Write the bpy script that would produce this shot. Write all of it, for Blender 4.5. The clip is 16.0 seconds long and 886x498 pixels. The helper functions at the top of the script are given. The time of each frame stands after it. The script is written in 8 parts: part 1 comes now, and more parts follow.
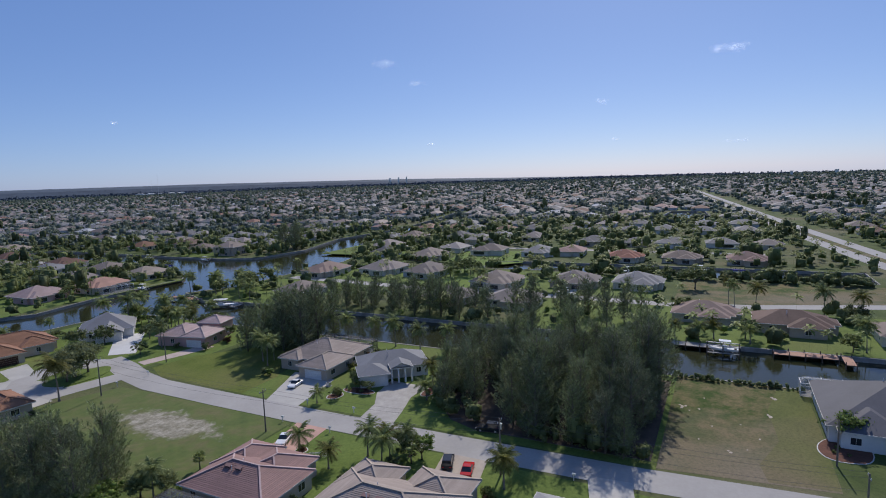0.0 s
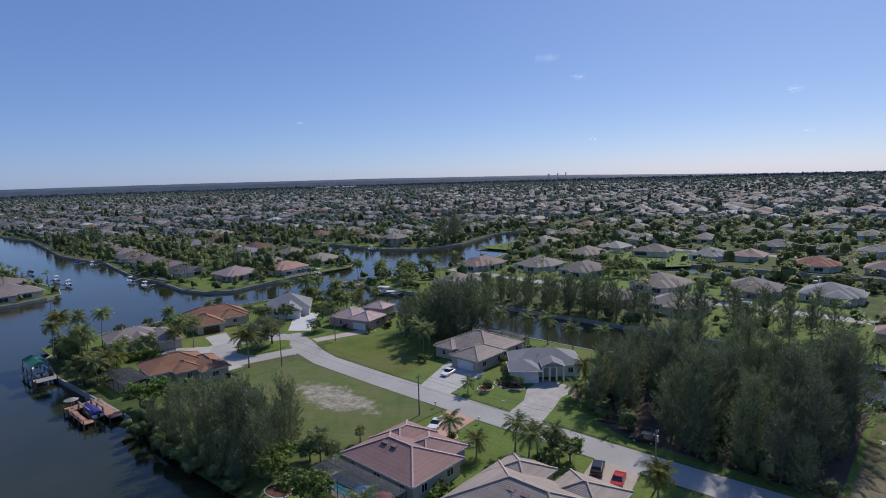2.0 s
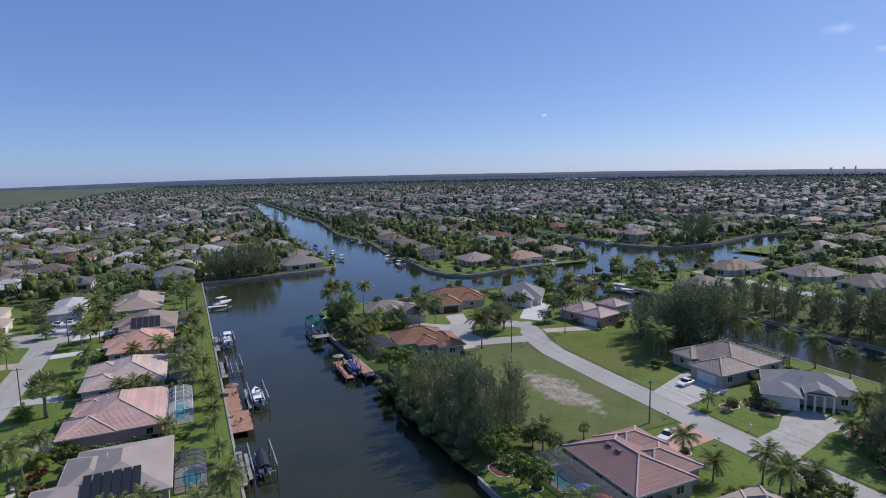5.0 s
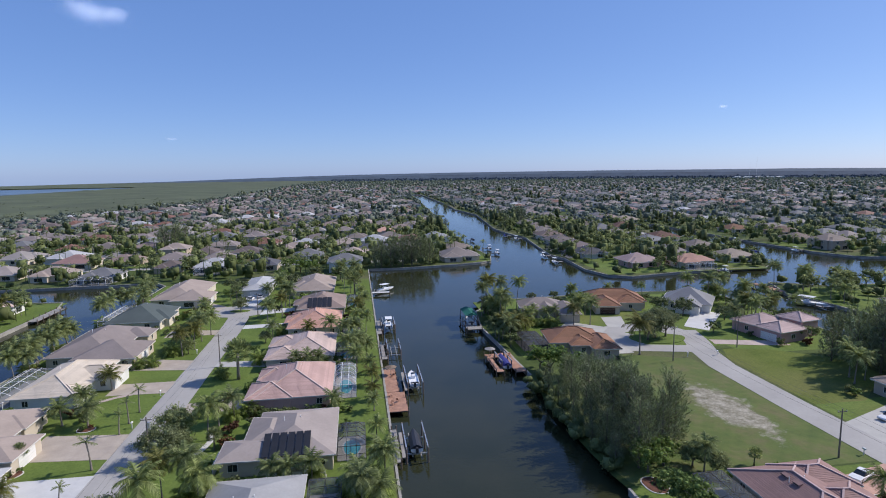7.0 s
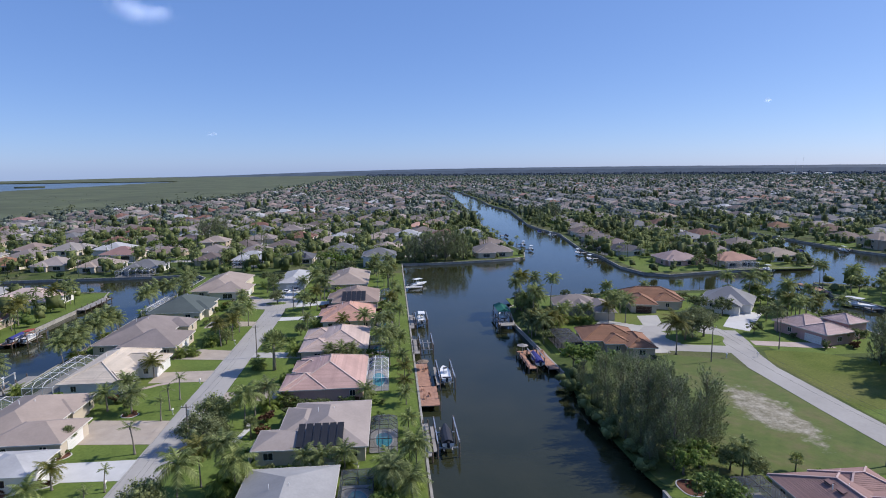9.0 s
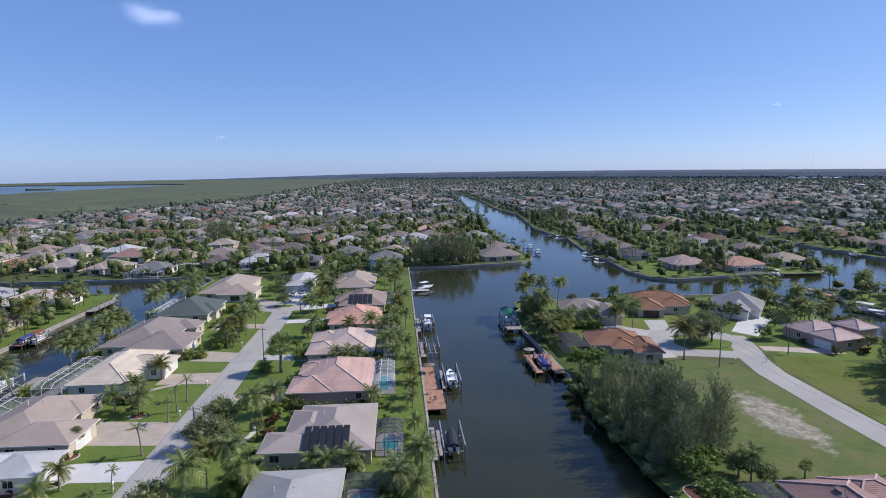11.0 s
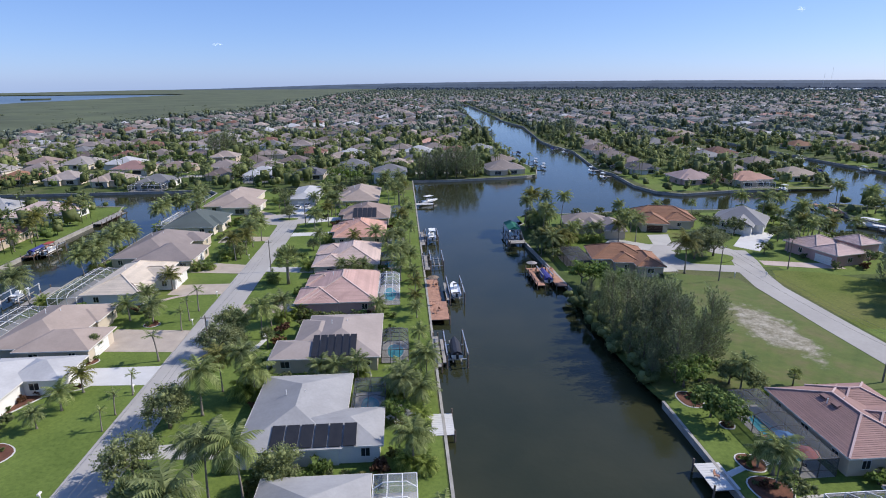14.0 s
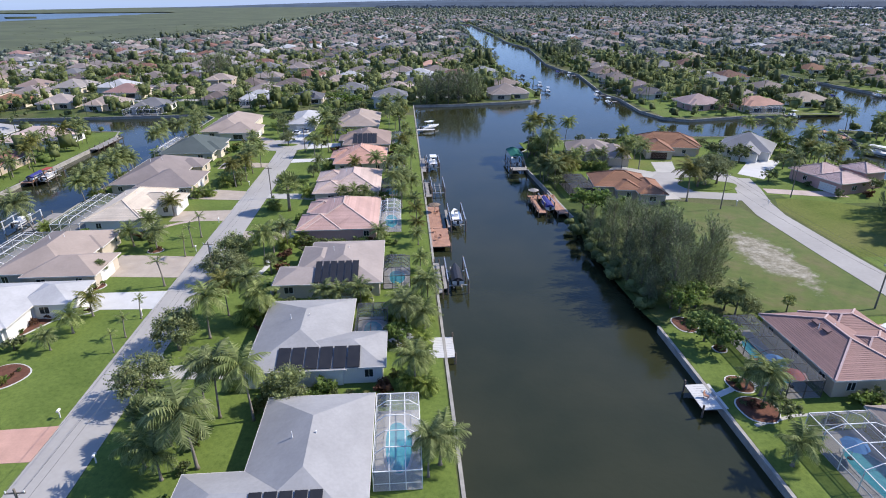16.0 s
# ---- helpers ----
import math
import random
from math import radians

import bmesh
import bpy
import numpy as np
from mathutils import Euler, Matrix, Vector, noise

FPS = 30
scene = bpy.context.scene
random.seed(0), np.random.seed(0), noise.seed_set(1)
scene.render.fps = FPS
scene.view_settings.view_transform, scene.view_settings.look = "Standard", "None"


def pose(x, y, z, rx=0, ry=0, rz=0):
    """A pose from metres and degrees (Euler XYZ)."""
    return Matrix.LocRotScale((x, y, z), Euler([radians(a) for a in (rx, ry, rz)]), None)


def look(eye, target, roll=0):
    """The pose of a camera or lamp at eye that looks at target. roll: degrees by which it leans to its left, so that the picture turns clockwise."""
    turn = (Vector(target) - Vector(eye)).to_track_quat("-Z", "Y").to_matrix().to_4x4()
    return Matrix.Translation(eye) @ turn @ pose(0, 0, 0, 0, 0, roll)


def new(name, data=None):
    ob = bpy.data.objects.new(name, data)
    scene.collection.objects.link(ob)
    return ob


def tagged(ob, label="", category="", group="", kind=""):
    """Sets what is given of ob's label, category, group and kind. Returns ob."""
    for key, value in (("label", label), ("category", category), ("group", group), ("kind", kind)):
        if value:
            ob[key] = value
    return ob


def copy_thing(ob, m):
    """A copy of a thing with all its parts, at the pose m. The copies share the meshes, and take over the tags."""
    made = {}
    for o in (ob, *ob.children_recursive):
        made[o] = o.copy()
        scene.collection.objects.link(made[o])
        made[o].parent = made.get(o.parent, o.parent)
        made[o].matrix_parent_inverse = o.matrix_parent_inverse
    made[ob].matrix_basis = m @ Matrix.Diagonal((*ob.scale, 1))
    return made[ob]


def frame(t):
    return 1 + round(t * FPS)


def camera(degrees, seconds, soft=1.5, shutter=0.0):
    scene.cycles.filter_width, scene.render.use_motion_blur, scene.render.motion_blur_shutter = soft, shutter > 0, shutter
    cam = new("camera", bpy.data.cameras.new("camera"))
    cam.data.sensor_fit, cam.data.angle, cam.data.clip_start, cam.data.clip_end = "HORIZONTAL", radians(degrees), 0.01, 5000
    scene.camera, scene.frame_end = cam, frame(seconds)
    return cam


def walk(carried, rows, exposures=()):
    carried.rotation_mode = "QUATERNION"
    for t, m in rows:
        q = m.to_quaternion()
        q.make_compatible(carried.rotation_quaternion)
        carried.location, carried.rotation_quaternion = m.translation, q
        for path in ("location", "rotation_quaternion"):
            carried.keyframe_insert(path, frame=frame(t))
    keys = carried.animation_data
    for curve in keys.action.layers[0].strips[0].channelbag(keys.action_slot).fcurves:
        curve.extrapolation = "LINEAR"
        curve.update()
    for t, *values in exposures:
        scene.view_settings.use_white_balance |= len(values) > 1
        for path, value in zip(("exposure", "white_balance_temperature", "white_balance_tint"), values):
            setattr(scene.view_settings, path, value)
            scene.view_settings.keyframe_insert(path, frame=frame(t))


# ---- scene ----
from mathutils.geometry import delaunay_2d_cdt

# ---------------------------------------------------------------- camera
cam = camera(75.74, 16.0, soft=1.0)
PATH = [
    (0, 82.74, 1.98, -63.77),
    (0.5, 82.76, 1.95, -60.09),
    (1, 82.79, 1.91, -56.17),
    (1.5, 82.81, 1.80, -52.19),
    (2, 82.82, 1.67, -48.05),
    (2.5, 82.80, 1.62, -44.19),
    (3, 82.79, 1.50, -40.15),
    (3.5, 82.75, 1.32, -35.96),
    (4, 82.70, 1.21, -31.91),
    (6.5, 82.48, 0.80, -12.73),
    (7, 82.40, 0.65, -8.71),
    (7.5, 82.26, 0.58, -7.02),
    (8, 82.18, 0.55, -6.14),
    (8.5, 82.10, 0.51, -5.67),
    (9, 81.97, 0.49, -5.30),
    (11.5, 82.35, 0.39, -4.48),
    (12, 81.50, 0.41, -4.37),
    (12.5, 81.21, 0.36, -4.32),
    (13, 77.54, 0.28, -4.24),
    (13.5, 76.28, 0.25, -4.20),
    (14, 73.67, 0.21, -4.14),
    (14.5, 71.52, 0.15, -4.05),
    (15, 70.69, 0.21, -4.07),
    (15.5, 70.46, 0.21, -4.07),
    (16, 66.36, 0.09, -3.97),
]
EYE = (0.0, 0.0, 48.0)
walk(cam, [(r[0], pose(*EYE, *r[1:])) for r in PATH],
     exposures=[(0.0, -0.34, 6500, 12), (4.0, -0.24, 6500, 12), (7.0, 0.0, 6500, 12), (12.0, 0.08, 6500, 12), (14.0, 0.2, 6500, 12), (16.0, 0.45, 6550, 12)])

# ---------------------------------------------------------------- sky and sun
SUN_EL, SUN_AZ = 42.0, 82.0      # azimuth from +Y towards +X
world = bpy.data.worlds.new("sky")
scene.world = world
world.use_nodes = True
wn = world.node_tree.nodes
wl = world.node_tree.links
sky = wn.new("ShaderNodeTexSky")
sky.sky_type = "NISHITA"
sky.sun_disc = False
sky.sun_elevation = radians(SUN_EL)
sky.sun_rotation = radians(SUN_AZ)
sky.altitude = 50
sky.air_density = 0.7
sky.dust_density = 0.4
sky.ozone_density = 3.0
hazy = wn.new("ShaderNodeMix")          # clear sky thinned by an even humid haze
hazy.data_type = "RGBA"
hazy.inputs[0].default_value = 0.44
hazy.inputs[7].default_value = (1.15, 2.65, 7.2, 1)
wl.new(sky.outputs["Color"], hazy.inputs[6])
wl.new(hazy.outputs[2], wn["Background"].inputs["Color"])
wn["Background"].inputs["Strength"].default_value = 0.124
sun_data = bpy.data.lights.new("sun", "SUN")
sun_data.energy = 4.6
sun_data.angle = radians(0.5)
sun_data.color = (1.0, 0.945, 0.865)
sun = new("sun", sun_data)
sun.matrix_world = look((400 * math.sin(radians(SUN_AZ)), 400 * math.cos(radians(SUN_AZ)), 400 * math.tan(radians(SUN_EL))), (0, 0, 0))

# ---------------------------------------------------------------- materials
def mat_base(name):
    m = bpy.data.materials.new(name)
    m.use_nodes = True
    nt = m.node_tree
    return m, nt, nt.nodes["Principled BSDF"]


def tint(c, k):
    return tuple(min(1.0, max(0.0, v * k)) for v in c)


def noise_node(nt, scale, detail=4.0, rough=0.6):
    tc = nt.nodes.new("ShaderNodeTexCoord")
    n = nt.nodes.new("ShaderNodeTexNoise")
    n.inputs["Scale"].default_value = scale
    n.inputs["Detail"].default_value = detail
    n.inputs["Roughness"].default_value = rough
    nt.links.new(tc.outputs["Object"], n.inputs["Vector"])
    return n


def ramp_node(nt, src, stops):
    r = nt.nodes.new("ShaderNodeValToRGB")
    el = r.color_ramp.elements
    while len(el) < len(stops):
        el.new(0.5)
    for e, (p, c) in zip(el, stops):
        e.position = p
        e.color = (*c, 1)
    nt.links.new(src, r.inputs["Fac"])
    return r


def mix_node(nt, a, b, fac, mode="MIX"):
    m = nt.nodes.new("ShaderNodeMix")
    m.data_type = "RGBA"
    m.blend_type = mode
    for sock, v in (("Factor", fac), ("A", a), ("B", b)):
        tgt = [s for s in m.inputs if s.name == sock and s.type == ("VALUE" if sock == "Factor" else "RGBA")][0]
        if isinstance(v, (int, float)):
            tgt.default_value = v
        elif isinstance(v, tuple):
            tgt.default_value = (*v, 1)
        else:
            nt.links.new(v, tgt)
    return [o for o in m.outputs if o.type == "RGBA"][0]


def bump(nt, bsdf, src, strength, dist=0.02):
    b = nt.nodes.new("ShaderNodeBump")
    b.inputs["Strength"].default_value = strength
    b.inputs["Distance"].default_value = dist
    nt.links.new(src, b.inputs["Height"])
    nt.links.new(b.outputs["Normal"], bsdf.inputs["Normal"])


def surface(name, color, rough=0.8, var=0.18, big=0.15, small=3.0, relief=0.2, metal=0.0, island=0.0, obj=0.0, spec=0.4):
    """A weathered surface: large stains, fine grain, relief, and a shift of tone per piece or per thing."""
    m, nt, b = mat_base(name)
    n1 = noise_node(nt, big)
    n2 = noise_node(nt, small)
    r1 = ramp_node(nt, n1.outputs["Fac"], [(0.3, tint(color, 1 - var)), (0.7, tint(color, 1 + var))])
    r2 = ramp_node(nt, n2.outputs["Fac"], [(0.3, (1 - var * 0.8,) * 3), (0.7, (1.0, 1.0, 1.0))])
    c = mix_node(nt, r1.outputs["Color"], r2.outputs["Color"], 1.0, "MULTIPLY")
    if island:
        g = nt.nodes.new("ShaderNodeNewGeometry")
        r3 = ramp_node(nt, g.outputs["Random Per Island"], [(0.0, (1 - island,) * 3), (1.0, (1.0, 1.0, 1.0))])
        c = mix_node(nt, c, r3.outputs["Color"], 1.0, "MULTIPLY")
    if obj:
        o = nt.nodes.new("ShaderNodeObjectInfo")
        r4 = ramp_node(nt, o.outputs["Random"], [(0.0, (1 - obj,) * 3), (1.0, (1.0, 1.0, 1.0))])
        c = mix_node(nt, c, r4.outputs["Color"], 1.0, "MULTIPLY")
    nt.links.new(c, b.inputs["Base Color"])
    b.inputs["Roughness"].default_value = rough
    b.inputs["Metallic"].default_value = metal
    b.inputs["Specular IOR Level"].default_value = spec
    if relief:
        bump(nt, b, n2.outputs["Fac"], relief)
    return m


def foliage(name, dark, light, trans=0.25, obj=0.25):
    """Leaves: tone varies leaf by leaf and tree by tree, with some light let through."""
    m, nt, b = mat_base(name)
    g = nt.nodes.new("ShaderNodeNewGeometry")
    r = ramp_node(nt, g.outputs["Random Per Island"], [(0.0, dark), (0.75, light), (1.0, tint(light, 1.35))])
    o = nt.nodes.new("ShaderNodeObjectInfo")
    r4 = ramp_node(nt, o.outputs["Random"], [(0.0, (1 - obj, 1 - obj, 1 - obj * 0.7)), (1.0, (1.0, 1.0, 0.9))])
    n = noise_node(nt, 0.35, 2.0)
    r5 = ramp_node(nt, n.outputs["Fac"], [(0.35, (0.72, 0.75, 0.7)), (0.65, (1.0, 1.0, 1.0))])
    c = mix_node(nt, r.outputs["Color"], r4.outputs["Color"], 1.0, "MULTIPLY")
    c = mix_node(nt, c, r5.outputs["Color"], 1.0, "MULTIPLY")
    nt.links.new(c, b.inputs["Base Color"])
    b.inputs["Roughness"].default_value = 0.65
    b.inputs["Specular IOR Level"].default_value = 0.14
    t = nt.nodes.new("ShaderNodeBsdfTranslucent")
    nt.links.new(c, t.inputs["Color"])
    mx = nt.nodes.new("ShaderNodeMixShader")
    mx.inputs["Fac"].default_value = trans
    nt.links.new(b.outputs["BSDF"], mx.inputs[1])
    nt.links.new(t.outputs["BSDF"], mx.inputs[2])
    nt.links.new(mx.outputs["Shader"], nt.nodes["Material Output"].inputs["Surface"])
    return m


def grass(name, c1, c2, dry, dryness=0.55, spread=0.17):
    m, nt, b = mat_base(name)
    n0 = noise_node(nt, 0.018, 3.0)
    n1 = noise_node(nt, 0.12, 7.0, 0.72)
    n2 = noise_node(nt, 1.6, 6.0, 0.75)
    r1 = ramp_node(nt, n1.outputs["Fac"], [(0.5 - spread, c1), (0.5 + spread, c2)])
    r0 = ramp_node(nt, n0.outputs["Fac"], [(dryness - 0.06, (0, 0, 0)), (dryness + 0.14, (1, 1, 1))])
    c = mix_node(nt, r1.outputs["Color"], dry, r0.outputs["Color"])
    r2 = ramp_node(nt, n2.outputs["Fac"], [(0.28, (0.6, 0.64, 0.58)), (0.5, (0.95, 0.95, 0.92)), (0.72, (1.22, 1.18, 1.1))])
    c = mix_node(nt, c, r2.outputs["Color"], 1.0, "MULTIPLY")
    nt.links.new(c, b.inputs["Base Color"])
    b.inputs["Roughness"].default_value = 0.9
    b.inputs["Specular IOR Level"].default_value = 0.15
    bump(nt, b, n2.outputs["Fac"], 0.5, 0.08)
    return m


M = {}
M["ground"] = grass("ground_cover", (0.045, 0.070, 0.020), (0.090, 0.120, 0.035), (0.140, 0.130, 0.075), 0.54)
M["lawn"] = grass("mown_lawn", (0.092, 0.136, 0.030), (0.138, 0.190, 0.046), (0.155, 0.158, 0.055), 0.62)
M["lot_grass"] = grass("mown_lot_grass", (0.086, 0.118, 0.020), (0.132, 0.160, 0.034), (0.165, 0.145, 0.066), 0.53)
M["bright_lawn"] = grass("bright_mown_lawn", (0.105, 0.165, 0.032), (0.155, 0.220, 0.050), (0.175, 0.185, 0.070), 0.66)
M["dry_lawn"] = grass("dry_lawn", (0.085, 0.105, 0.030), (0.130, 0.140, 0.045), (0.160, 0.135, 0.080), 0.50)
M["dry_field"] = grass("dry_field", (0.040, 0.074, 0.012), (0.165, 0.134, 0.066), (0.190, 0.158, 0.115), 0.50, 0.08)
M["litter"] = surface("needle_litter", (0.085, 0.062, 0.045), 0.95, 0.35, 0.3, 3.0, 0.5)
M["asphalt"] = surface("worn_pale_asphalt", (0.36, 0.345, 0.325), 0.9, 0.10, 0.08, 1.5, 0.15, spec=0.2)
M["main_asphalt"] = surface("main_road_asphalt", (0.33, 0.32, 0.31), 0.9, 0.08, 0.05, 0.8, 0.1)
M["concrete"] = surface("pale_concrete", (0.41, 0.395, 0.365), 0.85, 0.10, 0.25, 2.5, 0.12)
M["white_concrete"] = surface("white_concrete", (0.53, 0.525, 0.51), 0.8, 0.07, 0.3, 3.0, 0.1)
M["pavers"] = surface("tan_pavers", (0.40, 0.34, 0.28), 0.85, 0.12, 0.4, 4.0, 0.2)
M["gray_pavers"] = surface("pale_gray_pavers", (0.37, 0.35, 0.32), 0.85, 0.16, 0.5, 3.0, 0.2)
M["brown_door"] = surface("brown_painted_door", (0.075, 0.035, 0.025), 0.55, 0.1, 0.5, 4.0, 0.1)
M["rose_pavers"] = surface("pale_rose_pavers", (0.44, 0.355, 0.315), 0.85, 0.12, 0.4, 4.0, 0.2)
M["pink_pavers"] = surface("pink_pavers", (0.48, 0.29, 0.23), 0.85, 0.12, 0.4, 4.0, 0.2)
M["seawall"] = surface("seawall_concrete", (0.33, 0.315, 0.285), 0.9, 0.22, 0.4, 3.0, 0.3)
M["mulch"] = surface("red_mulch", (0.13, 0.055, 0.035), 0.95, 0.3, 1.0, 8.0, 0.6)
M["deck_red"] = surface("stained_deck_boards", (0.40, 0.22, 0.15), 0.8, 0.2, 0.6, 6.0, 0.3)
M["deck_gray"] = surface("weathered_deck_boards", (0.30, 0.28, 0.26), 0.85, 0.2, 0.6, 6.0, 0.3)
M["piling"] = surface("dock_piling_wood", (0.14, 0.11, 0.09), 0.9, 0.25, 1.0, 6.0, 0.4)
M["pole_wood"] = surface("pole_wood", (0.20, 0.17, 0.14), 0.9, 0.2, 1.0, 6.0, 0.4)
M["wire"] = surface("cable", (0.10, 0.10, 0.10), 0.6, 0.05, 1.0, 4.0, 0.0)
M["alu_white"] = surface("white_aluminium", (0.75, 0.75, 0.74), 0.4, 0.05, 0.5, 4.0, 0.0)
M["alu_dark"] = surface("bronze_aluminium", (0.07, 0.065, 0.06), 0.45, 0.1, 0.5, 4.0, 0.0)
M["alu"] = surface("bare_aluminium", (0.55, 0.56, 0.57), 0.35, 0.08, 0.5, 4.0, 0.0, 0.7)
M["gelcoat"] = surface("white_gelcoat", (0.78, 0.78, 0.77), 0.25, 0.04, 0.5, 4.0, 0.0)
M["canvas_blue"] = surface("blue_canvas", (0.035, 0.04, 0.20), 0.8, 0.15, 1.0, 6.0, 0.2)
M["canvas_green"] = surface("green_canvas", (0.01, 0.13, 0.09), 0.8, 0.15, 1.0, 6.0, 0.2)
M["dark_trim"] = surface("dark_trim", (0.03, 0.03, 0.035), 0.5, 0.1, 1.0, 5.0, 0.0)
M["tyre"] = surface("tyre_rubber", (0.02, 0.02, 0.02), 0.8, 0.1, 2.0, 6.0, 0.1)
M["car_white"] = surface("white_car_paint", (0.75, 0.75, 0.75), 0.2, 0.03, 1.0, 4.0, 0.0)
M["car_red"] = surface("red_car_paint", (0.45, 0.02, 0.02), 0.2, 0.05, 1.0, 4.0, 0.0)
M["car_dark"] = surface("black_car_paint", (0.02, 0.022, 0.028), 0.2, 0.05, 1.0, 4.0, 0.0)
M["car_silver"] = surface("silver_car_paint", (0.45, 0.46, 0.47), 0.25, 0.05, 1.0, 4.0, 0.0)
M["white_paint"] = surface("white_paint", (0.72, 0.71, 0.68), 0.6, 0.06, 0.4, 4.0, 0.05)
M["fascia"] = surface("white_fascia", (0.62, 0.59, 0.54), 0.6, 0.06, 0.4, 4.0, 0.05)
M["bark"] = surface("gray_bark", (0.17, 0.145, 0.12), 0.9, 0.25, 1.0, 8.0, 0.5)
M["palm_bark"] = surface("palm_bark", (0.24, 0.21, 0.18), 0.9, 0.22, 1.0, 7.0, 0.5)
M["thatch"] = surface("weathered_thatch", (0.23, 0.17, 0.125), 0.95, 0.4, 3.0, 14.0, 0.4)
M["red_cloth"] = surface("red_cloth", (0.33, 0.06, 0.05), 0.8, 0.15, 1.0, 6.0, 0.1)
M["blue_cloth"] = surface("blue_cloth", (0.05, 0.22, 0.50), 0.8, 0.15, 1.0, 6.0, 0.1)

for key, col in dict(cream=(0.62, 0.56, 0.46), beige=(0.52, 0.45, 0.36), pinkwall=(0.52, 0.33, 0.30), whitewall=(0.70, 0.69, 0.66),
                     tanwall=(0.45, 0.37, 0.29), graywall=(0.50, 0.50, 0.51)).items():
    M[key] = surface("stucco_" + key, col, 0.85, 0.08, 0.3, 6.0, 0.15)

ROOFS = dict(r_gray=(0.325, 0.323, 0.325), r_white=(0.43, 0.43, 0.435), r_tan_gray=(0.34, 0.29, 0.265), r_pink=(0.52, 0.345, 0.30),
             r_pale_pink=(0.54, 0.42, 0.37), r_coral=(0.58, 0.335, 0.255), r_brown=(0.28, 0.21, 0.18), r_tan=(0.345, 0.28, 0.24),
             r_ivory=(0.60, 0.52, 0.425), r_brown_gray=(0.25, 0.21, 0.195), r_green=(0.085, 0.105, 0.10), r_mauve=(0.30, 0.18, 0.16),
             r_mid_gray=(0.21, 0.212, 0.225), r_steel=(0.20, 0.205, 0.22), r_pinkish_tan=(0.36, 0.25, 0.21), r_mauve_gray=(0.27, 0.215, 0.215), r_terracotta=(0.285, 0.142, 0.082), r_rose=(0.50, 0.37, 0.35), r_slate=(0.11, 0.11, 0.125), r_red=(0.36, 0.12, 0.08),
             r_beige=(0.44, 0.36, 0.29), r_cocoa=(0.20, 0.12, 0.095))
ROOFS.update(r_old_brown=(0.145, 0.115, 0.104), r_old_gray=(0.17, 0.17, 0.176), r_old_tan=(0.20, 0.167, 0.150), r_old_rust=(0.20, 0.10, 0.072), r_old_pale=(0.29, 0.262, 0.242))
for key, col in ROOFS.items():
    M[key] = surface("roof_" + key[2:], col, 0.8, 0.13, 0.18, 2.5, 0.25, island=0.16)
    # darker copy of each roof: shade of backlit slopes put into the colour
    M[key + "_aged"] = surface("mildewed_roof_" + key[2:], tint(col, 0.70), 0.85, 0.2, 0.12, 1.6, 0.25, island=0.16)

m, nt, b = mat_base("canal_water")
n1 = noise_node(nt, 0.9, 3.0)
n2 = noise_node(nt, 0.05, 3.0)
r = ramp_node(nt, n2.outputs["Fac"], [(0.35, (0.023, 0.027, 0.013)), (0.65, (0.034, 0.036, 0.018))])
nt.links.new(r.outputs["Color"], b.inputs["Base Color"])
b.inputs["Roughness"].default_value = 0.06
b.inputs["IOR"].default_value = 1.33
bump(nt, b, n1.outputs["Fac"], 0.45, 0.06)
M["water"] = m

m, nt, b = mat_base("pool_water")
n1 = noise_node(nt, 1.5, 2.0)
r = ramp_node(nt, n1.outputs["Fac"], [(0.3, (0.07, 0.33, 0.40)), (0.7, (0.12, 0.45, 0.50))])
nt.links.new(r.outputs["Color"], b.inputs["Base Color"])
b.inputs["Roughness"].default_value = 0.08
bump(nt, b, n1.outputs["Fac"], 0.15, 0.03)
M["pool"] = m

m, nt, b = mat_base("bay_water")
n1 = noise_node(nt, 0.35, 3.0)
n2 = noise_node(nt, 0.004, 3.0)
r = ramp_node(nt, n2.outputs["Fac"], [(0.35, (0.08, 0.12, 0.16)), (0.65, (0.12, 0.17, 0.21))])
nt.links.new(r.outputs["Color"], b.inputs["Base Color"])
b.inputs["Roughness"].default_value = 0.35
b.inputs["IOR"].default_value = 1.33
bump(nt, b, n1.outputs["Fac"], 1.0, 0.6)
M["bay"] = m

m, nt, b = mat_base("window_glass")
b.inputs["Base Color"].default_value = (0.025, 0.03, 0.035, 1)
b.inputs["Roughness"].default_value = 0.06
M["glass"] = m
m, nt, b = mat_base("solar_glass")
n1 = noise_node(nt, 1.0)
r = ramp_node(nt, n1.outputs["Fac"], [(0.3, (0.012, 0.012, 0.014)), (0.7, (0.022, 0.021, 0.022))])
nt.links.new(r.outputs["Color"], b.inputs["Base Color"])
b.inputs["Roughness"].default_value = 0.45
M["solar"] = m


def screen(name, col, fac):
    m, nt, b = mat_base(name)
    b.inputs["Base Color"].default_value = (*col, 1)
    b.inputs["Roughness"].default_value = 0.8
    t = nt.nodes.new("ShaderNodeBsdfTransparent")
    mx = nt.nodes.new("ShaderNodeMixShader")
    mx.inputs["Fac"].default_value = fac
    nt.links.new(t.outputs["BSDF"], mx.inputs[1])
    nt.links.new(b.outputs["BSDF"], mx.inputs[2])
    nt.links.new(mx.outputs["Shader"], nt.nodes["Material Output"].inputs["Surface"])
    return m


M["screen"] = screen("insect_screen", (0.10, 0.11, 0.12), 0.38)
M["screen_dark"] = screen("dense_dark_screen", (0.035, 0.037, 0.042), 0.72)
M["screen_white"] = screen("pale_insect_screen", (0.34, 0.36, 0.38), 0.30)

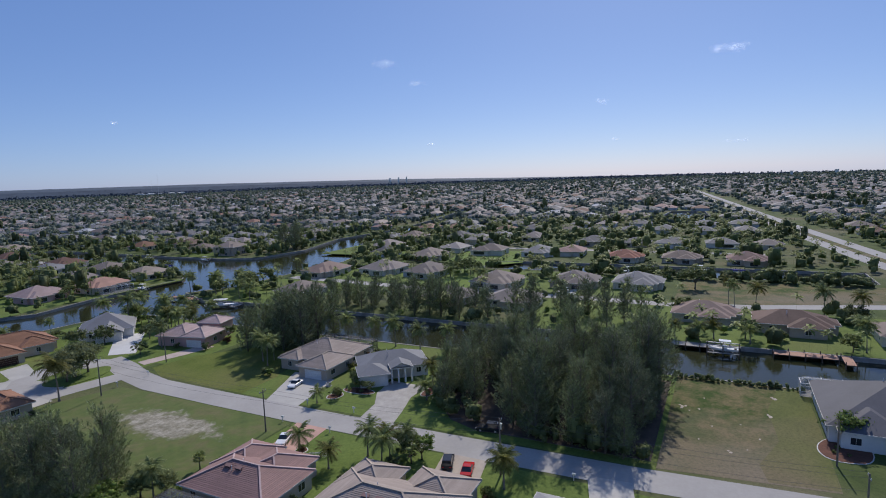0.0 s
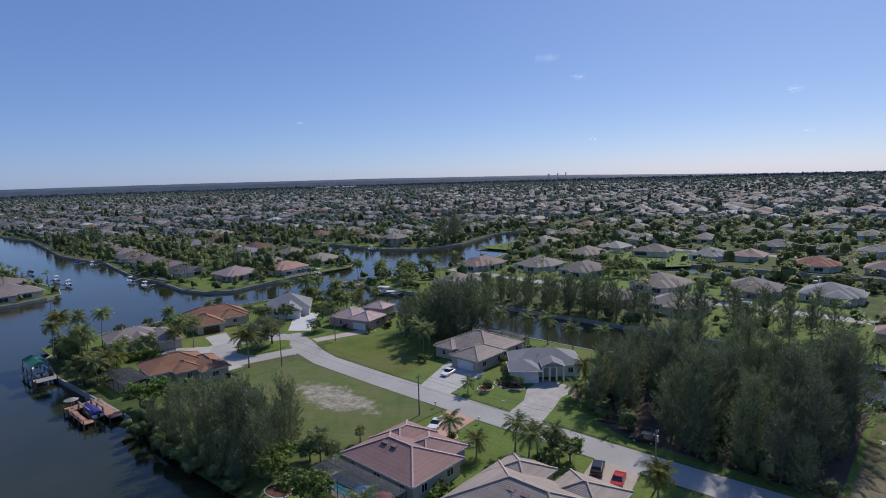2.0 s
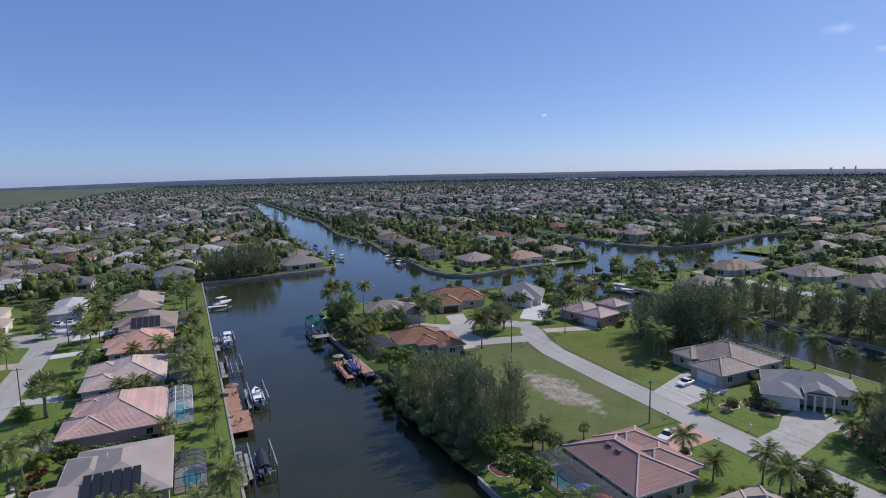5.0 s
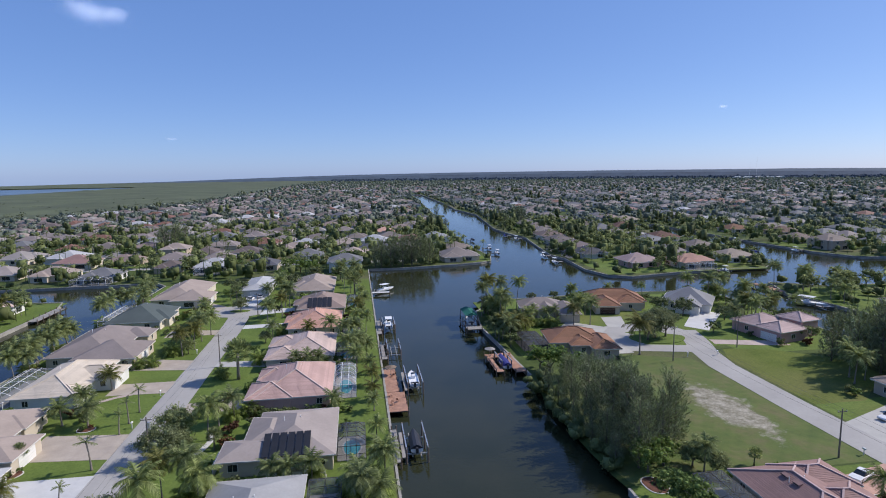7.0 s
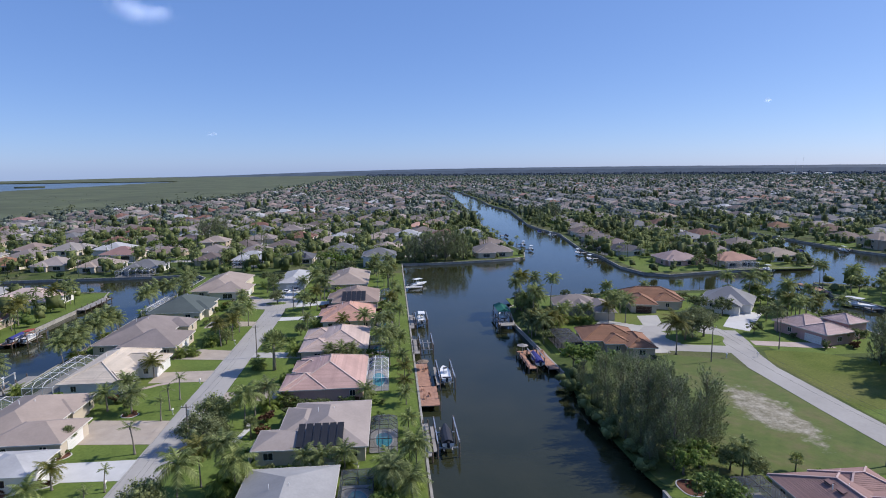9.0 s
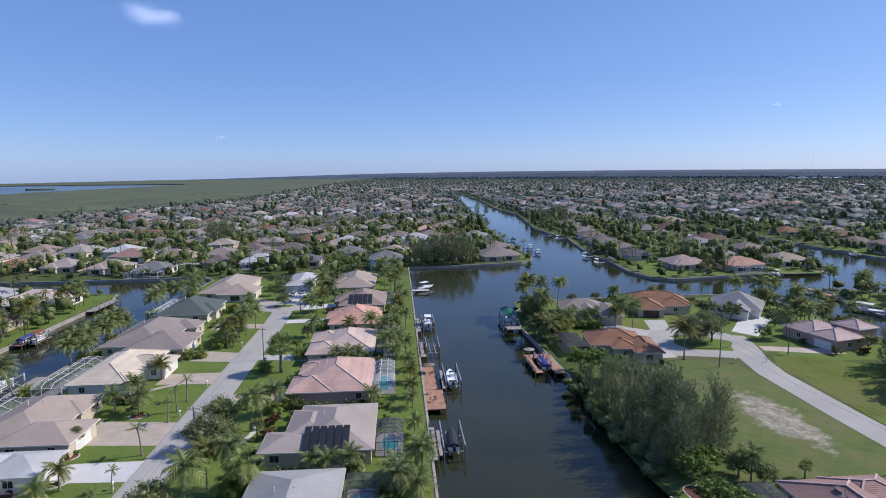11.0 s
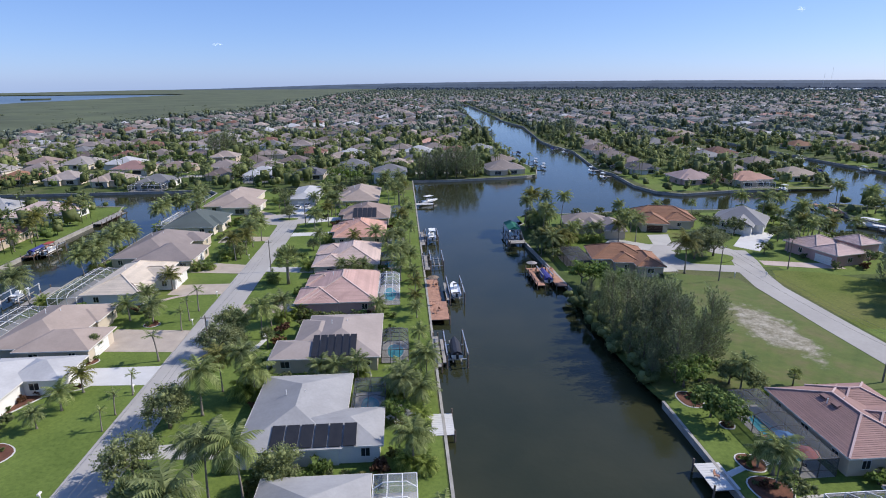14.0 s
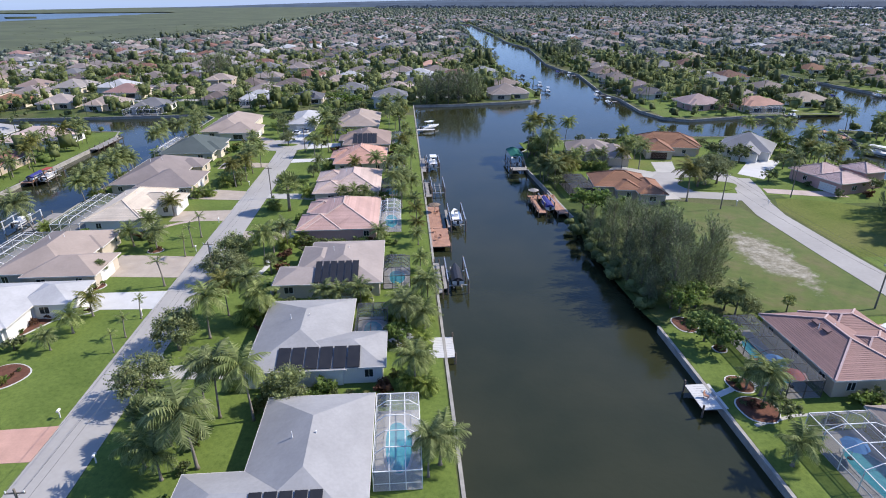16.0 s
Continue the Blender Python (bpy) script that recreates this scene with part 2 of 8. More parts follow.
m, nt, b = mat_base("vacant_lot_soil")
geo = nt.nodes.new("ShaderNodeNewGeometry")
n1 = noise_node(nt, 0.14, 5.0, 0.7)
n2 = noise_node(nt, 0.55, 8.0, 0.75)
mp = nt.nodes.new("ShaderNodeMapping")
mp.inputs["Location"].default_value = (-73.0, -101.5, 0)
nt.links.new(geo.outputs["Position"], mp.inputs["Vector"])
mp2 = nt.nodes.new("ShaderNodeMapping")
mp2.inputs["Rotation"].default_value = (0, 0, radians(3))
mp2.inputs["Scale"].default_value = (1 / 7.0, 1 / 17.0, 0)
nt.links.new(mp.outputs["Vector"], mp2.inputs["Vector"])
ln = nt.nodes.new("ShaderNodeVectorMath")
ln.operation = "LENGTH"
nt.links.new(mp2.outputs["Vector"], ln.inputs[0])
ad = nt.nodes.new("ShaderNodeMath")
ad.operation = "MULTIPLY_ADD"
nt.links.new(n1.outputs["Fac"], ad.inputs[0])
ad.inputs[1].default_value = 2.2
nt.links.new(ln.outputs["Value"], ad.inputs[2])
rs = ramp_node(nt, ad.outputs["Value"], [(0.0, (1, 1, 1)), (0.86, (0.9, 0.9, 0.9)), (1.0, (0, 0, 0))])
mul = nt.nodes.new("ShaderNodeMath")
mul.operation = "MULTIPLY"
mul.inputs[1].default_value = 0.52
nt.links.new(ad.outputs["Value"], mul.inputs[0])
nt.links.new(mul.outputs["Value"], rs.inputs["Fac"])
rg = ramp_node(nt, n1.outputs["Fac"], [(0.32, (0.066, 0.106, 0.017)), (0.5, (0.094, 0.124, 0.025)), (0.68, (0.138, 0.126, 0.050))])
rsand = ramp_node(nt, n2.outputs["Fac"], [(0.33, (0.15, 0.135, 0.085)), (0.5, (0.28, 0.25, 0.195)), (0.66, (0.43, 0.395, 0.34))])
c = mix_node(nt, rg.outputs["Color"], rsand.outputs["Color"], rs.outputs["Color"])
r2 = ramp_node(nt, n2.outputs["Fac"], [(0.3, (0.75, 0.76, 0.72)), (0.68, (1.06, 1.06, 1.04))])
c = mix_node(nt, c, r2.outputs["Color"], 1.0, "MULTIPLY")
nt.links.new(c, b.inputs["Base Color"])
b.inputs["Roughness"].default_value = 0.95
bump(nt, b, n2.outputs["Fac"], 0.5, 0.08)
M["vacant"] = m

M["leaf_palm"] = foliage("palm_fronds", (0.150, 0.196, 0.072), (0.335, 0.378, 0.162), 0.44)
M["leaf_areca"] = foliage("areca_fronds", (0.170, 0.235, 0.060), (0.370, 0.440, 0.135), 0.55)
M["leaf_palm_dry"] = foliage("yellowing_palm_fronds", (0.130, 0.145, 0.040), (0.265, 0.255, 0.085), 0.45)
M["leaf_pine"] = foliage("casuarina_needles", (0.150, 0.184, 0.088), (0.312, 0.350, 0.184), 0.14, 0.36)
M["leaf_dark"] = foliage("dark_leaves", (0.115, 0.146, 0.062), (0.248, 0.284, 0.126), 0.42)
M["leaf_bright"] = foliage("bright_leaves", (0.115, 0.182, 0.046), (0.245, 0.330, 0.100), 0.46)
M["leaf_red"] = foliage("russet_leaves", (0.085, 0.042, 0.028), (0.175, 0.090, 0.052), 0.3)
M["leaf_gray"] = foliage("gray_green_leaves", (0.180, 0.212, 0.098), (0.345, 0.380, 0.190), 0.45)
# blue-grey, lifted tone: distance haze is painted into these leaves
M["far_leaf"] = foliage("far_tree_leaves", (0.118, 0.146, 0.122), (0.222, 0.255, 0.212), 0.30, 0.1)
M["mangrove"] = surface("mangrove_canopy", (0.088, 0.104, 0.050), 0.9, 0.30, 0.010, 0.05, 0.5)
# the blue is air haze put into the base colour, not leaf colour
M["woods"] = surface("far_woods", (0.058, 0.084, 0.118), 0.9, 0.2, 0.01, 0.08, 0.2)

m, nt, b = mat_base("cloud_vapour")
tl = nt.nodes.new("ShaderNodeBsdfTranslucent")
tl.inputs["Color"].default_value = (0.78, 0.79, 0.82, 1)
df = nt.nodes.new("ShaderNodeBsdfDiffuse")
df.inputs["Color"].default_value = (0.78, 0.79, 0.82, 1)
m0 = nt.nodes.new("ShaderNodeAddShader")
nt.links.new(df.outputs["BSDF"], m0.inputs[0])
nt.links.new(tl.outputs["BSDF"], m0.inputs[1])
nt.links.new(m0.outputs["Shader"], nt.nodes["Material Output"].inputs["Surface"])
M["cloud"] = m


# ---------------------------------------------------------------- mesh tools
class Geo:
    """Collects vertices and faces of one mesh."""

    def __init__(self):
        self.v, self.f = [], []

    def add(self, vs, fs):
        o = len(self.v)
        self.v.extend(tuple(p) for p in vs)
        self.f.extend(tuple(i + o for i in q) for q in fs)
        return self

    def box(self, x0, y0, z0, x1, y1, z1):
        vs = [(x, y, z) for z in (z0, z1) for x, y in ((x0, y0), (x1, y0), (x1, y1), (x0, y1))]
        return self.add(vs, [(3, 2, 1, 0), (4, 5, 6, 7), (0, 1, 5, 4), (1, 2, 6, 5), (2, 3, 7, 6), (3, 0, 4, 7)])

    def bevel_box(self, x0, y0, z0, x1, y1, z1, c):
        vs = []
        for z, k in ((z0, c), (z0 + c, 0), (z1 - c, 0), (z1, c)):
            vs += [(x0 + k, y0 + k, z), (x1 - k, y0 + k, z), (x1 - k, y1 - k, z), (x0 + k, y1 - k, z)]
        fs = [(3, 2, 1, 0), (12, 13, 14, 15)]
        for lv in range(3):
            for i in range(4):
                j = (i + 1) % 4
                fs.append((lv * 4 + i, lv * 4 + j, lv * 4 + 4 + j, lv * 4 + 4 + i))
        return self.add(vs, fs)

    def bar(self, a, b, w, h=None):
        """A square bar from a to b."""
        h = h or w
        a, b = Vector(a), Vector(b)
        d = (b - a).normalized()
        s = d.cross(Vector((0, 0, 1)))
        s = s.normalized() if s.length > 1e-4 else Vector((1, 0, 0))
        u = s.cross(d)
        vs = [p + s * i * w / 2 + u * j * h / 2 for p in (a, b) for i, j in ((-1, -1), (1, -1), (1, 1), (-1, 1))]
        return self.add(vs, [(0, 1, 2, 3), (7, 6, 5, 4), (0, 4, 5, 1), (1, 5, 6, 2), (2, 6, 7, 3), (3, 7, 4, 0)])

    def tube(self, pts, radii, n=7):
        """A tapered tube along points."""
        o = []
        for k, (p, r) in enumerate(zip(pts, radii)):
            p = Vector(p)
            d = (Vector(pts[min(k + 1, len(pts) - 1)]) - Vector(pts[max(k - 1, 0)])).normalized()
            s = d.cross(Vector((0.3, 1, 0.1))).normalized()
            u = d.cross(s)
            o += [p + (s * math.cos(6.2832 * i / n) + u * math.sin(6.2832 * i / n)) * r for i in range(n)]
        fs = [(k * n + i, k * n + (i + 1) % n, k * n + n + (i + 1) % n, k * n + n + i) for k in range(len(pts) - 1) for i in range(n)]
        fs += [tuple(range(n - 1, -1, -1)), tuple(range((len(pts) - 1) * n, len(pts) * n))]
        return self.add(o, fs)

    def prism(self, outline, z0, z1):
        n = len(outline)
        vs = [(x, y, z0) for x, y in outline] + [(x, y, z1) for x, y in outline]
        fs = [tuple(range(n - 1, -1, -1)), tuple(range(n, 2 * n))]
        fs += [(i, (i + 1) % n, n + (i + 1) % n, n + i) for i in range(n)]
        return self.add(vs, fs)

    def mesh(self, name, material):
        me = bpy.data.meshes.new(name)
        me.from_pydata(self.v, [], self.f)
        me.materials.append(material)
        return me


def part(name, g, material, parent, label="", smooth=False):
    me = g.mesh(name, material)
    if smooth:
        me.polygons.foreach_set("use_smooth", [True] * len(me.polygons))
    ob = new(name, me)
    ob.parent = parent
    return tagged(ob, label)


def thing(name, x, y, z=0.0, rz=0.0, label="", category="", group="", kind=""):
    ob = new(name)
    ob.matrix_basis = pose(x, y, z, 0, 0, rz)
    return tagged(ob, label, category, group, kind)


def solid(name, g, material, label, category="", kind="", group="", m=None, smooth=False):
    me = g.mesh(name, material)
    if smooth:
        me.polygons.foreach_set("use_smooth", [True] * len(me.polygons))
    ob = new(name, me)
    if m is not None:
        ob.matrix_basis = m
    return tagged(ob, label, category, group, kind)


def np_mesh(name, verts, quads, material):
    """A mesh from arrays: many quads at once."""
    me = bpy.data.meshes.new(name)
    nv, nf = len(verts), len(quads)
    k = quads.shape[1]
    me.vertices.add(nv)
    me.vertices.foreach_set("co", np.asarray(verts, dtype=np.float32).ravel())
    me.loops.add(nf * k)
    me.loops.foreach_set("vertex_index", np.asarray(quads, dtype=np.int32).ravel())
    me.polygons.add(nf)
    me.polygons.foreach_set("loop_start", np.arange(nf, dtype=np.int32) * k)
    me.materials.append(material)
    me.update(calc_edges=True)
    me.validate()
    return me


def leaf_quads(rng, centres, size, aspect=1.0, up=0.0, axis=None):
    """One small quad at each centre, turned at random; with an axis it is drawn out along it."""
    n = len(centres)
    d = rng.normal(size=(n, 3)) if axis is None else axis + rng.normal(size=(n, 3)) * 0.25
    d[:, 2] += up
    d /= np.linalg.norm(d, axis=1, keepdims=True) + 1e-9
    e = np.cross(d, rng.normal(size=(n, 3)))
    e /= np.linalg.norm(e, axis=1, keepdims=True) + 1e-9
    s = size * rng.uniform(0.6, 1.3, size=(n, 1))
    a, b = d * s * aspect, e * s
    v = np.stack([centres - a * 0.5, centres + b * 0.5, centres + a * 0.5, centres - b * 0.5], axis=1).reshape(-1, 3)
    return v, np.arange(n * 4).reshape(n, 4)


def cube_ball(n):
    """Unit ball of quads, n by n on each side of a cube."""
    idx, vs, fs = {}, [], []
    for ax in range(3):
        for sg in (-1, 1):
            for i in range(n):
                for j in range(n):
                    q = []
                    for di, dj in ((0, 0), (1, 0), (1, 1), (0, 1)):
                        p = [0.0, 0.0, 0.0]
                        p[ax] = float(sg)
                        p[(ax + 1) % 3], p[(ax + 2) % 3] = -1 + 2 * (i + di) / n, -1 + 2 * (j + dj) / n
                        key = tuple(round(c * n) for c in p)
                        if key not in idx:
                            idx[key] = len(vs)
                            vs.append(Vector(p).normalized())
                        q.append(idx[key])
                    fs.append(q if sg > 0 else q[::-1])
    return np.array([tuple(v) for v in vs]), np.array(fs)


BALL = {1: cube_ball(1), 2: cube_ball(2)}


def lumps(rng, centres, radii, n=2, rough=0.22, axis=None):
    """Knobbly solid clumps, one at each centre; with an axis they are drawn out along it."""
    bv, bf = BALL[n]
    m, k = len(centres), len(bv)
    v = bv[None] * (1 + rng.uniform(-rough, rough, size=(m, k, 1)))
    t = rng.uniform(0, 6.283, size=(m, 1))
    v = np.stack([v[..., 0] * np.cos(t) - v[..., 1] * np.sin(t), v[..., 0] * np.sin(t) + v[..., 1] * np.cos(t), v[..., 2]], axis=2) * radii[:, None, :]
    if axis is not None:
        z = axis / np.linalg.norm(axis, axis=1, keepdims=True)
        x = np.cross(z, np.array([0.31, 0.87, 0.21]))
        x /= np.linalg.norm(x, axis=1, keepdims=True)
        y = np.cross(z, x)
        v = v[..., :1] * x[:, None] + v[..., 1:2] * y[:, None] + v[..., 2:] * z[:, None]
    v = v + centres[:, None, :]
    f = bf[None] + (np.arange(m) * k)[:, None, None]
    return v.reshape(-1, 3), f.reshape(-1, 4)


def merged(*pairs):
    """Vertex and face arrays of several meshes, put together."""
    o, vs, fs = 0, [], []
    for v, f in pairs:
        vs.append(v)
        fs.append(f + o)
        o += len(v)
    return np.concatenate(vs), np.concatenate(fs)


def inside(x, y, poly):
    r = False
    for i in range(len(poly)):
        (x0, y0), (x1, y1) = poly[i - 1], poly[i]
        if (y0 > y) != (y1 > y) and x < (x1 - x0) * (y - y0) / (y1 - y0) + x0:
            r = not r
    return r


# ---------------------------------------------------------------- land and water
WATER_Z = -1.1
MAIN = [(5.3, -350), (39.7, -350), (39.7, 76), (39.0, 80), (38.2, 95), (38.4, 112), (39.4, 122), (39.9, 126), (37.5, 170), (40, 190), (52, 206), (100, 210), (138.5, 207), (138.5, -350), (167, -350),
        (167, 168), (165, 196), (174, 217), (192, 205), (236, 204), (272, 202), (303, 211), (357, 246), (404, 251), (463, 257),
        (597, 283), (680, 294), (676, 318), (510, 284), (449, 279), (377, 284), (312, 264), (272, 270), (263, 294), (262, 338), (266, 480),
        (240, 480), (236, 320), (225, 296), (208, 258), (200, 251), (178, 250), (150, 247), (124, 241), (115, 247), (111, 264), (114, 300),
        (111, 318), (123, 405), (118, 440), (117, 478), (136, 637), (130, 745), (138, 886), (146, 1300)]
MAIN2 = [(122, 1300), (109, 989), (96, 753), (85, 570), (76, 459), (71, 383), (75, 340), (76, 318), (72.5, 302), (66, 297.5), (52, 293.5),
         (39, 291), (24, 288.5), (5.3, 288)]
WEST_CANAL = [(-110, -350), (-84, -350), (-84, 262), (-90, 270), (-140, 267), (-340, 262), (-340, 239), (-126, 237), (-113, 235), (-110, 225)]
EAST_CANAL = [(272, -55), (298, -55), (298, 95), (292, 118), (272, 112)]
POND = [(560, 12), (575, 8), (690, 20), (692, 55), (620, 58), (560, 48)]
BAY = [(-967, 1450), (-957, 1984), (-930, 2480), (-908, 2640), (-1100, 2620), (-1649, 2507), (-2300, 2250), (-2750, 1850), (-2200, 1560), (-1400, 1420), (-1090, 1380)]
WATERS = [MAIN + MAIN2, WEST_CANAL, EAST_CANAL, POND, BAY]
SKYLINE = ((-180, -0.5), (-60, -0.85), (-45, -0.8), (-33, -0.74), (-17, -0.50), (-6, -0.20), (0, -0.08), (10, 0.03), (25, 0.08), (42, 0.05),
           (53, -0.05), (60, -0.12), (70, -0.33), (86, -0.60), (101, -0.78), (115, -0.85), (180, -0.5))      # bearing from +Y, elevation of the skyline


def skyline(az):
    for (a0, e0), (a1, e1) in zip(SKYLINE, SKYLINE[1:]):
        if a0 <= az <= a1:
            return e0 + (e1 - e0) * (az - a0) / (a1 - a0)
    return -0.5


def land_reach(az):
    """How far the flat land runs before its edge meets the skyline."""
    return min(4700.0, 48.0 / math.tan(radians(max(0.3, -skyline(az)))))


OUTER = []
for k in range(96):
    az = -180 + 3.75 * k
    OUTER.append((land_reach(az) * math.sin(radians(az)), land_reach(az) * math.cos(radians(az))))
OUTER.reverse()


def in_water(x, y, near=0.0):
    for w in WATERS:
        if inside(x, y, w):
            return True
        if near and any(inside(x + dx, y + dy, w) for dx, dy in ((near, 0), (-near, 0), (0, near), (0, -near))):
            return True
    return False


def land_sheet():
    pts, edges = [], []
    for loop in [OUTER] + WATERS:
        o = len(pts)
        pts += [Vector(p) for p in loop]
        edges += [(o + i, o + (i + 1) % len(loop)) for i in range(len(loop))]
    vs, _, fs, *_ = delaunay_2d_cdt(pts, edges, [], 1, 1e-4)
    g = Geo()
    keep = []
    for f in fs:
        cx = sum(vs[i].x for i in f) / len(f)
        cy = sum(vs[i].y for i in f) / len(f)
        if not any(inside(cx, cy, w) for w in WATERS):
            keep.append(tuple(f))
    g.add([(v.x, v.y, 0.0) for v in vs], keep)
    return g


solid("ground", land_sheet(), M["ground"], "flat grassy ground of a canal suburb, reaching to the horizon", "ground", "structure")
solid("water", Geo().add([(x, y, WATER_Z) for x, y in OUTER], [tuple(range(96))]), M["water"],
      "dark calm canal water reflecting the blue sky", "water", "structure")

solid("water", Geo().add([(x, y, WATER_Z + 0.15) for x, y in BAY], [tuple(range(len(BAY)))]), M["bay"],
      "wind-ruffled blue water of a wide bay", "water", "structure")


def seawall(loop, thick, label):
    """Concrete bulkhead with a wider cap, round one body of water."""
    g = Geo()
    n = len(loop)
    a2 = sum(loop[i - 1][0] * loop[i][1] - loop[i][0] * loop[i - 1][1] for i in range(n))
    s = 1 if a2 > 0 else -1
    for i in range(n):
        (x0, y0), (x1, y1) = loop[i], loop[(i + 1) % n]
        if max(abs(x0), abs(y0), abs(x1), abs(y1)) > 1500 or (34 < x0 < 40.5 and 75 < y0 < 123):
            continue          # natural banks have no wall
        ln = math.hypot(x1 - x0, y1 - y0)
        nx, ny = -(y1 - y0) / ln * s, (x1 - x0) / ln * s      # towards the water
        q = [(x0 + nx * 0.12, y0 + ny * 0.12), (x1 + nx * 0.12, y1 + ny * 0.12), (x1 - nx * thick, y1 - ny * thick), (x0 - nx * thick, y0 - ny * thick)]
        g.prism(q if s < 0 else q[::-1], -0.22, 0.12)
        q = [(x0 + nx * 0.02, y0 + ny * 0.02), (x1 + nx * 0.02, y1 + ny * 0.02), (x1 - nx * 0.2, y1 - ny * 0.2), (x0 - nx * 0.2, y0 - ny * 0.2)]
        g.prism(q if s < 0 else q[::-1], -2.2, -0.22)
    return solid("seawall", g, M["seawall"], label, "seawall", "structure")


for loop, lab in ((WATERS[0], "long concrete seawall with a pale cap along the main canal"),
                  (WEST_CANAL, "concrete seawall with a pale cap along a side canal"),
                  (EAST_CANAL, "concrete seawall along a short canal"), (POND, "low concrete bank of a pond")):
    seawall(loop, 0.32, lab)


def strip(name, pts, width, material, label, z=0.03, kind="structure", category="road"):
    """A flat ribbon along points in plan, a little above the ground."""
    g = Geo()
    vs = []
    for k, p in enumerate(pts):
        a = Vector(pts[max(k - 1, 0)])
        b = Vector(pts[min(k + 1, len(pts) - 1)])
        d = (b - a).normalized()
        nrm = Vector((-d.y, d.x))
        for s in (-1, 1):
            q = Vector(p) + nrm * s * width / 2
            vs.append((q.x, q.y, z))
    vs += [(x, y, z - 0.2) for x, y, _ in vs]
    n = len(pts)
    o = 2 * n
    fs = [(2 * k, 2 * k + 2, 2 * k + 3, 2 * k + 1) for k in range(n - 1)]
    fs = [f[::-1] for f in fs]
    fs += [(2 * k, o + 2 * k, o + 2 * k + 2, 2 * k + 2) for k in range(n - 1)] + [(2 * k + 1, 2 * k + 3, o + 2 * k + 3, o + 2 * k + 1) for k in range(n - 1)]
    g.add(vs, fs)
    return solid(name, g, material, label, category, kind)


def slab(name, outline, material, label, z=0.04, kind="structure", category="driveway"):
    return solid(name, Geo().prism(outline, z - 0.2, z), material, label, category, kind)


def rounded(cx, cy, rx, ry, n=28, wob=0.0, seed=1):
    return [(cx + rx * math.cos(6.28319 * k / n) * (1 + wob * math.sin(3 * 6.28319 * k / n + seed)),
             cy + ry * math.sin(6.28319 * k / n) * (1 + wob * math.cos(2 * 6.28319 * k / n + seed))) for k in range(n)]


# streets
strip("road", [(-40, -350), (-40, 180), (-40.5, 196), (-42, 206)], 6.8, M["asphalt"], "pale worn asphalt residential street between lawns")
slab("road", rounded(-42, 207, 10.5, 9.0), M["asphalt"], "pale asphalt turning circle at the end of a street", 0.034, category="road")
slab("lawn", rounded(-42.0, 206.9, 3.6, 2.1), M["lawn"], "small oval grass island in the turning circle", 0.07, category="lawn")
strip("road", [(91, -60), (90, -18), (88.2, 10), (87.6, 40), (87.4, 70), (87.6, 100), (88.3, 124), (90.5, 134), (94.5, 145), (97, 155)], 6.9, M["asphalt"],
      "pale worn asphalt street leading to a turning circle")
strip("road", [(94, -400), (91, -60)], 6.9, M["asphalt"], "pale worn asphalt street running past the houses")
strip("road", [(95, 150), (92, 158), (86, 161), (78, 160), (71, 157)], 8.0, M["asphalt"], "pale asphalt loop round a planted island", 0.035)
strip("road", [(92, 137), (84, 139), (76, 141), (70, 142)], 6.0, M["asphalt"], "pale asphalt spur beside a planted island", 0.038)
slab("road", rounded(73, 150, 7.5, 8.5), M["asphalt"], "pale asphalt turning area in dappled shade", 0.032, category="road")
slab("traffic_island", rounded(84.5, 148.2, 8.0, 5.2, 30, 0.08), M["lawn"], "low kerbed grass island with shade trees", 0.16, category="traffic island")
strip("road", [(221.5, 196), (218.5, 160), (214.5, 116), (215.5, 83), (213.5, 14), (217, -9), (229, -48), (240, -120)], 6.5, M["asphalt"],
      "pale asphalt street beyond the back canal")
for dy in (-6.5, 6.5):
    strip("road", [(250, -86 + dy), (337, -70 + dy), (388, -62 + dy), (501, -45 + dy), (781, -9 + dy), (1630, 101 + dy), (2600, 230 + dy)], 8.0, M["main_asphalt"],
          "long straight carriageway of a divided main road", 0.05)
strip("median", [(250, -86), (337, -70), (388, -62), (501, -45), (781, -9), (1630, 101), (2600, 230)], 4.6, M["dry_field"],
      "dry grass median strip between two carriageways", 0.04, category="verge")

# lots and fields
slab("vacant_lot", [(40.2, 80), (41, 77), (83.6, 77), (84.3, 120), (84, 130), (66, 138), (52, 132), (41, 124), (39.6, 112), (39.4, 95)], M["vacant"], "vacant grass lot with a bare sandy patch", 0.018, category="lot")
slab("vacant_lot", [(91.9, 99.0), (104, 99.0), (111, 104.5), (121, 106), (121, 123), (109, 133), (97, 136.5), (92.8, 128)], M["lot_grass"], "open mown lot beside the street", 0.02, category="lot")
slab("vacant_lot", [(95, -16.5), (138, -16.5), (138, 9), (92.5, 9)], M["dry_field"], "dry unbuilt lot of thin brown grass", 0.018, category="lot")
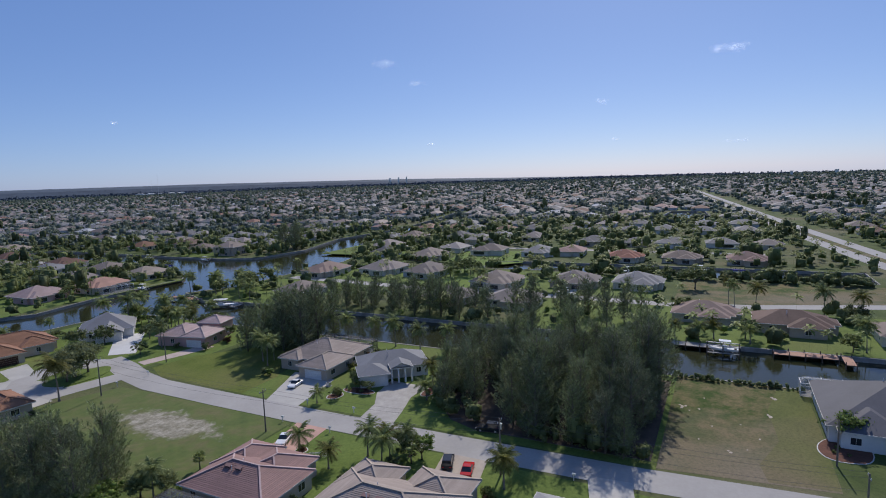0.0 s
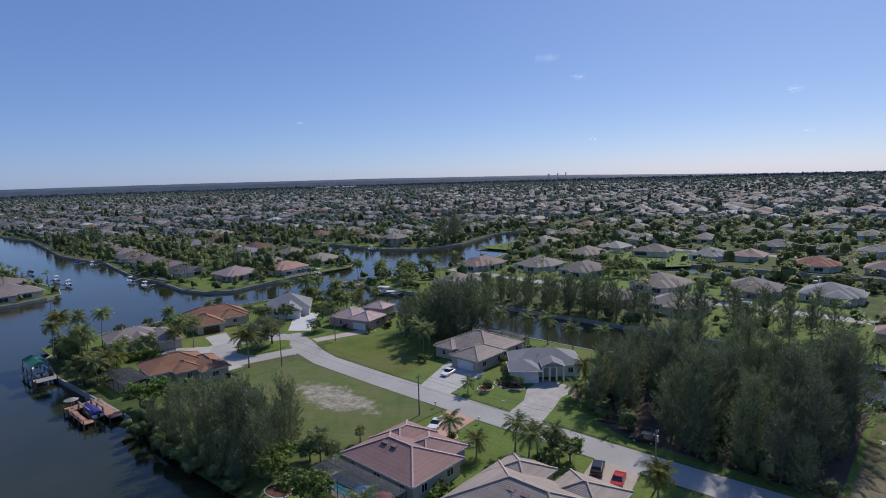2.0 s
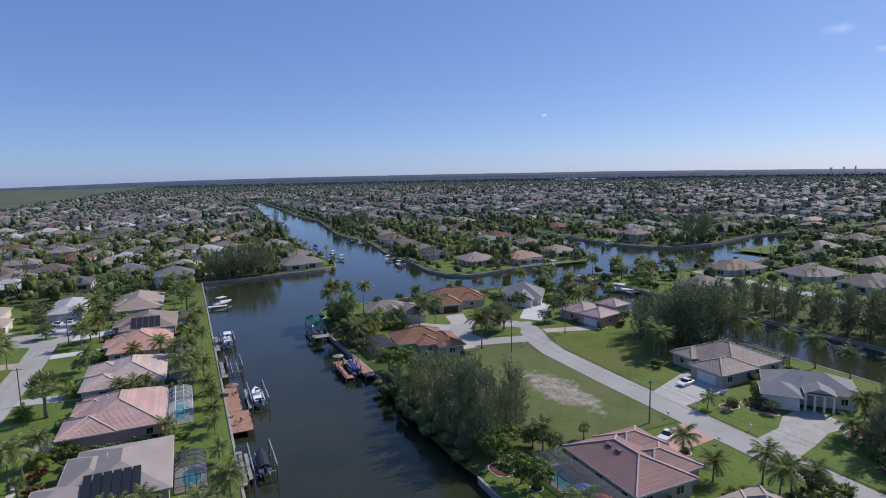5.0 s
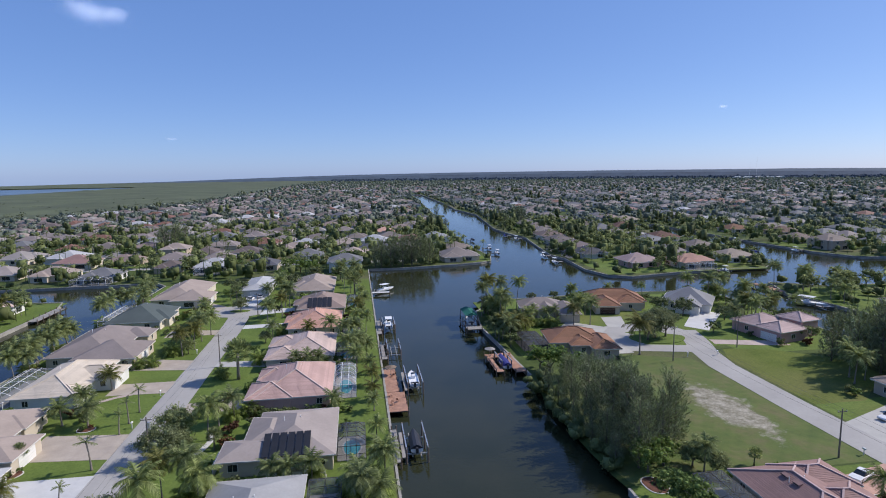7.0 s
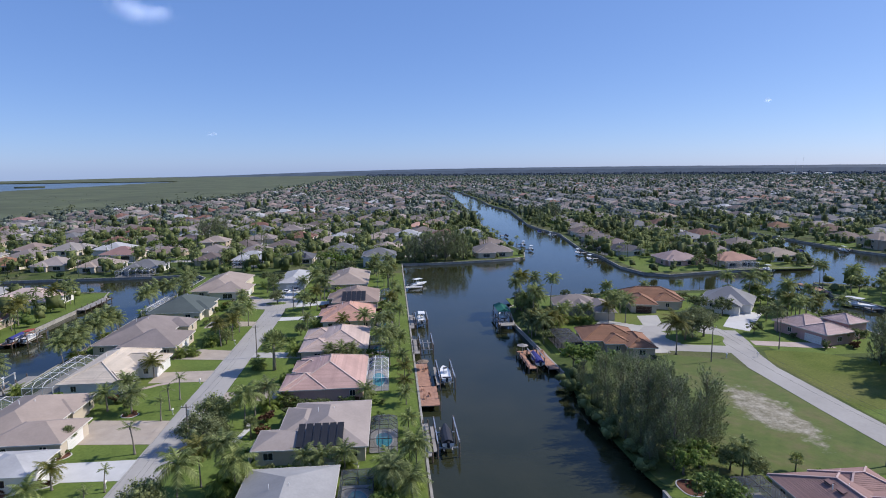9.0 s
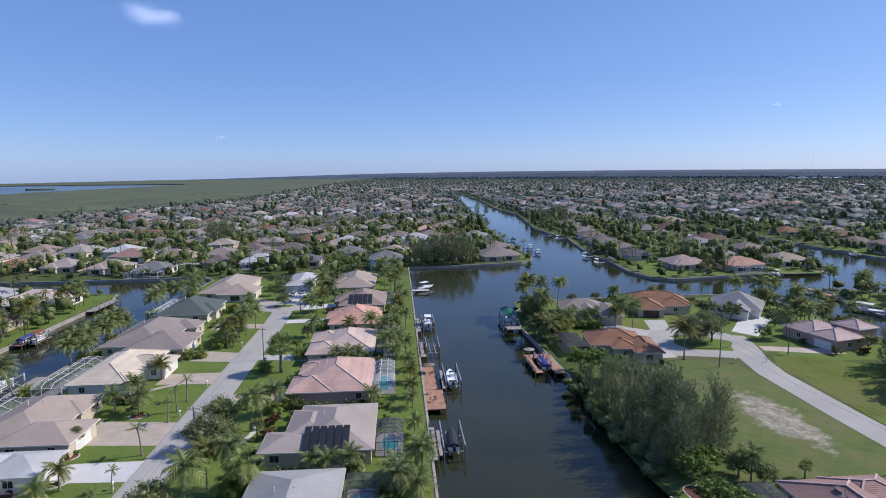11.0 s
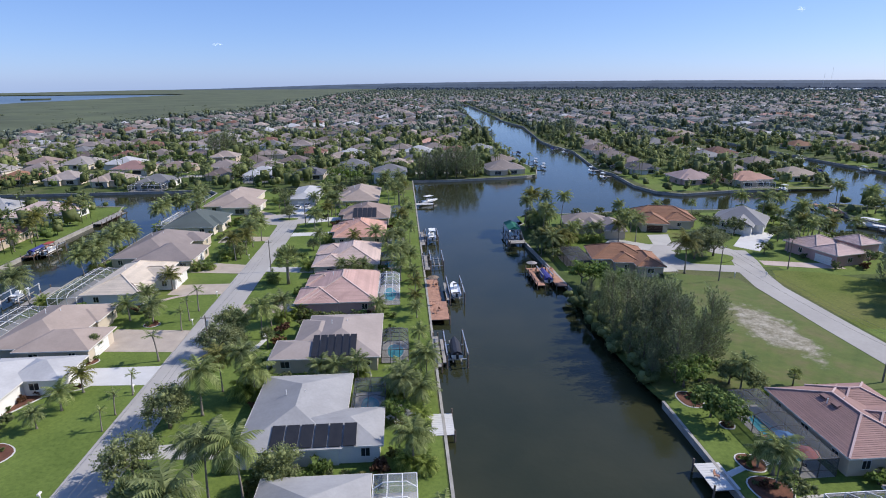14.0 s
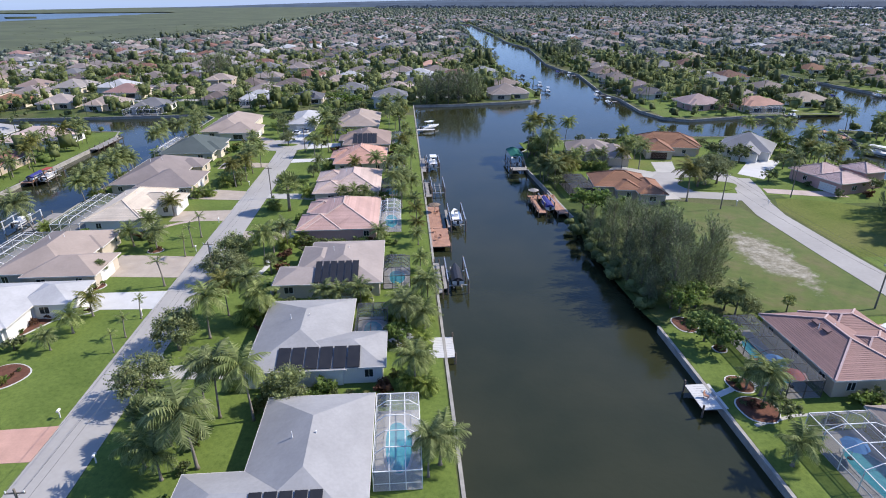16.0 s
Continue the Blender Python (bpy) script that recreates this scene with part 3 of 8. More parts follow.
for k, (x, y, r) in enumerate(((120.1, 6.8, 0.42), (120.6, 6.2, 0.3), (119.4, 6.9, 0.25), (120.8, 7.3, 0.2), (119.9, 3.7, 0.22), (118.6, 5.4, 0.16), (120.8, -8.8, 0.45), (121.6, -8.4, 0.25), (102.6, -1.9, 0.26), (103.1, -1.5, 0.16), (130.7, -10.1, 0.4), (131.4, -9.7, 0.26), (106.0, 3.2, 0.18), (109.7, -6.5, 0.2),
                             (104.6, -4.4, 0.14), (112.4, 1.2, 0.14), (126.2, 3.0, 0.18), (115.0, -3.6, 0.12))):
    slab("sand_patch", rounded(x, y, r * 1.4, r, 12, 0.3, k), M["pavers"], "pale scrap of bleached rubble on an unbuilt lot", 0.05, category="sand")
slab("needle_litter", [(94.5, 10), (134, 10), (136, 57), (122, 58.5), (112, 56.5), (103, 53), (97, 48), (94.5, 42)], M["litter"], "brown needle litter under the casuarina grove", 0.02, category="ground")
slab("lawn", [(95.5, -16.4), (137, -16.4), (137, -11), (124, -8.5), (110, -9.5), (100, -6.0), (94.5, -7.0)], M["dry_lawn"], "greener grass edge of the dry unbuilt lot", 0.024, category="lawn")
slab("field", [(219, 16), (265, 16), (265, -70), (236, -70), (221, -10)], M["dry_field"], "dry tan grass field beside a street", 0.018, category="field")
slab("field", [(215.5, 114), (233, 126), (256, 104), (243, 99.5), (219, 99.5)], M["bright_lawn"], "bright mown side yard beside a far street", 0.026, category="field")
slab("field", [(275, 116), (286, 141), (330, 150), (338, 111), (294, 98)], M["bright_lawn"], "open mown green field between far houses", 0.026, category="field")
for x0, y0, x1, y1 in ((-83, -60, -43.4, 262), (-36.5, -60, 4.7, 262), (40.2, -60, 83.6, 76.5), (91.8, 9, 138, 100), (100, 131, 138, 204), (42, 139, 100, 204)):
    slab("lawn", [(x0, y0), (x1, y0), (x1, y1), (x0, y1)], M["lawn"], "watered green lawn of a waterside plot", 0.012, category="lawn")
for x0, y0, x1, y1 in ((116, 248, 200, 300), (168, -60, 211, 60), (168, 150, 216, 203), (265, 296, 330, 340), (-140, 60, -111, 234), (34, 300, 72, 330), (300, 215, 360, 240), (222, 22, 268, 198), (300, 150, 345, 200)):
    slab("lawn", [(x0, y0), (x1, y0), (x1, y1), (x0, y1)], M["lawn"], "green lawn along a far canal bank", 0.012, category="lawn")

# driveways: corners in plan
DRIVES = []
for mat_key, q, lab in (
        ("pink_pavers", [(-58, 52.6), (-43.3, 52.6), (-43.3, 58.6), (-58, 58.0)], "pink paver driveway meeting the street"),
        ("white_concrete", [(-57, 88.2), (-43.3, 87.6), (-43.3, 94.2), (-57, 94.2)], "white concrete driveway in front of a garage"),
        ("pavers", [(-58.5, 101), (-43.3, 99.6), (-43.3, 109.2), (-58.5, 111)], "tan paver driveway in front of a garage"),
        ("pavers", [(-56, 130.2), (-43.3, 129.8), (-43.3, 137.2), (-56, 137.2)], "tan paver driveway beside a lawn"),
        ("pavers", [(-57, 147), (-43.3, 145), (-43.3, 152.4), (-57, 156)], "tan paver driveway shaded by palms"),
        ("pavers", [(-58, 176), (-43.3, 177), (-43.3, 182), (-58, 184)], "tan driveway between palms"),
        ("pavers", [(-60, 213), (-50, 207), (-48, 215), (-57, 224)], "brown paver driveway at the turning circle"),
        ("pavers", [(-36.6, 117.4), (-24, 117), (-24, 122.4), (-36.6, 122.6)], "tan driveway across a front lawn"),
        ("concrete", [(-36.6, 67.6), (-22, 66.5), (-22, 71.0), (-36.6, 70.4)], "pale concrete driveway between trees"),
        ("white_concrete", [(-36.6, 182), (-22, 183), (-22, 187), (-36.6, 186.5)], "white concrete driveway across a lawn"),
        ("white_concrete", [(-34, 200), (-20, 204), (-20, 209), (-34, 208)], "white concrete driveway at the turning circle"),
        ("concrete", [(-36.6, 146), (-24, 144), (-24, 149), (-36.6, 150)], "pale concrete driveway in palm shade"),
        ("white_concrete", [(-44, 214), (-38, 214), (-36, 232), (-44, 232)], "white concrete driveway of a far house"),
        ("concrete", [(90.8, 81.5), (107, 84), (108, 97), (90.8, 90.5)], "pale concrete driveway with a parked white car"),
        ("gray_pavers", [(90.8, 57.6), (97, 59), (104, 61), (111, 60.5), (111.5, 70.5), (103.5, 69.5), (98, 66.5), (90.8, 65.4)], "pale paver driveway flaring towards a portico"),
        ("pink_pavers", [(70.0, 67.4), (84.1, 68.6), (84.2, 76), (70.0, 72.8)], "pink concrete driveway beside a tiled house"),
        ("concrete", [(76, 9.5), (86.4, 11.8), (85.9, 18.6), (76, 16)], "pale concrete driveway crossing the verge"),
        ("pavers", [(73.2, 33.0), (84.2, 35), (84.2, 43), (73.2, 41)], "paver driveway with two parked cars"),
        ("white_concrete", [(99.5, 159), (104, 153), (121, 172), (114, 177)], "bright white concrete driveway at the turning circle"),
        ("rose_pavers", [(97.5, 140.5), (109, 137), (117, 135.5), (117, 140), (110, 141.5), (98.5, 144.5)], "pale pink paver driveway curving to a pink house"),
        ("concrete", [(57, 137.4), (72, 137.2), (72, 142.4), (57, 143.2)], "concrete driveway to a terracotta roofed house"),
        ("concrete", [(60, 163), (72, 157), (76, 162), (66, 171)], "concrete driveway among palms"),
        ("concrete", [(76, 162), (82, 162), (86, 174), (79, 174)], "concrete driveway of an orange roofed house"),
        ("white_concrete", [(219, 52), (232, 54), (232, 61), (219, 60)], "white concrete driveway of a far house"),
        ("pink_pavers", [(218, 78), (232, 80), (232, 89), (218, 86)], "pink driveway of a far house")):
    slab("driveway", q, M[mat_key], lab, 0.045)
    DRIVES.append((min(p[0] for p in q), min(p[1] for p in q), max(p[0] for p in q), max(p[1] for p in q)))


# ---------------------------------------------------------------- houses
BUILT = []      # plan rectangles that are taken


def slope(g, a, b, c, d, course, lift):
    """One roof slope: eave a-b, upper edge d-c. With a course it is laid in overlapping rows."""
    a, b, c, d = Vector(a), Vector(b), Vector(c), Vector(d)
    nrm = (b - a).cross(d - a)
    nrm = nrm.normalized() if nrm.length > 1e-6 else (b - a).cross(c - a).normalized()
    if nrm.z < 0:
        nrm = -nrm
    n = max(1, round(((d - a).length + (c - b).length) / 2 / course)) if course else 1
    for k in range(n):
        s0, s1 = k / n, (k + 1) / n
        p0, p1 = a.lerp(d, s0), b.lerp(c, s0)
        q0, q1 = a.lerp(d, s1), b.lerp(c, s1)
        u = nrm * lift if course else nrm * 0
        if (q1 - q0).length < 0.02:
            g.add([p0 + u, p1 + u, q1], [(0, 1, 2)])
        else:
            g.add([p0 + u, p1 + u, q1, q0], [(0, 1, 2, 3)])
        if course:
            g.add([p0, p1, p1 + u, p0 + u], [(0, 1, 2, 3)])


def roof_block(parent, x0, y0, x1, y1, eave, pitch, style, material, course, caps):
    """A hip or gable roof over a rectangle, with fascia, soffit and ridge caps."""
    w, d = x1 - x0, y1 - y0
    rise = min(w, d) / 2 * pitch
    z0, z1 = eave, eave + rise
    if style == "hip":
        if w >= d:
            p, q = (x0 + d / 2, (y0 + y1) / 2, z1), (x1 - d / 2, (y0 + y1) / 2, z1)
        else:
            p, q = ((x0 + x1) / 2, y0 + w / 2, z1), ((x0 + x1) / 2, y1 - w / 2, z1)
    elif style == "gable_x":
        p, q = (x0, (y0 + y1) / 2, z1), (x1, (y0 + y1) / 2, z1)
    else:
        p, q = ((x0 + x1) / 2, y0, z1), ((x0 + x1) / 2, y1, z1)
    along_x = style == "gable_x" or (style == "hip" and w >= d)
    A, B, C, D = (x0, y0, z0), (x1, y0, z0), (x1, y1, z0), (x0, y1, z0)
    g = Geo()
    lift = 0.035
    if along_x:
        slope(g, A, B, q, p, course, lift)
        slope(g, C, D, p, q, course, lift)
        if style == "hip":
            slope(g, B, C, q, q, course, lift)
            slope(g, D, A, p, p, course, lift)
    else:
        slope(g, B, C, q, p, course, lift)
        slope(g, D, A, p, q, course, lift)
        if style == "hip":
            slope(g, A, B, p, p, course, lift)
            slope(g, C, D, q, q, course, lift)
    g.add([(x0 + 0.02, y0 + 0.02, z0 - 0.02), (x1 - 0.02, y0 + 0.02, z0 - 0.02), (x1 - 0.02, y1 - 0.02, z0 - 0.02), (x0 + 0.02, y1 - 0.02, z0 - 0.02)], [(3, 2, 1, 0)])
    roof = part("roof", g, material, parent)
    if style != "hip":
        for e, (u, v) in ((p, (A, D) if along_x else (A, B)), (q, (B, C) if along_x else (D, C))):
            k = 0.55 if e is p else -0.55
            o = Vector((k, 0, 0)) if along_x else Vector((0, k, 0))
            part("gable", Geo().add([Vector(u) + o, Vector(v) + o, Vector(e) + o - Vector((0, 0, 0.05))], [(0, 1, 2)]), M["fascia"], parent)
    f = Geo()
    t = 0.05
    f.box(x0 - t, y0 - t, z0 - 0.2, x1 + t, y0, z0 + 0.01)
    f.box(x0 - t, y1, z0 - 0.2, x1 + t, y1 + t, z0 + 0.01)
    f.box(x0 - t, y0, z0 - 0.2, x0, y1, z0 + 0.01)
    f.box(x1, y0, z0 - 0.2, x1 + t, y1, z0 + 0.01)
    part("fascia", f, M["fascia"], roof)
    if caps:
        c = Geo()
        lines = [(p, q)]
        if style == "hip":
            lines += [(A, p), (D, p), (B, q), (C, q)] if along_x else [(A, p), (B, p), (C, q), (D, q)]
        for a, b2 in lines:
            if (Vector(a) - Vector(b2)).length > 0.3:
                c.bar(Vector(a) + Vector((0, 0, 0.08)), Vector(b2) + Vector((0, 0, 0.08)), 0.26, 0.14)
        part("ridge_cap", c, caps, roof)
    return z1


def window(parent, x, y, face, w=1.6, h=1.2, z=1.0):
    """Framed window proud of a wall; face names the wall's outward direction."""
    f, p = Geo(), Geo()
    t = 0.05
    if face in "ns":
        s = 1 if face == "n" else -1
        for a, b, c, d in ((x - w / 2 - 0.07, x + w / 2 + 0.07, z - 0.07, z), (x - w / 2 - 0.07, x + w / 2 + 0.07, z + h, z + h + 0.07), (x - w / 2 - 0.07, x - w / 2, z, z + h),
                           (x + w / 2, x + w / 2 + 0.07, z, z + h), (x - 0.025, x + 0.025, z, z + h)):
            f.box(a, min(y, y + s * t), c, b, max(y, y + s * t), d)
        p.box(x - w / 2, min(y, y + s * 0.02), z, x + w / 2, max(y, y + s * 0.02), z + h)
    else:
        s = 1 if face == "e" else -1
        for a, b, c, d in ((y - w / 2 - 0.07, y + w / 2 + 0.07, z - 0.07, z), (y - w / 2 - 0.07, y + w / 2 + 0.07, z + h, z + h + 0.07), (y - w / 2 - 0.07, y - w / 2, z, z + h),
                           (y + w / 2, y + w / 2 + 0.07, z, z + h), (y - 0.025, y + 0.025, z, z + h)):
            f.box(min(x, x + s * t), a, c, max(x, x + s * t), b, d)
        p.box(min(x, x + s * 0.02), y - w / 2, z, max(x, x + s * 0.02), y + w / 2, z + h)
    ob = part("window", f, M["white_paint"], parent)
    part("pane", p, M["glass"], ob)
    return ob


def garage_door(parent, x, y, face, w=5.0, h=2.2, paint="white_paint"):
    g = Geo()
    for k in range(4):
        z0, z1 = 0.04 + k * h / 4, (k + 1) * h / 4
        if face in "ns":
            s = 1 if face == "n" else -1
            g.box(x - w / 2, min(y, y + s * 0.05), z0, x + w / 2, max(y, y + s * 0.05), z1)
        else:
            s = 1 if face == "e" else -1
            g.box(min(x, x + s * 0.05), y - w / 2, z0, max(x, x + s * 0.05), y + w / 2, z1)
    return part("garage_door", g, M[paint], parent, "white panelled garage door" if paint == "white_paint" else "dark brown panelled garage door")


def house(cx, cy, rot, blocks, wall, roof, label, eave=2.9, pitch=0.42, course=0.0, caps=None, garage=None, group="", chimney=0, windows=True):
    """blocks: roof rectangles in the house's own axes, (x0, y0, x1, y1, style) with an optional eave height."""
    h = thing("house", cx, cy, 0, rot, label, "house", group)
    # these roofs lie towards the sun and take the shade-darkened copy
    if group in ("houses across the back canal", "houses on the far shore"):
        roof = roof + "_aged"
    walls = Geo()
    for k, blk in enumerate(blocks):
        x0, y0, x1, y1, style = blk[:5]
        ev = blk[5] if len(blk) > 5 else eave + 0.013 * k
        o = 0.55
        if style == "gable_x":        # open porch: the roof alone, on columns
            roof_block(h, x0, y0, x1, y1, ev, pitch, style, M[roof], course, caps)
            continue
        walls.box(x0 + o, y0 + o, 0, x1 - o, y1 - o, ev - 0.03)
        roof_block(h, x0, y0, x1, y1, ev, pitch, style, M[roof], course, caps)
        if not windows:
            continue
        for face in "nsew":
            ln = (x1 - x0) if face in "ns" else (y1 - y0)
            n = int((ln - 1.5) // (4.2 if math.hypot(cx, cy) < 190 else 6.4))
            for i in range(n):
                s = -ln / 2 + ln * (i + 0.5) / n
                wx, wy = ((x0 + x1) / 2 + s, y1 - o if face == "n" else y0 + o) if face in "ns" else (x1 - o if face == "e" else x0 + o, (y0 + y1) / 2 + s)
                if any(j != k and b2[0] < wx < b2[2] and b2[1] < wy < b2[3] for j, b2 in enumerate(blocks)):
                    continue
                if garage and face == garage[2] and math.hypot(wx - garage[0], wy - garage[1]) < 4.0:
                    continue
                if math.hypot(cx, cy) > 230:          # wide sliding doors and screened porches
                    window(h, wx, wy, face, 3.4 if (i + k) % 3 else 1.6, 1.75, 0.45)
                else:
                    window(h, wx, wy, face, 1.5 if (i + k) % 2 else 1.1)
                if ev > 5:
                    window(h, wx, wy, face, 1.3, 1.2, 3.9)
    part("wall", walls, M[wall], h)
    if garage:
        garage_door(h, *garage)
    bx = blocks[0]
    for k in range(2 if windows else 0):
        v = Geo().tube([(bx[0] + (bx[2] - bx[0]) * (0.35 + 0.2 * k), (bx[1] + bx[3]) / 2 + 1.2, eave), (bx[0] + (bx[2] - bx[0]) * (0.35 + 0.2 * k), (bx[1] + bx[3]) / 2 + 1.2, eave + min(bx[2] - bx[0], bx[3] - bx[1]) / 2 * pitch + 0.1)],
               [0.07, 0.07], 6)
        part("vent_pipe", v, M["alu_white"], h)
    rad = max(max(abs(q) for q in blk[:4]) for blk in blocks)
    BUILT.append((cx - rad, cy - rad, cx + rad, cy + rad) if rot else (cx + min(q[0] for q in blocks), cy + min(q[1] for q in blocks), cx + max(q[2] for q in blocks), cy + max(q[3] for q in blocks)))
    return h


def solar(x0, y0, x1, y1, z0, z1, n, label):
    """A row of collectors lying on a south slope between heights z0 (low side) and z1."""
    s = thing("solar_collector", (x0 + x1) / 2, y0, z0, 0, label, "solar panel", "solar collectors on roofs")
    w = (x1 - x0) / n
    for k in range(n):
        a, b = x0 + k * w + 0.11 - (x0 + x1) / 2, x0 + (k + 1) * w - 0.11 - (x0 + x1) / 2
        up = 0.13
        g = Geo().add([(a, 0, up), (b, 0, up), (b, y1 - y0, z1 - z0 + up), (a, y1 - y0, z1 - z0 + up), (a, 0, up - 0.08), (b, 0, up - 0.08), (b, y1 - y0, z1 - z0 + up - 0.08), (a, y1 - y0, z1 - z0 + up - 0.08)],
                      [(0, 1, 2, 3), (7, 6, 5, 4), (0, 4, 5, 1), (1, 5, 6, 2), (2, 6, 7, 3), (3, 7, 4, 0)])
        part("panel", g, M["solar"], s)
    return s


def pool_cage(x0, y0, x1, y1, label, frame_mat, screen_mat, h=2.7, top=0.9, nx=3, ny=5, pool=True, rot=0.0):
    """Screened enclosure: posts, eave beams, a raised flat top on sloping sides, and screen between."""
    cx, cy = (x0 + x1) / 2, (y0 + y1) / 2
    w, d = x1 - x0, y1 - y0
    BUILT.append((x0, y0, x1, y1))
    c = thing("pool_cage", cx, cy, 0.06, rot, label, "screen enclosure", "pool cages")
    X = [-w / 2 + w * i / nx for i in range(nx + 1)]
    Y = [-d / 2 + d * i / ny for i in range(ny + 1)]
    ins = min(w, d) * 0.24
    t = 0.09

    def roofz(x, y):
        e = min(x + w / 2, w / 2 - x, y + d / 2, d / 2 - y)
        return h + top * min(1.0, max(0.0, e / ins))

    for i, x in enumerate(X):
        for j, y in enumerate(Y):
            if i in (0, nx) or j in (0, ny):
                part("post", Geo().bar((x, y, 0), (x, y, h), t), frame_mat, c)
    for x in X:
        g = Geo()
        ys = [-d / 2, -d / 2 + ins, d / 2 - ins, d / 2]
        for a, b in zip(ys, ys[1:]):
            g.bar((x, a, roofz(x, a)), (x, b, roofz(x, b)), t)
        part("beam", g, frame_mat, c)
    for y in Y:
        g = Geo()
        xs = [-w / 2, -w / 2 + ins, w / 2 - ins, w / 2]
        for a, b in zip(xs, xs[1:]):
            g.bar((a, y, roofz(a, y)), (b, y, roofz(b, y)), t)
        part("beam", g, frame_mat, c)
    g = Geo()
    for y in (-d / 2, d / 2):
        g.bar((-w / 2, y, 1.0), (w / 2, y, 1.0), 0.06)
    for x in (-w / 2, w / 2):
        g.bar((x, -d / 2, 1.0), (x, d / 2, 1.0), 0.06)
    part("chair_rail", g, frame_mat, c)
    g = Geo()
    o = [(-w / 2, -d / 2), (w / 2, -d / 2), (w / 2, d / 2), (-w / 2, d / 2)]
    q = [(-w / 2 + ins, -d / 2 + ins), (w / 2 - ins, -d / 2 + ins), (w / 2 - ins, d / 2 - ins), (-w / 2 + ins, d / 2 - ins)]
    for k in range(4):
        a, b, m2, n2 = o[k], o[(k + 1) % 4], q[(k + 1) % 4], q[k]
        g.add([(*a, 0.02), (*b, 0.02), (*b, h), (*a, h)], [(0, 1, 2, 3)])
        g.add([(*a, h), (*b, h), (*m2, h + top), (*n2, h + top)], [(0, 1, 2, 3)])
    g.add([(*p, h + top) for p in q], [(0, 1, 2, 3)])
    part("screen", g, screen_mat, c)
    slab("pool_deck", [(x0, y0), (x1, y0), (x1, y1), (x0, y1)], M["concrete"] if not rot else M["pavers"], "pale pool deck under a screen enclosure", 0.06, category="patio")
    if pool:
        swimming_pool(cx, cy, min(w, 6.5) * 0.30, d * 0.33)
    return c


def swimming_pool(cx, cy, rx, ry, rot=0.0):
    p = thing("swimming_pool", cx, cy, 0.062, rot, "turquoise swimming pool with a pale rim", "pool", "swimming pools")
    out = rounded(0, 0, rx + 0.3, ry + 0.3, 24, 0.06)
    part("coping", Geo().prism(out, 0.0, 0.05), M["white_concrete"], p)
    part("water_surface", Geo().prism(rounded(0, 0, rx, ry, 24, 0.06), 0.01, 0.058), M["pool"], p)
    return p


# houses between the first street and the main canal
house(-10.5, 50.3, 0, [(-7.1, -12.5, 6.0, 8.3, "hip"), (-13.5, -12.5, 2.5, -3.8, "hip")], "whitewall", "r_gray",
      "low white house under a pale gray shingle roof", 2.9, 0.36, garage=(-12.95, -8.2, "w"))
house(-12.5, 73.0, 0, [(-9.8, -9.2, 3.9, 10.5, "hip"), (-9.7, -8.9, 9.2, 0.2, "hip")], "whitewall", "r_gray", "white L-shaped house with a gray roof and solar collectors", 2.9, 0.34, garage=(-9.05, 6.0, "w"))
house(-13.0, 98.0, 0, [(-5.8, -8.9, 8.5, 10.2, "hip"), (-10.4, -8.8, 0.0, -1.2, "hip"), (-7.2, -4.0, 1.0, 8.0, "hip")], "beige", "r_tan_gray", "beige house with a gray-brown roof and solar collectors", 2.9, 0.34, garage=(-10.95, -5.6, "w"))
house(-14.5, 125.3, 0, [(-7.5, -10.4, 8.4, 10.4, "hip"), (-9.2, -10.6, 0.5, -1.0, "hip"), (-8.4, 0.5, -1.0, 8.0, "hip")], "pinkwall", "r_pink", "pale house with a pink tile roof beside a white pool cage", 2.9, 0.40, 0.42, M["r_pale_pink"], garage=(-8.65, -5.5, "w"))
house(-15.5, 151.0, 0, [(-5.5, -9.5, 9.0, 10.5, "hip"), (-8.2, -11.0, 1.0, -1.0, "hip"), (-8.5, 0.0, 0.0, 9.0, "hip")], "cream", "r_pale_pink", "cream house with a pale pink tile roof among palms", 2.9, 0.40, 0.42, M["r_pale_pink"], garage=(-7.65, -6.0, "w"))
house(-13.5, 178.5, 0, [(-8.0, -10.2, 8.0, 9.8, "hip"), (-9.5, -3.0, 0.0, 6.0, "hip")], "cream", "r_coral", "cream house with a coral tile roof", 2.9, 0.42, 0.42, M["r_pink"])
house(-12.8, 203.5, 0, [(-8.0, -10.6, 8.2, 10.6, "hip"), (-10.0, -4.0, 0.0, 5.0, "hip")], "tanwall", "r_brown", "tan house with a brown roof and solar collectors", 2.9, 0.42)
house(-17.0, 238.0, 0, [(-9.0, -14.0, 7.5, 16.0, "hip"), (-10.5, -9.0, 0.0, 3.0, "hip")], "tanwall", "r_tan", "tan house with a tan tile roof behind palms", 2.9, 0.40)
def roof_vent(x, y, z, rz, label):
    v = thing("roof_vent", x, y, z, rz, label, "roof vent", "roof vents")
    part("hood", Geo().add([(-0.6, -0.3, 0), (0.6, -0.3, 0), (0.6, 0.3, 0.25), (-0.6, 0.3, 0.25), (-0.6, -0.3, 0.22), (0.6, -0.3, 0.22), (0.6, 0.3, 0.42), (-0.6, 0.3, 0.42)],
                           [(0, 4, 5, 1), (1, 5, 6, 2), (2, 6, 7, 3), (3, 7, 4, 0), (4, 7, 6, 5)]), M["r_mauve"], v)
    part("opening", Geo().box(-0.5, -0.34, 0.06, 0.5, -0.3, 0.18), M["dark_trim"], v)
    return v


solar(-18.0, 64.0, -6.7, 67.4, 3.02, 4.18, 6, "row of black solar pool heaters on a gray roof")
solar(-16.4, 89.2, -8.6, 94.2, 3.15, 4.85, 6, "row of black solar pool heaters on a brown-gray roof")
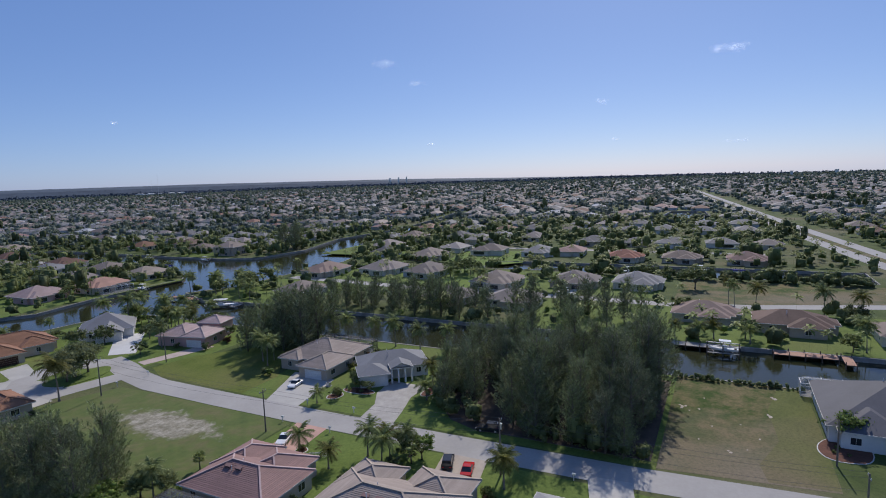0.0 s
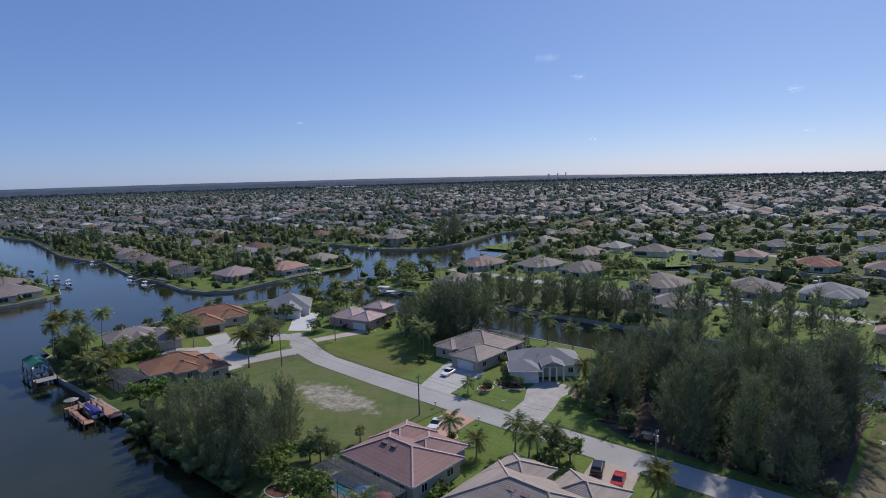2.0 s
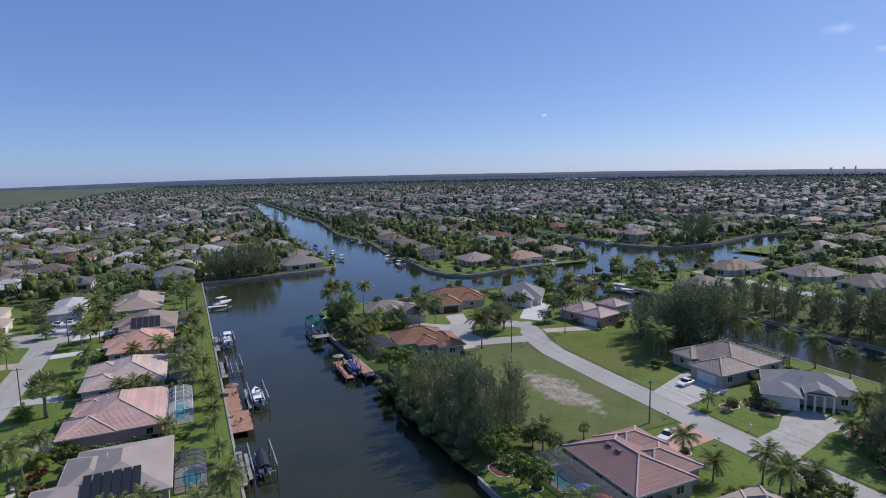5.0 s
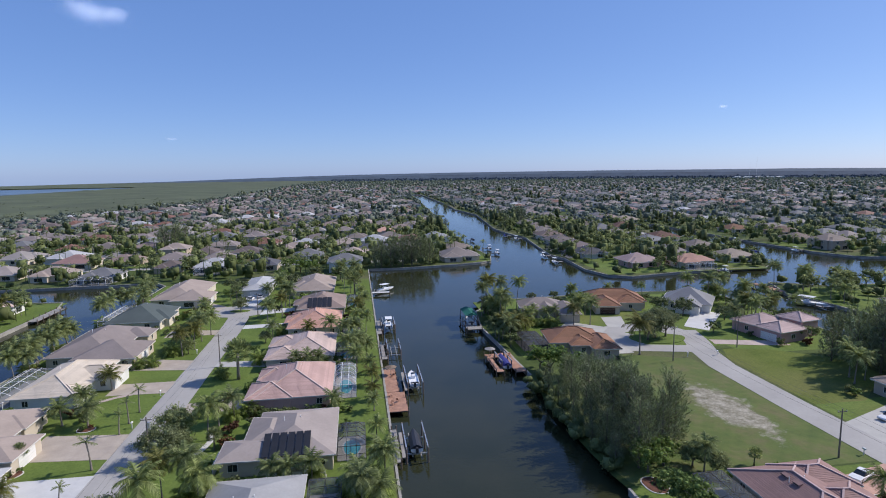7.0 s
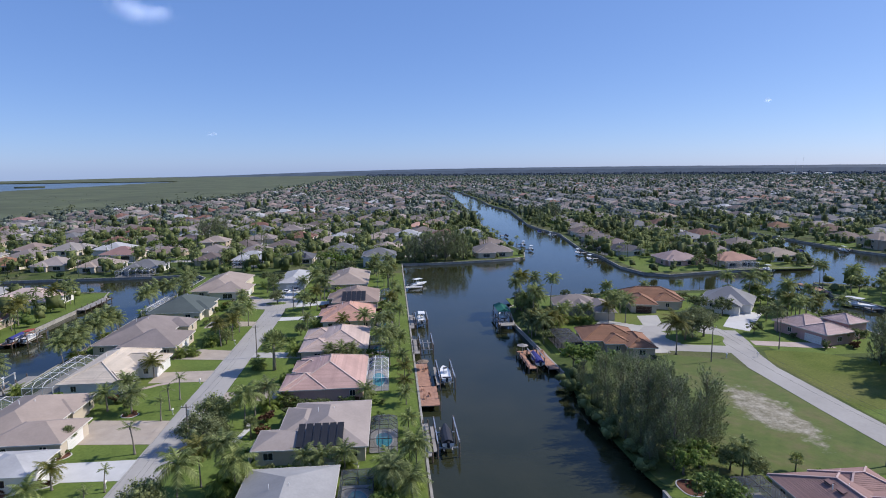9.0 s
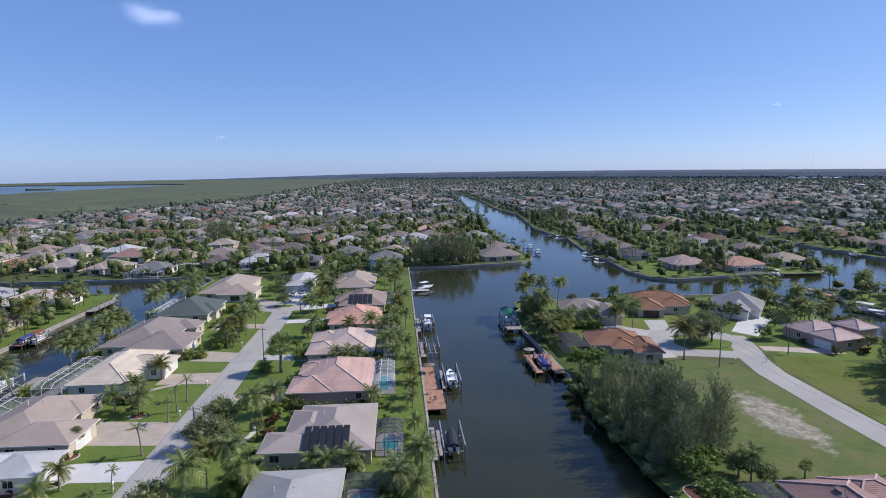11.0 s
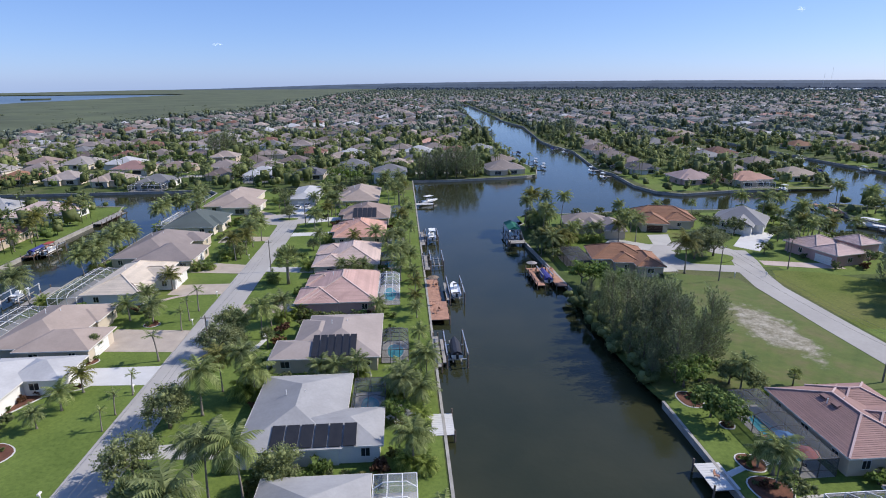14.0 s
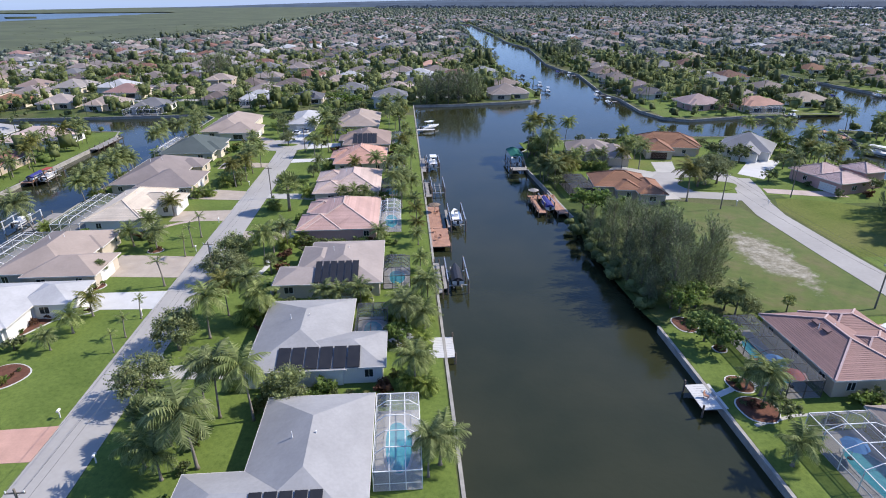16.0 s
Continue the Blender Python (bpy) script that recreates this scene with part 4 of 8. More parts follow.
solar(-16.0, 38.6, -8.7, 42.0, 3.22, 4.44, 5, "row of black solar pool heaters low on a gray roof")
solar(-17.5, 193.6, -9.2, 198.8, 3.22, 5.40, 5, "row of black solar pool heaters on a brown roof")
pool_cage(-4.3, 45.6, 0.9, 58.5, "tall white-framed pool cage beside a gray roof", M["alu_white"], M["screen_white"], 2.7, 0.9, 3, 5)
pool_cage(-8.2, 73.4, -3.4, 82.3, "dark-framed pool cage in the corner of a white house", M["alu_dark"], M["screen"], 2.6, 0.4, 2, 3)
pool_cage(-4.5, 92.2, 0.4, 101.0, "dark-framed pool cage with arched bays", M["alu_dark"], M["screen"], 2.5, 0.9, 3, 5)
pool_cage(-5.9, 119.8, -1.2, 133.2, "white-framed pool cage beside a pink roof", M["alu_white"], M["screen_white"], 2.9, 1.0, 3, 5)
pool_cage(-6.4, 145.5, -0.8, 152.6, "dark-framed pool cage half hidden by palms", M["alu_dark"], M["screen"], 2.6, 0.8, 3, 4)
pool_cage(-5.2, 167.5, 0.2, 177.0, "dark-framed pool cage beside a coral roof", M["alu_dark"], M["screen"], 2.6, 0.9, 3, 4)
pool_cage(-4.3, 204.8, -0.2, 212.6, "gray-framed pool cage beside a brown roof", M["alu"], M["screen"], 2.6, 0.9, 3, 4)

# houses between the west canal and the first street
house(-67.0, 60.0, 0, [(-10, -10, 9.5, 10, "hip"), (0, -12, 10.5, -4, "hip")], "cream", "r_tan", "cream house with a tan roof behind a pink driveway", 2.9, 0.38)
house(-66.0, 84.0, 0, [(-12.0, -6.0, 5.5, 9.5, "hip"), (2.0, 1.0, 11.2, 9.6, "hip"), (-2.0, -6.5, 5.0, 2.0, "hip")], "whitewall", "r_white", "white house with a pale gray roof and arched porch", 2.9, 0.36, garage=(10.65, 6.0, "e"))
house(-67.0, 106.5, 0, [(-8.2, -9.5, 6.0, 11.8, "hip"), (-2.0, -11.0, 11.2, -0.8, "hip"), (-1.0, 2.0, 6.5, 9.0, "hip")], "beige", "r_tan", "beige house with a tan-brown roof and white garage door", 2.9, 0.38, 0.0, None, garage=(10.65, -5.8, "e"))
house(-65.0, 132.5, 0, [(-7.2, -8.8, 6.0, 14.5, "hip"), (-2.0, 1.0, 10.2, 10.2, "hip"), (-1.0, -8.4, 6.3, -2.0, "hip")], "whitewall", "r_ivory", "white house with an ivory tile roof and columned entry", 2.9, 0.40, 0.42, M["r_ivory"], garage=(9.65, 5.0, "e"))
house(-67.5, 164.5, 0, [(-11.5, -13.0, 5.0, 14.5, "hip"), (-4.0, -16.5, 11.5, -1.0, "hip"), (-1.0, 4.0, 8.0, 12.5, "hip")], "beige", "r_brown_gray", "beige house with a broad brown-gray roof", 2.9, 0.40, garage=(10.95, -8.0, "e"))
house(-70.0, 195.5, 0, [(-8.5, -10.5, 8.5, 10.5, "hip"), (0.0, -6.0, 10.0, 3.0, "hip")], "cream", "r_green", "cream house with a dark green roof", 2.9, 0.44)
house(-66.5, 229.0, 0, [(-9.5, -11.0, 7.0, 22.0, "hip"), (-2.0, -14.0, 12.0, 1.0, "hip"), (-1.0, 6.0, 6.5, 18.0, "hip")], "cream", "r_tan", "cream house with a tan tile roof at the turning circle", 2.9, 0.40, garage=(11.45, -6.0, "e"))
house(-40.0, 244.0, 0, [(-6.5, -14.0, 5.0, 14.0, "hip")], "graywall", "r_white", "house with a pale gray roof at the end of the street", 2.9, 0.30, garage=(0, -13.45, "s"))
pool_cage(-82.0, 99, -75.4, 118.4, "white-framed pool cage facing the side canal", M["alu_white"], M["screen"], 2.6, 0.8, 3, 6, False)
pool_cage(-78.6, 123, -72.4, 144, "white-framed pool cage facing the side canal", M["alu_white"], M["screen"], 2.6, 0.8, 3, 6, False)
pool_cage(-82.0, 190, -78.6, 210, "white-framed pool cage beside a dark roof", M["alu_white"], M["screen_white"], 2.6, 0.8, 2, 5, False)

# houses between the main canal and the second street
house(64.0, 65.5, 0, [(-9.6, -8.9, 2.2, 8.3, "hip"), (-4.5, -6.9, 5.8, 2.5, "hip"), (-3.0, 0.8, 6.4, 8.6, "hip")], "beige", "r_mauve", "beige house with a mauve-pink barrel tile roof", 3.0, 0.40, 0.42, M["r_rose"], garage=(5.85, 4.6, "e"))
house(64.0, 40.5, 0, [(-9.5, -9.5, 4.9, 11.2, "hip"), (0.0, -9.0, 9.5, 1.0, "hip"), (0.0, 2.6, 8.4, 11.0, "hip")], "beige", "r_tan", "beige house with a tan tile roof near parked cars", 3.0, 0.40, 0.42, M["r_beige"], garage=(8.95, -4.0, "e"))
house(64.0, 14.0, 0, [(-9.0, -9.0, 9.5, 9.0, "hip")], "cream", "r_gray", "cream house with a gray roof", 3.0, 0.38)
house(58.5, 145.5, -8, [(-8.2, -5.8, 7.0, 7.0, "hip"), (2.0, -11.8, 9.4, 1.5, "hip"), (-3.0, -8.6, 4.0, 0.0, "hip")], "tanwall", "r_terracotta", "tan house with a brown-orange tile roof beside the canal", 2.9, 0.42, 0.42, M["r_terracotta"], garage=(8.85, -6.0, "e"))
house(63.0, 183.5, -10, [(-9.2, -5.0, 6.0, 7.0, "hip"), (2.4, -13.6, 9.6, 3.5, "hip"), (-4.2, -8.4, 3.4, 0.5, "gable_y"), (-8.0, -7.2, -1.0, 1.0, "hip")], "beige", "r_brown_gray", "beige house with a gray-brown tile roof and white gable", 2.9, 0.42, garage=(9.05, -9.4, "e"))
house(90.0, 190.0, -14, [(-10.5, -6.0, 11.0, 7.5, "hip"), (-8.4, -14.4, 0.8, -1.0, "hip"), (0.5, -9.0, 9.4, 0.0, "hip")], "beige", "r_terracotta", "beige house with an orange terracotta roof and brown garage doors", 2.9, 0.46, 0.42, M["r_terracotta"], garage=(-3.8, -13.85, "s", 5.0, 2.2, "brown_door"))
house(115.0, 182.0, -38, [(-8.2, -7.6, 8.2, 8.2, "hip"), (-3.2, -12.0, 5.2, -3.5, "gable_y")], "whitewall", "r_mid_gray", "white house with a steep gray roof at the turning circle", 3.0, 0.55, garage=(1.0, -11.45, "s"))
house(122.5, 146.0, 13, [(-9.2, -1.0, 3.6, 10.2, "hip"), (-9.8, -7.6, 0.9, 1.3, "hip", 3.3), (0.5, -5.8, 8.4, 2.7, "hip", 4.9)], "pinkwall", "r_rose", "pink house with stepped pale pink roofs", 3.1, 0.42, 0.42, M["r_pale_pink"], garage=(-9.25, -3.2, "w"))
pool_cage(48.8, 57.2, 53.6, 74.0, "bronze-framed pool cage over a pool with a red umbrella", M["alu_dark"], M["screen"], 2.7, 0.4, 2, 5)
pool_cage(47.0, 36.0, 54.5, 51.0, "white-framed pool cage over a dark deck", M["alu_white"], M["screen"], 2.9, 0.8, 3, 5)
pool_cage(43.8, 140.5, 49.8, 153.6, "dark screened pool cage beside a terracotta roof", M["alu_dark"], M["screen_dark"], 2.6, 0.5, 2, 4, False)

for dy in (0.0, 2.2):
    roof_vent(59.0, 67.6 - dy, 4.86, -90, "low tiled hood vent on a mauve roof")
    roof_vent(60.0, 43.0 - dy, 5.0, -90, "low tiled hood vent on a tan roof")

# houses across the second street
house(118.0, 92.5, 0, [(-8.0, -7.0, 8.3, 11.0, "hip"), (-13.0, -8.0, -1.0, 1.6, "hip"), (-9.5, 3.5, -1.0, 10.4, "hip")], "tanwall", "r_tan", "tan house with a tan tile roof beside a white car", 3.0, 0.42, 0.42, M["r_beige"], garage=(-12.45, -3.3, "w"))
house(115.5, 71.5, 40, [(-3.0, -8.0, 8.5, 9.2, "hip"), (-7.2, 2.4, 0.5, 9.9, "hip"), (-6.0, -3.2, -1.0, 2.2, "gable_x", 3.7)], "whitewall", "r_steel", "white house with a gray roof and a columned portico", 3.0, 0.46, garage=(-6.65, 6.2, "w"))
house(125.5, -27.5, 0, [(-13.0, -12.0, 10.5, 11.0, "hip"), (-22.0, -12.5, -4.0, 1.5, "hip"), (-15.0, -1.0, -3.0, 9.5, "hip")], "whitewall", "r_slate", "white house with a dark gray roof and arched entry", 3.2, 0.46, garage=(-21.45, -6.0, "w"))
pool_cage(134.4, -34, 138.0, -15, "white-framed pool cage facing the back canal", M["alu_white"], M["screen_white"], 2.8, 0.7, 2, 5, False)
pool_cage(127.0, 87.5, 131.8, 103.5, "bronze-framed pool cage facing the back canal", M["alu_dark"], M["screen"], 2.8, 0.7, 2, 5, False)

# houses across the back canal and along its street
for x, y, w, d, wm, rm, lab, *ev in ((196.5, 5.5, 15, 18.5, "beige", "r_pinkish_tan", "beige house with a pinkish tan roof facing the back canal"),
                                (191, -18, 15, 20, "tanwall", "r_cocoa", "house with a dark reddish-brown roof behind a hedge"),
                                (186, -48, 15, 22, "cream", "r_brown", "cream house with a brown roof beside a red dock"),
                                (188, 162, 18, 16, "beige", "r_tan", "beige house with a tan roof on a point"),
                                (231, 89, 20, 19, "cream", "r_tan", "cream house with a tan tile roof and pink driveway"),
                                (240, 57, 19, 18, "tanwall", "r_brown_gray", "tan house with a gray-brown roof"),
                                (244, 32, 18, 18, "cream", "r_gray", "cream house with a gray roof"),
                                (196, 95, 16, 18, "beige", "r_brown_gray", "beige house among dark trees"),
                                (198, 70, 16, 18, "cream", "r_tan_gray", "cream house among dark trees"),
                                (235, 185, 22, 17, "beige", "r_pinkish_tan", "beige house with a pinkish tan hip roof on the basin"),
                                (248, 158, 21, 19, "cream", "r_tan_gray", "cream house with arched windows and a gray-tan roof"),
                                (247, 132, 22, 17, "graywall", "r_brown_gray", "gray house with a low gray-brown roof by a hedge"),
                                (297, 157, 22, 18, "tanwall", "r_tan", "tan house with a tan roof and a dark screened lanai"),
                                (305, 192, 17, 14, "graywall", "r_slate", "gray house with a dark roof behind round trees"),
                                (376, 211, 20, 18, "tanwall", "r_brown", "tall tan house with a brown roof", 4.6),
                                (324, 98, 20, 17, "whitewall", "r_gray", "white house with a gray roof beyond an open field"),
                                (395, 181, 20, 18, "whitewall", "r_old_gray", "white house with a steep pale gray roof"),
                                (398, 150, 24, 18, "cream", "r_gray", "cream house with a long gray roof"),
                                (399, 124, 18, 17, "cream", "r_tan_gray", "cream house with a gray-tan roof"),
                                (448, 334, 20, 17, "whitewall", "r_gray", "white house with a gray roof across the basin"),
                                (408, 330, 19, 16, "cream", "r_old_pale", "cream house with a pale roof across the basin"),
                                (316, 20, 16, 18, "tanwall", "r_brown", "tan house with a brown roof beyond the short canal"),
                                (314, 48, 16, 18, "cream", "r_red", "cream house with a red tile roof"),
                                (316, -10, 17, 18, "beige", "r_mauve", "beige house with a mauve roof and a moored boat")):
    house(x, y, 0, [(-w / 2, -d / 2, w / 2, d / 2, "hip"), (-w / 2 - 2.8, -d / 2 + 1.5, 0, 1.5, "hip"), (-w / 2 + 3, -d / 2 - 1.8, w / 2 - 4, 0, "hip")], wm, rm, lab, ev[0] if ev else 2.9, 0.40, 0.0, None, group="houses across the back canal")

# houses on the west canal, its north shore and behind it
for x, y, w, d, wm, rm, lab, ev in ((-131, 150, 22, 18, "beige", "r_brown", "beige house with a brown roof on the west canal", 2.9),
                                    (-132, 181, 24, 19, "tanwall", "r_old_rust", "tan house with a broad red-brown roof behind palms", 2.9),
                                    (-131, 216, 22, 17, "whitewall", "r_pale_pink", "white house with a pale pink roof near the canal point", 2.9),
                                    (-155, 226, 18, 15, "graywall", "r_gray", "gray house with a gray roof behind the canal point", 2.9),
                                    (-160, 196, 18, 17, "cream", "r_tan", "cream house with a tan roof west of the canal", 2.9),
                                    (-118, 284, 17, 15, "whitewall", "r_old_gray", "white house with a screened lanai on the canal's north shore", 2.9),
                                    (-142, 292, 18, 16, "cream", "r_tan", "cream house with a tan roof on the canal's north shore", 2.9),
                                    (-167, 298, 17, 17, "beige", "r_tan_gray", "beige house with a gray-tan roof on the canal's north shore", 2.9),
                                    (-192, 300, 17, 17, "cream", "r_terracotta", "cream house with a terracotta roof beyond the canal", 2.9),
                                    (-107, 358, 16, 14, "tanwall", "r_tan", "tall tan house with a tan hip roof beside a green", 5.6),
                                    (-94, 305, 14, 15, "tanwall", "r_old_brown", "tan house with a dark roof among palms", 2.9),
                                    (-72, 304, 19, 16, "whitewall", "r_white", "white house with a pale gray roof north of the circle", 2.9),
                                    (-48, 302, 16, 16, "beige", "r_slate", "beige house with a dark roof and solar collectors", 2.9),
                                    (-39, 366, 18, 15, "tanwall", "r_tan", "tan house with a tan roof beside an open lot", 2.9),
                                    (-6, 288, 17, 15, "whitewall", "r_old_gray", "two-storey white house with balconies at the canal end", 5.6),
                                    (-8, 382, 18, 16, "cream", "r_tan", "cream house with a tan roof among tall palms", 2.9),
                                    (-140, 420, 18, 15, "whitewall", "r_gray", "white house with a gray roof", 2.9),
                                    (-93, 424, 16, 15, "whitewall", "r_old_gray", "white two-storey house with a dark lanai", 5.4),
                                    (-71, 420, 16, 15, "beige", "r_brown_gray", "beige two-storey house with a brown-gray roof", 5.4),
                                    (22, 455, 16, 15, "cream", "r_coral", "cream house with a coral roof", 2.9)):
    house(x, y, 0, [(-w / 2, -d / 2, w / 2, d / 2, "hip"), (-w / 2 + 1.5, -d / 2 - 2.2, 1.0, 0, "hip", ev - 0.05)], wm, rm, lab, ev, 0.42, group="houses north and west of the side canal")
solar(-53.5, 294.6, -44.0, 299.0, 3.1, 4.9, 5, "row of black solar pool heaters on a dark roof")
pool_cage(-126, 268.8, -111, 275.8, "white-framed pool cage on the canal's north shore", M["alu_white"], M["screen"], 2.7, 0.6, 5, 2, False)
pool_cage(-79, 287.5, -65, 293.6, "white-framed pool cage north of the circle", M["alu_white"], M["screen"], 2.7, 0.6, 5, 2, False)
slab("field", [(-62, 330), (-16, 330), (-16, 345), (-62, 348)], M["dry_field"], "bare sandy lot north of the circle", 0.02, category="lot")
slab("field", [(-150, 318), (-108, 320), (-108, 336), (-150, 340)], M["lawn"], "open green lot beyond the side canal", 0.02, category="lot")

# houses on the far shore of the basin
for x, y, w, d, wm, rm, lab, ev in ((142, 272, 18, 17, "pinkwall", "r_rose", "pinkish house with a dark screened lanai on the basin point", 2.9),
                                    (166, 264, 19, 15, "cream", "r_coral", "cream house with a coral roof on the basin shore", 3.2),
                                    (198, 276, 18, 16, "whitewall", "r_beige", "white house with a pale beige roof at the shore", 2.9),
                                    (130, 306, 15, 19, "graywall", "r_slate", "gray house with a dark roof and lanai on the canal", 2.9),
                                    (132, 334, 17, 20, "beige", "r_mauve_gray", "house with a mauve-gray roof on the canal", 3.1),
                                    (134, 364, 17, 19, "beige", "r_brown_gray", "beige house with a gray-brown roof on the canal", 2.9),
                                    (137, 394, 18, 20, "cream", "r_brown", "cream house with a brown roof on the canal", 3.1),
                                    (142, 424, 17, 19, "cream", "r_tan_gray", "cream house with a gray-tan roof on the canal", 2.9),
                                    (148, 456, 18, 18, "cream", "r_tan", "cream house with a tan roof on the canal", 2.9),
                                    (150, 492, 18, 18, "whitewall", "r_old_pale", "white house with a pale roof on the canal", 2.9),
                                    (283, 304, 17, 16, "tanwall", "r_tan", "two-storey tan house with a tan hip roof at the water", 5.8),
                                    (290, 338, 17, 17, "cream", "r_brown", "cream house with a brown roof by a dock", 2.9),
                                    (55, 312, 20, 20, "beige", "r_tan_gray", "beige house with a gray-brown roof on a grassy point", 2.9),
                                    (60, 345, 15, 16, "cream", "r_tan", "cream house with a tan roof by the far canal", 2.9),
                                    (55, 400, 16, 17, "whitewall", "r_white", "white house with a white roof by the far canal", 3.6),
                                    (175, 300, 16, 18, "cream", "r_tan_gray", "cream house with a gray roof behind the shore", 2.9),
                                    (205, 318, 16, 18, "beige", "r_tan", "beige house with a tan roof behind the shore", 2.9),
                                    (209, 367, 19, 18, "cream", "r_old_rust", "cream house with a rust-red roof behind the shore", 2.9),
                                    (192, 352, 16, 17, "graywall", "r_gray", "gray house with a gray roof behind the shore", 2.9),
                                    (218, 444, 19, 18, "cream", "r_old_rust", "cream house with a red roof between trees", 2.9),
                                    (249, 502, 22, 18, "cream", "r_beige", "cream house with a broad pale roof", 2.9),
                                    (291, 404, 18, 17, "cream", "r_terracotta", "cream house with an orange-red roof across the inlet", 2.9),
                                    (312, 378, 19, 17, "tanwall", "r_cocoa", "tan house with a dark reddish roof across the inlet", 2.9)):
    house(x, y, 0, [(-w / 2, -d / 2, w / 2, d / 2, "hip"), (-w / 2 + 1, -d / 2 - 2.5, 1.0, 0, "hip", ev - 0.05), (0.5, -d / 2 + 2, w / 2 + 2.0, d / 2 - 3, "hip", ev - 0.03)], wm, rm, lab, ev, 0.42, group="houses on the far shore")
pool_cage(116.8, 327, 121.6, 341, "dark-framed pool cage on the canal bank", M["alu_dark"], M["screen"], 2.7, 0.6, 1, 4, False)
pool_cage(116.6, 300, 120.8, 313, "dark-framed pool cage on the canal bank", M["alu_dark"], M["screen"], 2.7, 0.6, 1, 4, False)
pool_cage(158, 250.8, 173, 255, "white-framed lanai facing the basin", M["alu_white"], M["screen"], 2.7, 0.5, 5, 1, False)


# ---------------------------------------------------------------- plants
def palm_parts(seed, h, nf, length, droop, dense=13, bow=0.0):
    """Trunk and crown meshes of a feather palm; with a bow its trunk leans out towards -x."""
    rng = random.Random(seed)
    lean = (rng.uniform(-0.08, 0.08) * h - bow * h, rng.uniform(-0.08, 0.08) * h)
    tr = Geo()
    pts = [(lean[0] * s * s, lean[1] * s * s, h * s) for s in (0, 0.06, 0.3, 0.6, 0.85, 1.0)]
    tr.tube(pts, [0.26, 0.17, 0.125, 0.105, 0.105, 0.15], 7)
    cr = Geo()
    top = Vector(pts[-1])
    for k in range(nf):
        az = 2.4 * k + rng.uniform(-0.3, 0.3)
        el = radians(78 - 100 * (k / nf) ** 0.9 + rng.uniform(-8, 8))
        ln = length * rng.uniform(0.85, 1.1)
        out = Vector((math.cos(az), math.sin(az), 0))
        side = Vector((-math.sin(az), math.cos(az), 0))
        p, spine = top.copy(), [top.copy()]
        for i in range(dense):
            e = el - droop * (i / dense) ** 1.3
            p = p + (out * math.cos(e) + Vector((0, 0, math.sin(e)))) * (ln / dense)
            spine.append(p.copy())
        for i in range(dense):
            a, b2 = spine[i], spine[i + 1]
            d = (b2 - a).normalized()
            wdt = 0.045 * (1 - i / dense) + 0.012
            cr.add([a - side * wdt, a + side * wdt, b2 + side * wdt * 0.8, b2 - side * wdt * 0.8], [(0, 1, 2, 3)])
            s = (i + 0.6) / dense
            lf = length * 0.34 * math.sin(math.pi * min(0.97, s * 0.86 + 0.12)) + 0.08
            for sg in (-1, 1):
                tip = a.lerp(b2, 0.6) + side * sg * lf * 0.80 + d * lf * 0.55 - Vector((0, 0, lf * rng.uniform(0.25, 0.6)))
                cr.add([a, b2, tip], [(0, 1, 2)])
    return tr, cr


def fan_palm_parts(seed, h, nf, length):
    """Trunk and crown of a fan palm: stalks that end in pleated fans."""
    rng = random.Random(seed)
    tr = Geo().tube([(0, 0, 0), (0.05, 0, h * 0.5), (0.1, 0.05, h)], [0.3, 0.22, 0.24], 8)
    cr = Geo()
    top = Vector((0.1, 0.05, h))
    for k in range(nf):
        az = 2.4 * k
        el = radians(80 - 120 * (k / nf) + rng.uniform(-8, 8))
        out = Vector((math.cos(az) * math.cos(el), math.sin(az) * math.cos(el), math.sin(el)))
        side = Vector((-math.sin(az), math.cos(az), 0))
        up = side.cross(out)
        hub = top + out * length * 0.5
        cr.bar(top, hub, 0.05)
        n = 9
        for i in range(n):
            a0 = radians(-105 + 210 * i / n)
            a1 = radians(-105 + 210 * (i + 0.8) / n)
            am = (a0 + a1) / 2
            r = length * 0.55 * (1 - 0.25 * abs(am) / 1.8)
            cr.add([hub, hub + (out * math.cos(a0) + side * math.sin(a0)) * r * 0.7, hub + (out * math.cos(am) + side * math.sin(am)) * r - up * r * 0.22,
                    hub + (out * math.cos(a1) + side * math.sin(a1)) * r * 0.7], [(0, 1, 2, 3)])
    return tr, cr


def crown_mesh(name, seed, rx, rz, zc, clumps, per, leaf, material, core=0.62):
    """An uneven leafy crown: knobbly clumps wrapped in small leaves, with gaps between."""
    rng = np.random.default_rng(seed)
    cs, cores, rads = [], [], []
    for k in range(clumps):
        d = rng.normal(size=3)
        d /= np.linalg.norm(d)
        if d[2] < -0.55:
            d[2] *= -0.5
        r = rng.uniform(0.45, 1.0)
        c = np.array([d[0] * rx * r, d[1] * rx * r, zc + d[2] * rz * r])
        s = rng.uniform(0.22, 0.38) * rx
        e = rng.normal(size=(per, 3))
        e /= np.linalg.norm(e, axis=1, keepdims=True)
        cs.append(c + e * rng.uniform(0.45, 1.25, size=(per, 1)) * s * np.array([1.0, 1.0, 0.72]))
        cores.append(c)
        rads.append((s * core, s * core, s * core * 0.72))
    v, q = merged(lumps(rng, np.array(cores), np.array(rads), 1), leaf_quads(rng, np.concatenate(cs), leaf, 1.5))
    return np_mesh(name, v, q, material)


